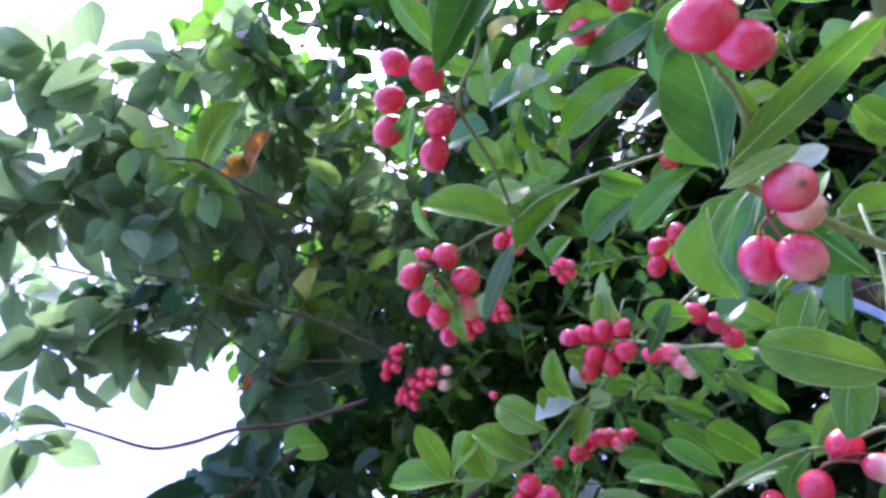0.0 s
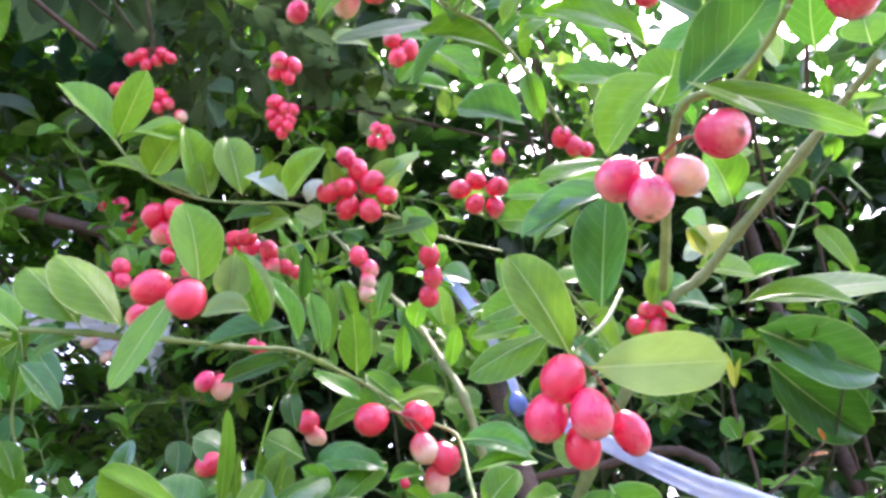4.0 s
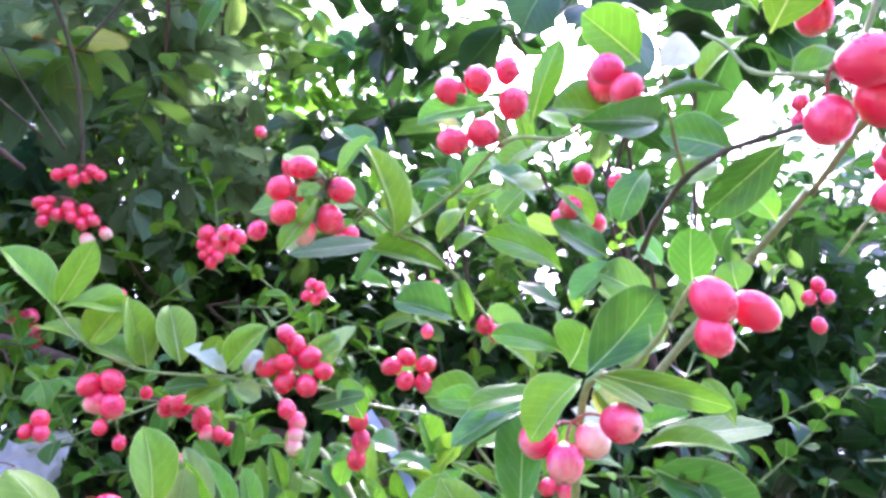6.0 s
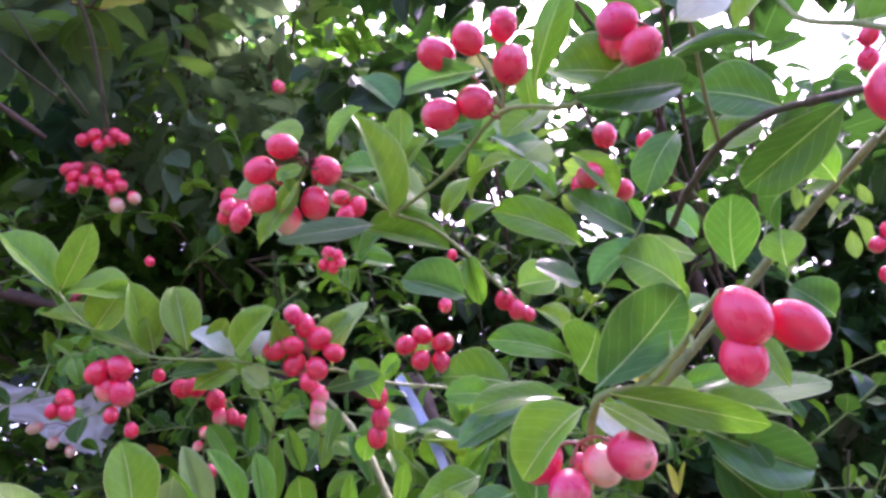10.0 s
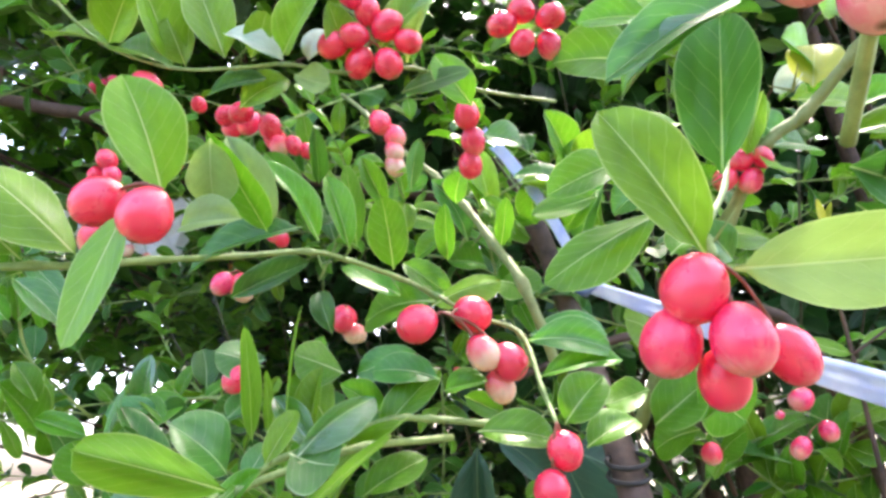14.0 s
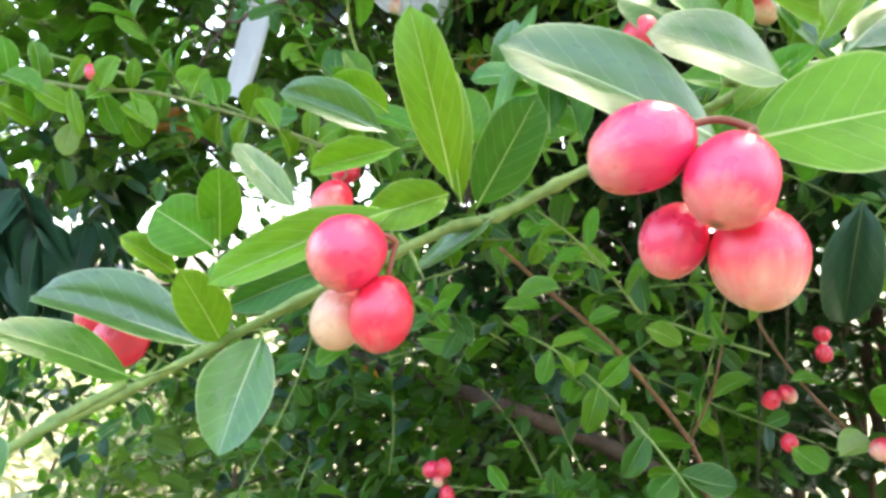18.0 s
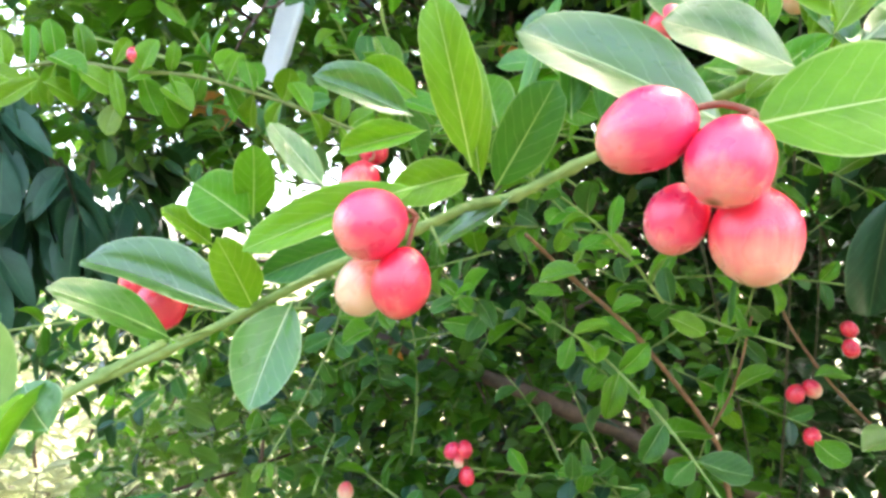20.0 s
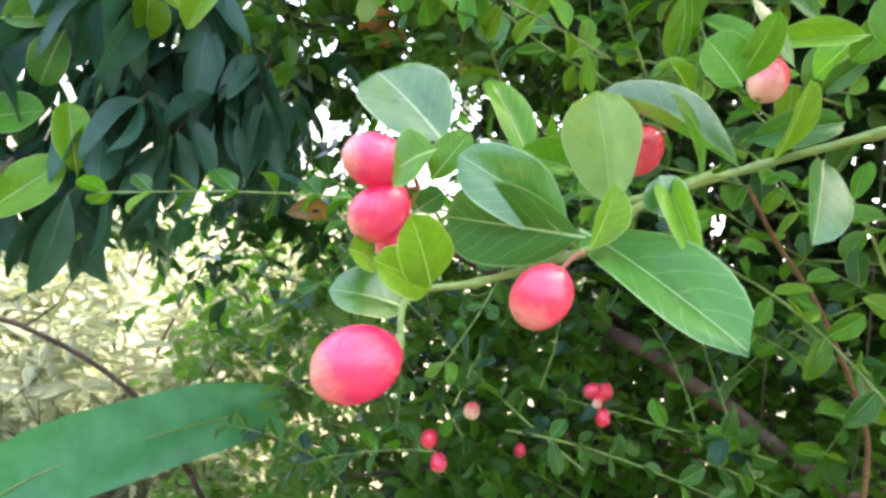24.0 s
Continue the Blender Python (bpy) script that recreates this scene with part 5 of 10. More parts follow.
leaf(tip, (-0.447, 0.47, 1.504), (-0.463, 0.466, 1.495), (-0.03, -0.88, 0.47), 0.0268, "g", 6)
leaf(tip, (-0.453, 0.48, 1.494), (-0.446, 0.485, 1.515), (0.25, -0.96, 0.14), 0.0135, "g", 0)
leaf(tip, (-0.417, 0.517, 1.512), (-0.431, 0.498, 1.512), (0.74, -0.55, 0.37), 0.0132, "g", 4)
leaf(tip, (-0.375, 0.515, 1.5), (-0.382, 0.509, 1.514), (0.71, -0.71, 0.05), 0.0170, "s", 3)
leaf(tip, (-0.455, 0.479, 1.483), (-0.447, 0.479, 1.491), (0.05, -1, -0.06), 0.0108, "d", 1)
leaf(tip, (-0.471, 0.510, 1.513), (-0.516, 0.508, 1.542), (0.35, -0.80, 0.49), 0.0382, "s", 11)
leaf(tip, (-0.425, 0.500, 1.507), (-0.453, 0.502, 1.541), (0.56, -0.65, 0.50), 0.0149, "g", 11)
leaf(tip, (-0.398, 0.513, 1.500), (-0.405, 0.492, 1.534), (0.52, -0.77, -0.37), 0.0269, "p", 13)
leaf(tip, (-0.399, 0.485, 1.488), (-0.431, 0.460, 1.502), (0.60, -0.80, 0.02), 0.0225, "s", 11)
leaf(tip, (-0.391, 0.476, 1.486), (-0.440, 0.472, 1.482), (0.19, -0.96, -0.22), 0.0275, "d", 11)
leaf(tip, (-0.389, 0.477, 1.482), (-0.386, 0.480, 1.504), (0.90, -0.42, -0.07), 0.0103, "y", 12)
leaf(tip, (-0.413, 0.526, 1.492), (-0.342, 0.463, 1.472), (-0.28, -0.56, 0.78), 0.0270, "b", 11)
leaf(tip, (-0.430, 0.462, 1.459), (-0.432, 0.435, 1.465), (0.97, -0.00, 0.26), 0.0154, "y", 11)
leaf(tip, (-0.430, 0.462, 1.459), (-0.423, 0.434, 1.478), (0.85, -0.13, -0.51), 0.0171, "y", 11)
leaf(tip, (-0.386, 0.524, 1.516), (-0.362, 0.484, 1.490), (-0.33, -0.65, 0.69), 0.0096, "y", 9)
leaf(front, (-0.370, 0.588, 1.535), (-0.430, 0.553, 1.555), (0.52, -0.51, 0.68), 0.0261, "s", 10)
leaf(front, (-0.382, 0.564, 1.525), (-0.386, 0.518, 1.545), (0.86, 0.14, 0.49), 0.0172, "s", 11)
leaf(front, (-0.360, 0.581, 1.538), (-0.349, 0.551, 1.562), (0.81, -0.16, -0.56), 0.0166, "y", 11)
leaf(front, (-0.382, 0.596, 1.574), (-0.397, 0.578, 1.588), (0.76, -0.65, -0.01), 0.0262, "g", 11)
leaf(front, (-0.387, 0.603, 1.576), (-0.372, 0.585, 1.603), (0.59, -0.50, -0.63), 0.0176, "g", 11)
leaf(front, (-0.367, 0.625, 1.594), (-0.390, 0.611, 1.622), (0.78, -0.46, 0.41), 0.0170, "s", 8)
leaf(front, (-0.289, 0.582, 1.587), (-0.327, 0.539, 1.561), (0.57, -0.73, 0.37), 0.0154, "y", 11)
leaf(front, (-0.282, 0.602, 1.594), (-0.299, 0.577, 1.582), (0.77, -0.61, 0.21), 0.0160, "y", 0)
leaf(front, (-0.271, 0.582, 1.592), (-0.274, 0.555, 1.639), (0.47, -0.78, -0.41), 0.0169, "y", 11)
leaf(front, (-0.275, 0.598, 1.589), (-0.284, 0.594, 1.639), (0.41, -0.91, -0.00), 0.0143, "y", 10)
leaf(front, (-0.368, 0.699, 1.646), (-0.411, 0.661, 1.663), (0.70, -0.66, 0.27), 0.0252, "s", 10)
leaf(front, (-0.371, 0.705, 1.659), (-0.395, 0.683, 1.676), (0.59, -0.78, -0.23), 0.0212, "y", 0)
leaf(front, (-0.342, 0.671, 1.630), (-0.386, 0.656, 1.618), (0.29, -0.95, 0.12), 0.0164, "y", 10)
leaf(front, (-0.341, 0.619, 1.569), (-0.372, 0.594, 1.551), (0.60, -0.80, 0.05), 0.0164, "d", 0)
leaf(front, (-0.272, 0.619, 1.588), (-0.299, 0.616, 1.567), (-0.06, -0.98, 0.21), 0.0139, "s", 5)
leaf(front, (-0.286, 0.634, 1.593), (-0.257, 0.617, 1.630), (0.14, -0.86, -0.49), 0.0231, "d", 11)
leaf(front, (-0.401, 0.595, 1.563), (-0.410, 0.574, 1.577), (0.94, -0.29, 0.20), 0.0129, "y", 10)
leaf(front, (-0.343, 0.583, 1.543), (-0.336, 0.557, 1.508), (0.47, -0.66, 0.59), 0.0220, "s", 12)
# shoots against the sky
cluster((0.2019, 0.304, 1.9243), [(0.2044, 0.2925, 1.9297, 0.0103, 1.15, 0.90), (0.1907, 0.3076, 1.9241, 0.0114, 1.05, 0.85), (0.2078, 0.3072, 1.9136, 0.0106, 1.02, 0.85), (0.2020, 0.3295, 1.9155, 0.0090, 1.10, 0.90)], "four pink berries beside a broad upright leaf")
cluster((0.2401, 0.3171, 1.9413), [(0.2725, 0.3146, 1.9450, 0.0096, 1.30, 0.90), (0.2564, 0.3201, 1.9469, 0.0099, 1.10, 0.90)])
cluster((0.1811, 0.3182, 1.8606), [(0.1934, 0.3130, 1.8583, 0.0113, 1.02, 0.95), (0.2086, 0.3293, 1.8533, 0.0125, 1.00, 0.90), (0.1829, 0.3345, 1.8464, 0.0100, 1.05, 0.95), (0.2518, 0.3825, 1.8737, 0.0051, 1.10, 0.90)], "three large red berries close together")
cluster((0.3741, 0.4682, 1.9799), [(0.3895, 0.4536, 1.9997, 0.0098, 1.07, 0.94), (0.3971, 0.4612, 1.9846, 0.0103, 1.03, 0.87), (0.3660, 0.4546, 1.9881, 0.0087, 1.16, 0.98), (0.4048, 0.4728, 1.9762, 0.0103, 1.05, 0.87)])
cluster((0.3684, 0.5036, 1.9616), [(0.3662, 0.4999, 1.9715, 0.0107, 1.13, 0.90), (0.3784, 0.5078, 1.9582, 0.0088, 1.14, 0.97), (0.3641, 0.5150, 1.9535, 0.0106, 1.06, 0.94), (0.3939, 0.5059, 1.9502, 0.0103, 1.15, 0.82)])
cluster((0.3676, 0.3367, 2.0112), [(0.3582, 0.3308, 2.0167, 0.0091, 1.07, 0.84), (0.3598, 0.3425, 2.0051, 0.0081, 1.04, 0.91)])
cluster((0.1237, 0.3933, 1.9617), [(0.1215, 0.4001, 1.9518, 0.0101, 1.05, 0.90), (0.1218, 0.4042, 1.9679, 0.0075, 1.10, 0.80)])
cluster((0.1883, 0.5811, 2.1244), [(0.1900, 0.5817, 2.1181, 0.0077, 1.04, 0.91)])
cluster((0.3145, 0.4924, 2.03), [(0.3181, 0.5019, 2.0254, 0.0070, 1.14, 0.84), (0.3168, 0.4906, 2.0354, 0.0070, 1.05, 0.87)])
cluster((0.174, 0.533, 2.0032), [(0.1710, 0.5405, 2.0011, 0.0061, 1.10, 0.88)])
cluster((0.1224, 0.5566, 1.9846), [(0.1255, 0.5620, 1.9790, 0.0086, 1.05, 0.97)])
branch(shrub, [(0.519, 0.6, 2.037), (0.501, 0.623, 2.05), (0.478, 0.66, 2.049), (0.471, 0.719, 2.041)], 0.0014, 0.0018, "green", "", seed=36, spines=0)
cluster((0.5009, 0.6225, 2.0502), [(0.5055, 0.6283, 2.0462, 0.0084, 1.14, 0.97), (0.4787, 0.6173, 2.0592, 0.0036, 1.04, 0.93)])
cluster((-0.2521, 0.8881, 2.4581), [(-0.2461, 0.8920, 2.4493, 0.0101, 1.12, 0.90)])
cluster((-0.1013, 0.5505, 2.0481), [(-0.1008, 0.5554, 2.0435, 0.0082, 1.16, 0.94)])
high = branch(shrub, [(0.187, 0.329, 1.867), (0.185, 0.339, 1.882), (0.176, 0.353, 1.903), (0.171, 0.355, 1.927), (0.17, 0.365, 1.952)], 0.0013, 0.0010, "green", "", seed=49, spines=2)
high_two = branch(shrub, [(0.186, 0.329, 1.866), (0.21, 0.332, 1.886), (0.227, 0.321, 1.913), (0.24, 0.317, 1.941), (0.24, 0.313, 1.945)], 0.0018, 0.0014, "green", "", seed=33, spines=2)
leaf(high, (0.08, 0.427, 1.949), (0.098, 0.389, 1.988), (-0.31, -0.74, -0.59), 0.0191, "g", 3)
leaf(high, (0.185, 0.343, 1.887), (0.223, 0.338, 1.891), (-0.13, -0.98, 0.12), 0.0277, "g", 4)
leaf(high_two, (0.234, 0.308, 1.935), (0.237, 0.278, 1.978), (-0.83, -0.49, -0.28), 0.0354, "y", 4)
leaf(high_two, (0.275, 0.316, 1.974), (0.319, 0.293, 1.992), (-0.51, -0.83, 0.22), 0.0293, "s", 4)
leaf(high_two, (0.205, 0.316, 1.946), (0.184, 0.295, 1.958), (0.28, -0.68, -0.68), 0.0178, "s", 2)
leaf(high_two, (0.226, 0.31, 1.968), (0.232, 0.303, 1.986), (-0.56, -0.82, -0.13), 0.0089, "y", 2)
leaf(high_two, (0.234, 0.324, 1.935), (0.265, 0.34, 1.913), (0.25, -0.92, -0.31), 0.0333, "d", 5)
leaf(high_two, (0.288, 0.421, 1.933), (0.31, 0.382, 1.951), (-0.89, -0.44, 0.15), 0.0530, "y", 1)
leaf(high_two, (0.231, 0.369, 1.923), (0.252, 0.363, 1.909), (-0.34, -0.93, -0.1), 0.0189, "d", 0)
leaf(high, (0.182, 0.378, 1.919), (0.13, 0.381, 1.921), (-0.02, -0.84, 0.55), 0.0150, "d", 9)
leaf(high, (0.12, 0.468, 1.989), (0.093, 0.465, 1.998), (0.16, -0.98, 0.14), 0.0276, "y", 5)
leaf(high, (0.176, 0.469, 1.931), (0.205, 0.454, 1.944), (-0.51, -0.85, 0.14), 0.0314, "g", 1)
leaf(high, (0.172, 0.391, 1.942), (0.192, 0.364, 1.95), (-0.8, -0.6, 0.04), 0.0248, "y", 4)
leaf(high_two, (0.306, 0.376, 1.978), (0.336, 0.399, 1.97), (0.62, -0.77, 0.14), 0.0415, "g", 6)
leaf(high_two, (0.354, 0.388, 1.995), (0.389, 0.419, 1.984), (0.62, -0.47, 0.63), 0.0500, "g", 9)
leaf(high_two, (0.304, 0.346, 2.008), (0.311, 0.361, 1.976), (-0.56, -0.7, -0.44), 0.0156, "g", 5)
leaf(high, (0.06, 0.49, 1.99), (0.081, 0.496, 1.963), (0.31, -0.95, 0.03), 0.0266, "g", 6)
leaf(high, (0.042, 0.53, 1.951), (0.06, 0.491, 1.962), (-0.86, -0.26, 0.44), 0.0239, "y", 6)
leaf(high, (0.009, 0.537, 1.982), (-0.01, 0.561, 1.978), (-0.73, -0.5, 0.47), 0.0328, "g", 3)
leaf(high, (0.092, 0.483, 1.96), (0.075, 0.478, 1.947), (-0.03, -0.93, 0.37), 0.0294, "p", 3)
leaf(high, (0.160, 0.314, 1.879), (0.163, 0.265, 1.882), (-0.64, -0.09, -0.76), 0.0261, "y", 11)
leaf(high, (0.153, 0.306, 1.881), (0.134, 0.296, 1.923), (-0.13, -0.95, -0.28), 0.0181, "y", 10)
leaf(high, (0.139, 0.383, 1.951), (0.103, 0.358, 1.963), (0.18, -0.63, -0.76), 0.0317, "g", 10)
leaf(high, (0.125, 0.345, 1.898), (0.150, 0.346, 1.920), (0.25, -0.94, -0.24), 0.0183, "w", 11)
leaf(high, (0.213, 0.397, 1.898), (0.180, 0.447, 1.887), (-0.48, -0.48, -0.73), 0.0271, "d", 10)
leaf(high, (0.143, 0.394, 1.912), (0.088, 0.353, 1.871), (0.72, -0.57, -0.40), 0.0187, "d", 12)
leaf(upper, (0.053, 0.403, 1.941), (0.002, 0.437, 1.970), (-0.65, -0.69, -0.33), 0.0172, "b", 9)
branch(shrub, [(0.389, 0.359, 2.021), (0.387, 0.403, 2.027), (0.384, 0.452, 2.03), (0.383, 0.513, 2.036), (0.371, 0.593, 2.025)], 0.003, 0.0034, "grey", "", seed=88, spines=2)
cluster((0.584, 0.9141, 2.142), [(0.5853, 0.9237, 2.1341, 0.0100, 1.09, 0.94), (0.5721, 0.9361, 2.1198, 0.0102, 1.04, 0.86), (0.5952, 0.9296, 2.1167, 0.0101, 1.05, 0.80), (0.5834, 0.9564, 2.0849, 0.0105, 1.14, 0.92)])
# thin side twig with small red berries
lower_twig = branch(shrub, [(-0.442, 1.069, 1.615), (-0.411, 1.144, 1.572), (-0.347, 1.238, 1.501), (-0.27, 1.369, 1.375), (-0.25, 1.412, 1.304), (-0.238, 1.451, 1.208)], 0.0022, 0.0042, "brown", "thin brown twig", seed=67, spines=3)
lower_fork = branch(shrub, [(-0.27, 1.369, 1.375), (-0.241, 1.353, 1.446), (-0.223, 1.33, 1.539)], 0.0022, 0.0014, "brown", "", seed=94, spines=2)
right_twig = branch(shrub, [(-0.079, 1.39, 1.408), (-0.119, 1.352, 1.449), (-0.151, 1.345, 1.488), (-0.185, 1.351, 1.542), (-0.193, 1.371, 1.587)], 0.002, 0.0016, "brown", "", seed=87, spines=2)
leaf(lower_twig, (-0.329, 1.31, 1.371), (-0.267, 1.373, 1.385), (0.21, -0.4, 0.89), 0.0455, "g", 1)
leaf(lower_twig, (-0.44, 1.074, 1.548), (-0.409, 1.125, 1.555), (0.58, -0.44, 0.68), 0.0213, "g", 0)
leaf(lower_twig, (-0.312, 1.227, 1.532), (-0.266, 1.225, 1.52), (0.16, -0.7, 0.69), 0.0364, "y", 1)
leaf(lower_twig, (-0.608, 1.191, 1.499), (-0.541, 1.183, 1.5), (-0.1, -0.82, 0.56), 0.0374, "g", 3)
leaf(right_twig, (-0.151, 1.319, 1.472), (-0.109, 1.354, 1.482), (0.28, -0.55, 0.78), 0.0249, "g", 1)
leaf(right_twig, (-0.144, 1.32, 1.52), (-0.118, 1.355, 1.526), (0.19, -0.33, 0.92), 0.0272, "g", 3)
leaf(right_twig, (-0.103, 1.267, 1.399), (-0.063, 1.326, 1.414), (0.26, -0.41, 0.88), 0.0365, "p", 2)
leaf(right_twig, (-0.149, 1.297, 1.398), (-0.115, 1.28, 1.375), (0.19, -0.62, 0.76), 0.0345, "g", 5)
leaf(lower_twig, (-0.344, 1.226, 1.494), (-0.392, 1.212, 1.526), (0.54, -0.63, 0.56), 0.0317, "g", 6)
leaf(lower_twig, (-0.338, 1.212, 1.551), (-0.368, 1.184, 1.538), (0.25, -0.62, 0.74), 0.0237, "g", 9)
leaf(lower_fork, (-0.239, 1.327, 1.442), (-0.201, 1.306, 1.478), (-0.65, -0.71, 0.27), 0.0271, "g", 6)
leaf(lower_fork, (-0.229, 1.329, 1.509), (-0.249, 1.31, 1.552), (0.65, -0.76, -0.02), 0.0223, "g", 5)
cluster((-0.1228, 1.3304, 1.5372), [(-0.1147, 1.3358, 1.5323, 0.0097, 1.08, 0.89), (-0.1120, 1.3388, 1.5089, 0.0101, 1.14, 0.89)])
cluster((-0.159, 1.3565, 1.4571), [(-0.1694, 1.3525, 1.4438, 0.0115, 1.10, 0.93), (-0.1512, 1.3600, 1.4520, 0.0111, 1.10, 0.50)])
cluster((-0.1486, 1.3242, 1.4066), [(-0.1502, 1.3222, 1.3977, 0.0101, 1.07, 0.97)])
cluster((-0.5914, 1.265, 1.3249), [(-0.6112, 1.2606, 1.3073, 0.0118, 1.12, 0.84), (-0.5925, 1.2638, 1.3118, 0.0121, 1.06, 0.87), (-0.5877, 1.2675, 1.2734, 0.0120, 1.14, 0.94), (-0.5986, 1.2602, 1.2933, 0.0079, 1.10, 0.30)])
cluster((-0.8149, 0.8277, 1.7834), [(-0.8092, 0.8278, 1.7753, 0.0077, 1.13, 0.88)])
cluster((-0.0727, 1.1124, 1.4479), [(-0.0858, 1.1029, 1.4406, 0.0100, 1.10, 0.60), (-0.0738, 1.1159, 1.4317, 0.0101, 1.10, 0.80), (-0.0609, 1.1207, 1.4384, 0.0096, 1.10, 0.40)])
cluster((-0.7994, 1.2641, 1.2223), [(-0.8015, 1.2660, 1.2066, 0.0136, 1.10, 0.20)])
cluster((-0.8467, 1.2331, 1.1561), [(-0.8465, 1.2290, 1.1449, 0.0153, 1.04, 0.89), (-0.8261, 1.2422, 1.1108, 0.0149, 1.10, 0.83)])
cluster((-0.7427, 1.3696, 1.1567), [(-0.7430, 1.3725, 1.1447, 0.0115, 1.10, 0.82)])
# thin shoot of small leaves behind
small_row = branch(shrub, [(-1.031, 0.74, 1.735), (-0.965, 0.775, 1.755), (-0.898, 0.81, 1.771), (-0.826, 0.837, 1.762), (-0.756, 0.862, 1.758), (-0.696, 0.895, 1.744), (-0.653, 0.92, 1.731), (-0.593, 0.954, 1.71)], 0.0026, 0.0017, "grey", "", seed=21, spines=4)
leaf(small_row, (-0.96, 0.741, 1.736), (-0.997, 0.738, 1.769), (0.64, -0.35, 0.68), 0.0247, "g", 0)
leaf(small_row, (-0.986, 0.752, 1.742), (-1.015, 0.770, 1.692), (0.85, -0.05, -0.52), 0.0258, "y", 4)
leaf(small_row, (-0.95, 0.768, 1.751), (-0.938, 0.759, 1.791), (0.85, -0.4, -0.34), 0.0233, "y", 1)
leaf(small_row, (-0.956, 0.771, 1.753), (-0.950, 0.765, 1.701), (0.95, -0.28, 0.13), 0.0174, "y", 3)
leaf(small_row, (-0.954, 0.799, 1.767), (-0.957, 0.798, 1.820), (0.91, -0.4, 0.03), 0.0182, "g", 1)
leaf(small_row, (-0.913, 0.777, 1.756), (-0.908, 0.784, 1.716), (0.98, -0.16, 0.1), 0.0231, "y", 9)
leaf(small_row, (-0.933, 0.817, 1.775), (-0.921, 0.799, 1.818), (0.85, -0.36, -0.38), 0.0248, "g", 1)
leaf(small_row, (-0.863, 0.778, 1.755), (-0.902, 0.789, 1.713), (0.32, -0.81, -0.49), 0.0201, "y", 1)
leaf(small_row, (-0.902, 0.832, 1.776), (-0.898, 0.820, 1.819), (0.96, -0.22, -0.15), 0.0210, "g", 4)
leaf(small_row, (-0.856, 0.804, 1.762), (-0.846, 0.795, 1.721), (0.87, -0.4, 0.29), 0.0247, "g", 4)
leaf(small_row, (-0.858, 0.837, 1.769), (-0.847, 0.846, 1.807), (0.81, -0.57, -0.11), 0.0174, "y", 6)
leaf(small_row, (-0.828, 0.818, 1.76), (-0.810, 0.821, 1.708), (0.71, -0.67, 0.19), 0.0149, "y", 1)
leaf(small_row, (-0.802, 0.833, 1.758), (-0.789, 0.837, 1.795), (0.51, -0.85, -0.09), 0.0278, "y", 4)
leaf(small_row, (-0.834, 0.856, 1.768), (-0.831, 0.879, 1.722), (0.99, -0.15, -0.01), 0.0262, "g", 5)
leaf(small_row, (-0.794, 0.863, 1.764), (-0.781, 0.855, 1.796), (0.66, -0.61, -0.45), 0.0164, "y", 1)
leaf(small_row, (-0.769, 0.843, 1.755), (-0.761, 0.864, 1.724), (0.97, -0.15, 0.16), 0.0202, "y", 2)
leaf(small_row, (-0.779, 0.888, 1.767), (-0.753, 0.873, 1.808), (0.51, -0.65, -0.56), 0.0174, "g", 4)
leaf(small_row, (-0.748, 0.863, 1.756), (-0.772, 0.865, 1.711), (0.64, -0.68, -0.36), 0.0171, "g", 1)
leaf(small_row, (-0.736, 0.891, 1.756), (-0.746, 0.914, 1.809), (0.58, -0.71, 0.4), 0.0214, "y", 1)
leaf(small_row, (-0.754, 0.907, 1.762), (-0.741, 0.932, 1.723), (0.84, -0.54, -0.08), 0.0207, "g", 2)
leaf(small_row, (-0.688, 0.887, 1.741), (-0.708, 0.890, 1.788), (0.79, -0.48, 0.39), 0.0213, "g", 3)
leaf(small_row, (-0.719, 0.917, 1.752), (-0.748, 0.935, 1.715), (0.12, -0.86, -0.49), 0.0254, "y", 6)
leaf(small_row, (-0.692, 0.934, 1.744), (-0.666, 0.920, 1.778), (0.07, -0.9, -0.43), 0.0256, "y", 5)
leaf(small_row, (-0.664, 0.904, 1.734), (-0.695, 0.918, 1.708), (-0.13, -0.93, -0.34), 0.0201, "y", 0)
leaf(small_row, (-0.626, 0.908, 1.721), (-0.655, 0.906, 1.761), (0.62, -0.66, 0.42), 0.0226, "y", 9)
leaf(small_row, (-0.634, 0.917, 1.724), (-0.633, 0.949, 1.700), (1, -0.07, -0.06), 0.0266, "y", 6)
leaf(small_row, (-0.636, 0.968, 1.725), (-0.634, 0.968, 1.760), (0.7, -0.71, -0.05), 0.0188, "y", 4)
leaf(small_row, (-0.62, 0.948, 1.719), (-0.603, 0.965, 1.676), (0.76, -0.65, 0.03), 0.0167, "y", 3)
twig_row = branch(shrub, [(-1.191, 0.544, 1.653), (-1.146, 0.58, 1.665), (-1.099, 0.618, 1.68), (-1.047, 0.66, 1.699), (-0.992, 0.689, 1.726), (-0.95, 0.723, 1.762)], 0.0022, 0.0015, "grey", "", seed=6, spines=3)
leaf(twig_row, (-0.936, 0.717, 1.698), (-0.964, 0.693, 1.628), (0.55, -0.84, 0.07), 0.0355, "y", 6)
leaf(twig_row, (-0.937, 0.716, 1.699), (-1.008, 0.686, 1.694), (0.32, -0.83, 0.45), 0.0264, "y", 9)
leaf(twig_row, (-1.036, 0.653, 1.692), (-1.039, 0.668, 1.653), (0.94, -0.31, -0.17), 0.0219, "p", 9)
leaf(twig_row, (-0.94, 0.714, 1.696), (-0.938, 0.740, 1.678), (1, -0.06, -0.02), 0.0204, "y", 6)
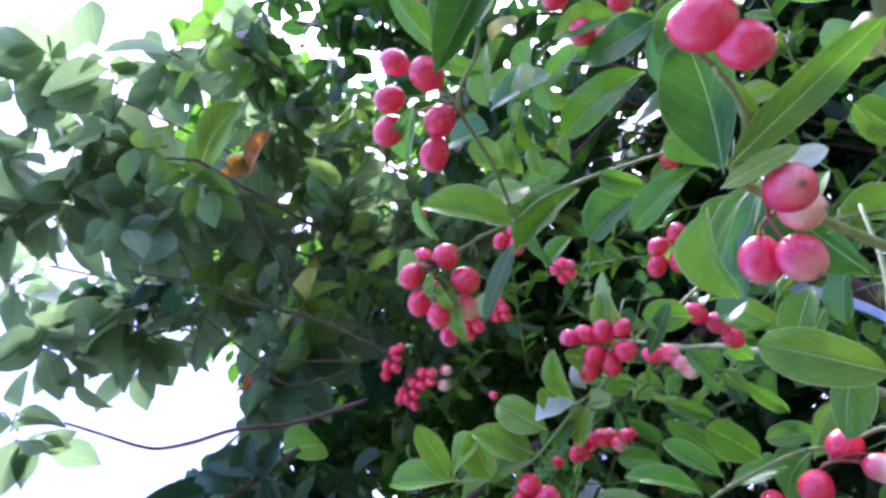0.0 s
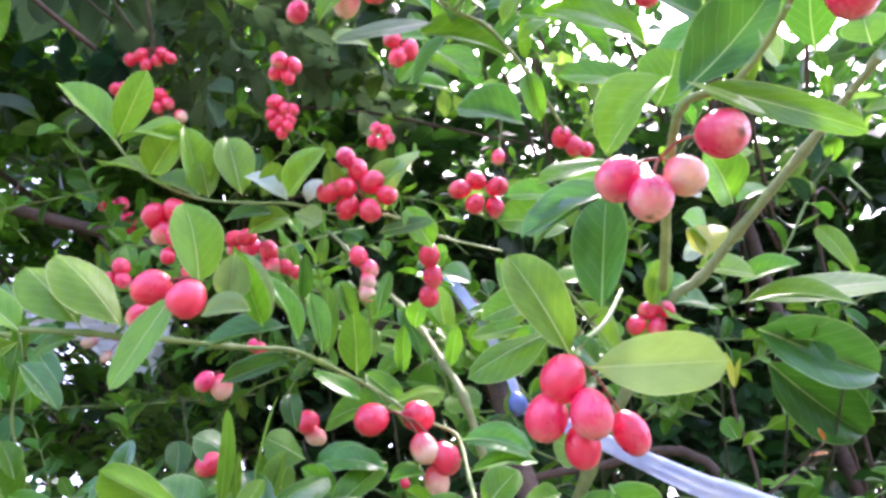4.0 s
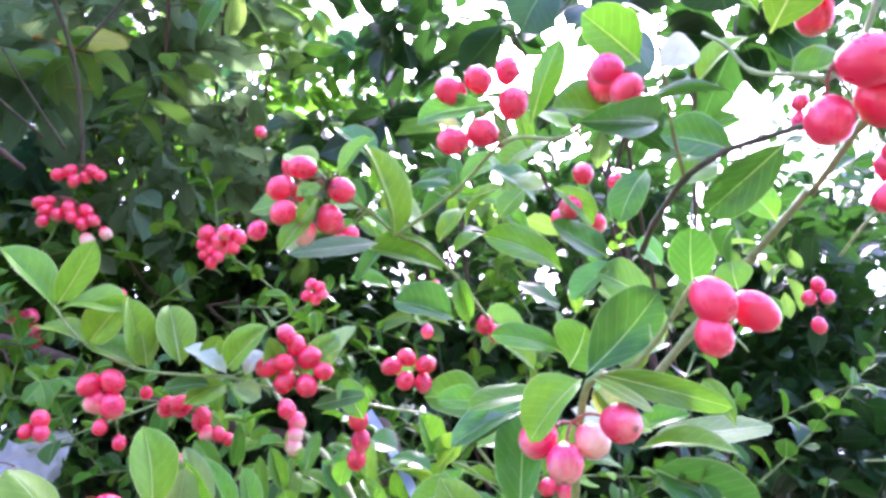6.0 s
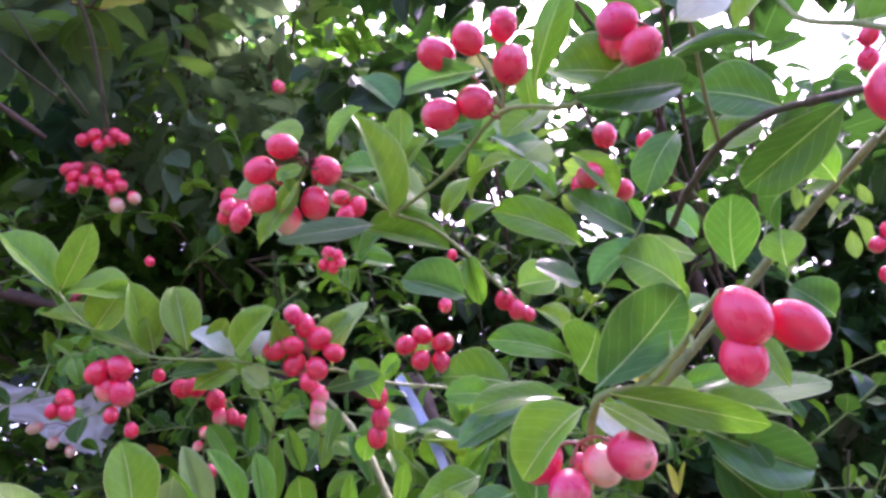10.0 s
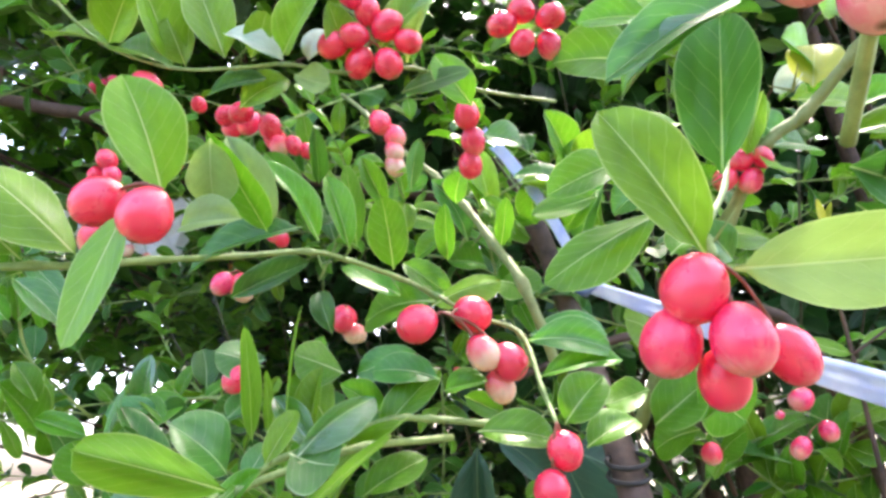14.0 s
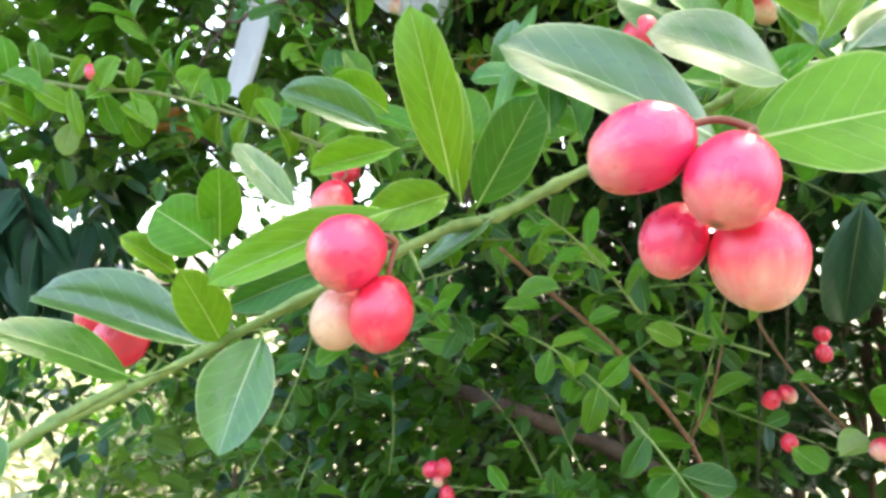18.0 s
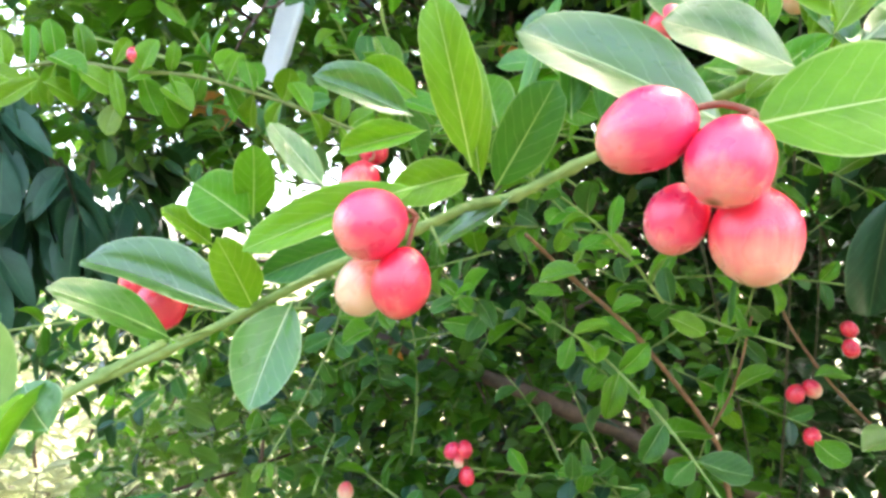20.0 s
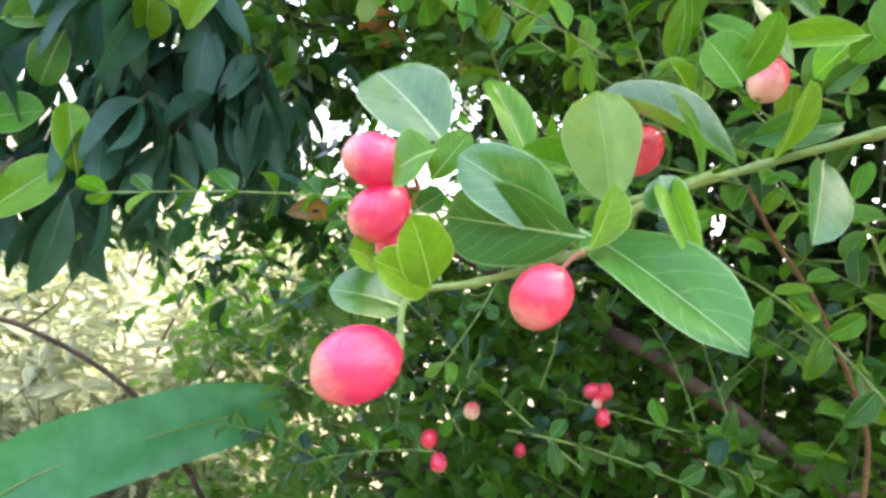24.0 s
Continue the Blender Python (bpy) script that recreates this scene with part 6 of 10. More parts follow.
leaf(twig_row, (-0.874, 0.768, 1.735), (-0.893, 0.736, 1.700), (0.75, -0.64, 0.15), 0.0214, "y", 0)
leaf(twig_row, (-0.871, 0.77, 1.734), (-0.858, 0.808, 1.725), (0.89, -0.23, 0.39), 0.0308, "y", 1)
leaf(twig_row, (-1.112, 0.592, 1.669), (-1.144, 0.589, 1.639), (0.3, -0.92, -0.26), 0.0353, "g", 9)
leaf(twig_row, (-1.103, 0.599, 1.672), (-1.119, 0.605, 1.730), (0.88, -0.39, 0.28), 0.0261, "y", 5)
leaf(twig_row, (-1.068, 0.627, 1.683), (-1.077, 0.632, 1.724), (0.91, -0.34, 0.25), 0.0228, "g", 5)
leaf(twig_row, (-1.032, 0.641, 1.693), (-1.064, 0.617, 1.708), (0.63, -0.51, 0.59), 0.0392, "p", 6)
leaf(twig_row, (-1.02, 0.666, 1.707), (-1.007, 0.673, 1.744), (0.69, -0.72, -0.1), 0.0223, "b", 0)
leaf(twig_row, (-1.01, 0.674, 1.706), (-0.998, 0.708, 1.709), (0.74, -0.32, 0.59), 0.0283, "y", 9)
leaf(twig_row, (-0.992, 0.689, 1.728), (-1.039, 0.687, 1.699), (0.13, -0.98, -0.16), 0.0293, "b", 6)
leaf(twig_row, (-1.118, 0.572, 1.66), (-1.125, 0.587, 1.615), (0.98, 0.17, -0.09), 0.0319, "g", 2)
leaf(twig_row, (-0.974, 0.704, 1.744), (-0.977, 0.686, 1.764), (0.98, -0.21, -0.02), 0.0218, "y", 0)
leaf(twig_row, (-0.917, 0.734, 1.741), (-0.893, 0.762, 1.734), (0.77, -0.58, 0.27), 0.0258, "y", 1)
leaf(twig_row, (-0.917, 0.749, 1.739), (-0.933, 0.742, 1.772), (0.78, -0.57, 0.26), 0.0230, "y", 0)
leaf(twig_row, (-0.848, 0.788, 1.751), (-0.822, 0.823, 1.738), (0.77, -0.4, 0.5), 0.0322, "y", 1)
leaf(twig_row, (-0.838, 0.812, 1.752), (-0.855, 0.804, 1.721), (0.67, -0.73, -0.15), 0.0189, "g", 1)
leaf(twig_row, (-0.817, 0.829, 1.748), (-0.809, 0.855, 1.773), (0.61, -0.63, 0.49), 0.0260, "y", 9)
leaf(twig_row, (-0.778, 0.844, 1.743), (-0.737, 0.851, 1.718), (0.48, -0.63, 0.61), 0.0268, "y", 2)
leaf(twig_row, (-0.776, 0.845, 1.731), (-0.783, 0.873, 1.707), (0.97, 0.04, -0.23), 0.0265, "g", 5)
leaf(twig_row, (-0.88, 0.78, 1.765), (-0.837, 0.794, 1.749), (0.46, -0.58, 0.67), 0.0328, "g", 2)
leaf(twig_row, (-0.833, 0.83, 1.725), (-0.832, 0.820, 1.689), (0.85, -0.5, 0.18), 0.0230, "p", 1)
side_twig = branch(shrub, [(-0.95, 0.863, 1.826), (-0.879, 0.92, 1.811), (-0.817, 0.969, 1.797), (-0.764, 1.009, 1.776), (-0.715, 1.048, 1.75), (-0.658, 1.092, 1.735), (-0.622, 1.151, 1.724)], 0.002, 0.0014, "green", "", seed=65, spines=3)
leaf(side_twig, (-0.807, 0.976, 1.792), (-0.79, 0.954, 1.737), (0.45, -0.77, 0.44), 0.0251, "g", 0)
leaf(side_twig, (-0.788, 0.99, 1.784), (-0.822, 1.005, 1.838), (0.61, -0.57, 0.54), 0.0279, "g", 1)
leaf(side_twig, (-0.77, 1.005, 1.778), (-0.748, 0.971, 1.725), (0.64, -0.5, 0.58), 0.0219, "b", 1)
leaf(side_twig, (-0.758, 1.014, 1.775), (-0.762, 1.035, 1.829), (0.45, -0.82, 0.36), 0.0261, "g", 3)
leaf(side_twig, (-0.724, 1.04, 1.756), (-0.742, 1.049, 1.813), (0.6, -0.74, 0.31), 0.0228, "g", 6)
leaf(side_twig, (-0.715, 1.048, 1.75), (-0.752, 1.027, 1.732), (0.23, -0.84, 0.49), 0.0347, "g", 5)
leaf(side_twig, (-0.697, 1.062, 1.746), (-0.653, 1.049, 1.768), (-0.29, -0.96, 0.04), 0.0289, "y", 1)
leaf(side_twig, (-0.685, 1.071, 1.742), (-0.707, 1.097, 1.71), (-0.16, -0.81, -0.56), 0.0222, "y", 3)
leaf(side_twig, (-0.746, 1.024, 1.768), (-0.705, 1.031, 1.778), (0.14, -0.98, 0.17), 0.0260, "b", 0)
leaf(side_twig, (-0.843, 0.948, 1.804), (-0.86, 0.951, 1.763), (0.39, -0.89, -0.24), 0.0315, "g", 4)
leaf(side_twig, (-0.837, 0.952, 1.802), (-0.83, 0.997, 1.839), (0.75, -0.49, 0.45), 0.0298, "y", 0)
leaf(side_twig, (-0.661, 1.09, 1.737), (-0.683, 1.077, 1.764), (0.64, -0.76, 0.15), 0.0211, "g", 1)
leaf(shrub, (-0.075, 0.478, 1.939), (-0.059, 0.474, 1.948), (-0.28, -0.96, 0.02), 0.0139, "y", 1)
leaf(shrub, (-0.059, 0.476, 1.937), (-0.073, 0.484, 1.922), (-0.32, -0.92, -0.21), 0.0127, "y", 0)
leaf(shrub, (-0.063, 0.481, 1.93), (-0.07, 0.473, 1.944), (0.58, -0.79, -0.22), 0.0076, "g", 9)
branch(shrub, [(-0.055, 0.485, 1.952), (-0.053, 0.473, 1.952), (-0.051, 0.465, 1.952)], 0.001, 0.0007, "dark", "dry dark berry stalk", seed=548, name="dry_stalk", knots=False)
branch(shrub, [(-0.055, 0.485, 1.952), (-0.051, 0.474, 1.95), (-0.048, 0.466, 1.949)], 0.001, 0.0007, "dark", "dry dark berry stalk", seed=558, name="dry_stalk", knots=False)
branch(shrub, [(-0.055, 0.485, 1.952), (-0.054, 0.475, 1.948), (-0.054, 0.469, 1.945)], 0.001, 0.0007, "dark", "dry dark berry stalk", seed=540, name="dry_stalk", knots=False)
branch(shrub, [(-0.055, 0.485, 1.952), (-0.051, 0.477, 1.946), (-0.048, 0.472, 1.941)], 0.001, 0.0007, "dark", "dry dark berry stalk", seed=560, name="dry_stalk", knots=False)
branch(shrub, [(-0.055, 0.485, 1.952), (-0.055, 0.475, 1.949), (-0.056, 0.467, 1.947)], 0.001, 0.0007, "dark", "dry dark berry stalk", seed=535, name="dry_stalk", knots=False)
cluster((-0.6808, 1.2435, 2.0334), [(-0.6957, 1.2345, 2.0036, 0.0091, 1.20, 0.05), (-0.6745, 1.2554, 1.9928, 0.0083, 1.20, 0.10), (-0.7254, 1.2209, 2.0263, 0.0103, 1.30, 0.00)], "small dried pale fruits below the bag")
corner_shoot = branch(shrub, [(0.124, 1.192, 1.578), (0.17, 1.186, 1.621), (0.226, 1.189, 1.643), (0.276, 1.205, 1.62), (0.339, 1.21, 1.641), (0.41, 1.211, 1.675)], 0.0016, 0.00096, "green", "", seed=63, spines=2)
leaf(corner_shoot, (0.233, 1.164, 1.634), (0.233, 1.191, 1.58), (-0.44, -0.8, -0.41), 0.0301, "g", 6)
leaf(corner_shoot, (0.379, 1.172, 1.669), (0.297, 1.125, 1.666), (0.32, -0.62, 0.71), 0.0430, "y", 1)
leaf(corner_shoot, (0.297, 1.227, 1.63), (0.264, 1.203, 1.591), (-0.28, -0.69, 0.66), 0.0193, "g", 4)
leaf(corner_shoot, (0.198, 1.192, 1.629), (0.256, 1.191, 1.663), (-0.32, -0.78, 0.54), 0.0330, "g", 9)
leaf(corner_shoot, (0.265, 1.17, 1.623), (0.292, 1.18, 1.596), (0.49, -0.86, 0.17), 0.0271, "y", 4)
leaf(corner_shoot, (0.429, 1.239, 1.677), (0.386, 1.247, 1.636), (-0.47, -0.81, 0.35), 0.0287, "y", 0)
leaf(corner_shoot, (0.354, 1.178, 1.661), (0.302, 1.156, 1.672), (0.43, -0.78, 0.46), 0.0345, "g", 5)
leaf(corner_shoot, (0.307, 1.201, 1.634), (0.309, 1.16, 1.687), (-0.79, -0.5, -0.36), 0.0320, "y", 6)
leaf(corner_shoot, (0.151, 1.156, 1.619), (0.171, 1.122, 1.651), (-0.92, -0.33, 0.21), 0.0402, "g", 3)
leaf(corner_shoot, (0.329, 1.227, 1.643), (0.38, 1.284, 1.608), (0.72, -0.24, 0.65), 0.0356, "g", 1)
leaf(corner_shoot, (0.285, 1.234, 1.628), (0.255, 1.253, 1.591), (-0.76, -0.57, 0.32), 0.0355, "g", 2)
leaf(corner_shoot, (0.175, 1.165, 1.628), (0.242, 1.214, 1.61), (0.51, -0.41, 0.76), 0.0583, "b", 2)
leaf(corner_shoot, (0.382, 1.241, 1.658), (0.313, 1.189, 1.661), (0.34, -0.39, 0.86), 0.0440, "g", 6)
leaf(corner_shoot, (0.324, 1.168, 1.651), (0.352, 1.158, 1.631), (0.05, -0.84, 0.53), 0.0324, "g", 1)
leaf(corner_shoot, (0.345, 1.177, 1.653), (0.386, 1.212, 1.623), (0.74, -0.58, 0.32), 0.0428, "y", 9)
leaf(corner_shoot, (0.29, 1.19, 1.614), (0.301, 1.159, 1.663), (-0.76, -0.61, -0.22), 0.0282, "g", 4)
leaf(corner_shoot, (0.292, 1.227, 1.62), (0.287, 1.182, 1.68), (-0.71, -0.53, -0.46), 0.0379, "b", 1)
leaf(corner_shoot, (0.369, 1.195, 1.644), (0.304, 1.182, 1.671), (0.31, -0.89, 0.32), 0.0417, "b", 0)
leaf(corner_shoot, (0.273, 1.178, 1.617), (0.262, 1.216, 1.584), (-0.98, -0.2, 0.09), 0.0267, "y", 9)
leaf(corner_shoot, (0.367, 1.173, 1.657), (0.364, 1.193, 1.694), (-0.19, -0.86, 0.47), 0.0206, "g", 0)
leaf(corner_shoot, (0.276, 1.218, 1.621), (0.253, 1.216, 1.663), (-0.07, -0.99, -0.09), 0.0231, "b", 3)
leaf(corner_shoot, (0.224, 1.218, 1.635), (0.177, 1.184, 1.63), (0.19, -0.39, 0.9), 0.0391, "y", 3)
leaf(corner_shoot, (0.39, 1.17, 1.68), (0.413, 1.188, 1.651), (0.32, -0.9, -0.3), 0.0225, "g", 2)
leaf(corner_shoot, (0.413, 1.212, 1.684), (0.385, 1.221, 1.72), (-0.2, -0.98, 0.07), 0.0317, "b", 3)
leaf(corner_shoot, (0.301, 1.185, 1.625), (0.331, 1.164, 1.607), (-0.31, -0.83, 0.47), 0.0278, "g", 5)
leaf(corner_shoot, (0.211, 1.211, 1.623), (0.144, 1.165, 1.616), (0.29, -0.53, 0.8), 0.0358, "g", 6)
leaf(corner_shoot, (0.211, 1.203, 1.626), (0.188, 1.162, 1.683), (0.18, -0.83, -0.52), 0.0276, "y", 9)
leaf(corner_shoot, (0.387, 1.236, 1.656), (0.35, 1.218, 1.689), (0.51, -0.85, 0.1), 0.0276, "g", 1)
leaf(corner_shoot, (0.403, 1.226, 1.672), (0.385, 1.216, 1.628), (-0.47, -0.8, 0.38), 0.0223, "g", 5)
leaf(corner_shoot, (0.223, 1.183, 1.644), (0.276, 1.206, 1.666), (-0.01, -0.69, 0.72), 0.0310, "g", 9)
corner_shoot_two = branch(shrub, [(0.188, 1.235, 1.558), (0.246, 1.238, 1.581), (0.308, 1.248, 1.583), (0.371, 1.256, 1.592)], 0.0014, 0.00084, "green", "", seed=28, spines=2)
leaf(corner_shoot_two, (0.333, 1.247, 1.596), (0.367, 1.239, 1.62), (-0.53, -0.67, 0.52), 0.0268, "d", 0)
leaf(corner_shoot_two, (0.367, 1.294, 1.577), (0.409, 1.275, 1.578), (-0.37, -0.78, 0.51), 0.0319, "g", 6)
leaf(corner_shoot_two, (0.319, 1.265, 1.573), (0.281, 1.269, 1.533), (-0.63, -0.56, 0.54), 0.0382, "g", 1)
leaf(corner_shoot_two, (0.209, 1.233, 1.573), (0.252, 1.239, 1.588), (-0.19, -0.61, 0.77), 0.0248, "y", 5)
leaf(corner_shoot_two, (0.2, 1.242, 1.563), (0.158, 1.21, 1.551), (0.08, -0.46, 0.88), 0.0237, "g", 0)
leaf(corner_shoot_two, (0.232, 1.201, 1.589), (0.308, 1.24, 1.579), (0.32, -0.43, 0.84), 0.0470, "d", 1)
leaf(corner_shoot_two, (0.315, 1.229, 1.58), (0.322, 1.26, 1.541), (-0.39, -0.68, -0.62), 0.0245, "g", 2)
leaf(corner_shoot_two, (0.233, 1.272, 1.574), (0.271, 1.29, 1.615), (-0.32, -0.72, 0.61), 0.0229, "g", 6)
leaf(corner_shoot_two, (0.28, 1.223, 1.586), (0.27, 1.205, 1.63), (-0.1, -0.91, -0.39), 0.0237, "d", 3)
leaf(corner_shoot_two, (0.33, 1.252, 1.58), (0.309, 1.264, 1.56), (-0.71, -0.59, 0.38), 0.0283, "y", 0)
leaf(corner_shoot_two, (0.304, 1.274, 1.595), (0.279, 1.279, 1.549), (-0.45, -0.88, 0.16), 0.0276, "g", 1)
leaf(corner_shoot_two, (0.381, 1.295, 1.583), (0.44, 1.322, 1.573), (0.36, -0.52, 0.78), 0.0489, "d", 1)
leaf(corner_shoot_two, (0.356, 1.273, 1.594), (0.348, 1.291, 1.549), (-0.81, -0.57, -0.1), 0.0266, "d", 1)
leaf(corner_shoot_two, (0.246, 1.21, 1.593), (0.192, 1.213, 1.58), (-0.16, -0.88, 0.45), 0.0212, "y", 0)
leaf(corner_shoot_two, (0.267, 1.227, 1.573), (0.22, 1.225, 1.577), (0.09, -0.69, 0.72), 0.0237, "d", 3)
leaf(corner_shoot_two, (0.196, 1.213, 1.552), (0.146, 1.217, 1.524), (-0.38, -0.71, 0.59), 0.0403, "y", 9)
leaf(corner_shoot_two, (0.23, 1.214, 1.589), (0.186, 1.18, 1.55), (-0.01, -0.74, 0.67), 0.0263, "y", 3)
leaf(corner_shoot_two, (0.348, 1.288, 1.574), (0.311, 1.251, 1.628), (0.56, -0.81, -0.18), 0.0317, "g", 4)
edge_shoot = branch(shrub, [(-0.497, 0.883, 1.676), (-0.483, 0.856, 1.727), (-0.489, 0.828, 1.778), (-0.475, 0.801, 1.829), (-0.481, 0.778, 1.869)], 0.0016, 0.00096, "green", "", seed=10, spines=2)
leaf(edge_shoot, (-0.473, 0.837, 1.72), (-0.486, 0.821, 1.755), (0.87, -0.48, 0.09), 0.0234, "g", 0)
leaf(edge_shoot, (-0.495, 0.832, 1.831), (-0.499, 0.87, 1.794), (0.98, -0.08, -0.19), 0.0268, "g", 9)
leaf(edge_shoot, (-0.474, 0.837, 1.705), (-0.423, 0.837, 1.689), (0.16, -0.84, 0.52), 0.0222, "g", 0)
leaf(edge_shoot, (-0.475, 0.784, 1.864), (-0.514, 0.786, 1.921), (0.48, -0.79, 0.37), 0.0227, "b", 3)
leaf(edge_shoot, (-0.525, 0.907, 1.69), (-0.478, 0.918, 1.682), (0.28, -0.7, 0.66), 0.0266, "y", 4)
leaf(edge_shoot, (-0.503, 0.875, 1.751), (-0.505, 0.876, 1.692), (0.72, -0.69, -0.04), 0.0235, "y", 1)
leaf(edge_shoot, (-0.489, 0.82, 1.854), (-0.471, 0.827, 1.878), (0.37, -0.93, 0.02), 0.0206, "b", 0)
leaf(edge_shoot, (-0.518, 0.848, 1.812), (-0.514, 0.815, 1.85), (0.91, -0.26, -0.33), 0.0277, "g", 0)
leaf(edge_shoot, (-0.464, 0.783, 1.821), (-0.411, 0.791, 1.781), (0.53, -0.62, 0.57), 0.0264, "b", 1)
leaf(edge_shoot, (-0.491, 0.812, 1.836), (-0.487, 0.82, 1.792), (0.79, -0.61, -0.04), 0.0147, "g", 0)
leaf(edge_shoot, (-0.486, 0.819, 1.851), (-0.437, 0.808, 1.813), (0.24, -0.81, 0.53), 0.0240, "b", 1)
leaf(edge_shoot, (-0.474, 0.797, 1.785), (-0.513, 0.799, 1.823), (0.48, -0.71, 0.52), 0.0278, "g", 3)
leaf(edge_shoot, (-0.491, 0.782, 1.881), (-0.45, 0.793, 1.889), (0.2, -0.93, 0.31), 0.0238, "g", 4)
leaf(edge_shoot, (-0.474, 0.788, 1.837), (-0.478, 0.794, 1.815), (0.58, -0.75, -0.31), 0.0153, "b", 3)
leaf(edge_shoot, (-0.494, 0.867, 1.695), (-0.486, 0.812, 1.736), (0.99, 0.1, -0.07), 0.0423, "g", 2)
leaf(edge_shoot, (-0.475, 0.849, 1.707), (-0.502, 0.884, 1.679), (-0.83, -0.55, 0.1), 0.0288, "g", 6)
leaf(edge_shoot, (-0.482, 0.816, 1.788), (-0.442, 0.792, 1.808), (-0.59, -0.77, 0.26), 0.0225, "g", 5)
leaf(edge_shoot, (-0.487, 0.806, 1.827), (-0.474, 0.78, 1.87), (0.68, -0.52, -0.51), 0.0175, "g", 0)
leaf(edge_shoot, (-0.479, 0.861, 1.701), (-0.48, 0.903, 1.667), (0.99, -0.1, -0.14), 0.0324, "b", 0)
leaf(edge_shoot, (-0.489, 0.791, 1.856), (-0.505, 0.776, 1.843), (0.48, -0.83, 0.3), 0.0173, "g", 1)
low_leaves = branch(shrub, [(-0.369, 0.827, 1.666), (-0.336, 0.811, 1.698), (-0.288, 0.809, 1.706), (-0.242, 0.822, 1.687), (-0.19, 0.833, 1.672)], 0.0016, 0.00096, "green", "", seed=84, spines=2)
leaf(low_leaves, (-0.186, 0.797, 1.677), (-0.156, 0.807, 1.645), (0.58, -0.76, 0.3), 0.0200, "g", 4)
leaf(low_leaves, (-0.346, 0.806, 1.67), (-0.37, 0.808, 1.643), (-0.02, -1, -0.07), 0.0173, "d", 0)
leaf(low_leaves, (-0.197, 0.815, 1.674), (-0.155, 0.856, 1.642), (0.77, -0.56, 0.3), 0.0288, "d", 4)
leaf(low_leaves, (-0.313, 0.811, 1.702), (-0.319, 0.856, 1.664), (0.95, -0.12, -0.3), 0.0246, "g", 1)
leaf(low_leaves, (-0.333, 0.828, 1.693), (-0.3, 0.829, 1.671), (0.4, -0.72, 0.57), 0.0271, "g", 5)
leaf(low_leaves, (-0.306, 0.781, 1.686), (-0.34, 0.789, 1.716), (0.39, -0.68, 0.62), 0.0143, "g", 9)
leaf(low_leaves, (-0.354, 0.833, 1.703), (-0.385, 0.845, 1.668), (-0.24, -0.97, -0.09), 0.0328, "g", 3)
leaf(low_leaves, (-0.353, 0.816, 1.695), (-0.326, 0.81, 1.707), (-0.35, -0.84, 0.41), 0.0232, "d", 0)
leaf(low_leaves, (-0.228, 0.789, 1.69), (-0.181, 0.792, 1.683), (0.15, -0.78, 0.61), 0.0288, "g", 0)
leaf(low_leaves, (-0.33, 0.78, 1.696), (-0.357, 0.791, 1.66), (0, -0.95, -0.31), 0.0246, "g", 9)
leaf(low_leaves, (-0.198, 0.844, 1.665), (-0.235, 0.833, 1.684), (0.46, -0.79, 0.4), 0.0210, "g", 5)
leaf(low_leaves, (-0.213, 0.796, 1.682), (-0.236, 0.832, 1.64), (-0.26, -0.8, -0.55), 0.0256, "g", 1)
leaf(low_leaves, (-0.195, 0.791, 1.677), (-0.211, 0.785, 1.636), (-0.05, -0.98, 0.17), 0.0198, "g", 1)
leaf(low_leaves, (-0.211, 0.806, 1.669), (-0.231, 0.787, 1.678), (0.71, -0.49, 0.5), 0.0174, "b", 2)
leaf(low_leaves, (-0.302, 0.8, 1.705), (-0.333, 0.778, 1.69), (0.22, -0.77, 0.6), 0.0344, "g", 0)
leaf(low_leaves, (-0.223, 0.866, 1.681), (-0.191, 0.822, 1.701), (-0.75, -0.27, 0.6), 0.0269, "d", 6)
leaf(low_leaves, (-0.249, 0.825, 1.701), (-0.284, 0.804, 1.692), (0.39, -0.82, 0.42), 0.0216, "d", 4)
leaf(low_leaves, (-0.306, 0.833, 1.716), (-0.312, 0.836, 1.753), (0.54, -0.83, 0.14), 0.0244, "d", 1)
leaf(low_leaves, (-0.317, 0.786, 1.698), (-0.348, 0.765, 1.701), (0.51, -0.67, 0.53), 0.0223, "b", 1)
leaf(low_leaves, (-0.248, 0.827, 1.681), (-0.207, 0.807, 1.699), (-0.52, -0.81, 0.27), 0.0306, "b", 1)
side_shoot = branch(shrub, [(-0.105, 0.949, 1.839), (-0.063, 0.926, 1.883), (-0.002, 0.917, 1.903), (0.056, 0.924, 1.896), (0.105, 0.948, 1.86)], 0.0015, 0.0009, "green", "", seed=75, spines=2)
leaf(side_shoot, (-0.086, 0.926, 1.847), (-0.095, 0.864, 1.888), (0.88, -0.33, -0.33), 0.0349, "b", 1)
leaf(side_shoot, (0.02, 0.904, 1.902), (0.005, 0.867, 1.944), (0.59, -0.7, -0.39), 0.0337, "g", 2)
leaf(side_shoot, (-0.062, 0.927, 1.869), (-0.066, 0.899, 1.934), (0.44, -0.83, -0.34), 0.0287, "y", 1)
leaf(side_shoot, (-0.098, 0.918, 1.854), (-0.145, 0.934, 1.837), (-0.42, -0.83, 0.36), 0.0307, "g", 2)
leaf(side_shoot, (0.055, 0.959, 1.903), (0.016, 1.009, 1.856), (-0.77, -0.63, -0.03), 0.0485, "b", 0)
leaf(side_shoot, (-0.009, 0.922, 1.916), (-0.032, 0.971, 1.867), (-0.43, -0.73, -0.53), 0.0290, "g", 6)
leaf(side_shoot, (-0.029, 0.89, 1.887), (0.019, 0.929, 1.878), (0.55, -0.55, 0.63), 0.0295, "y", 4)
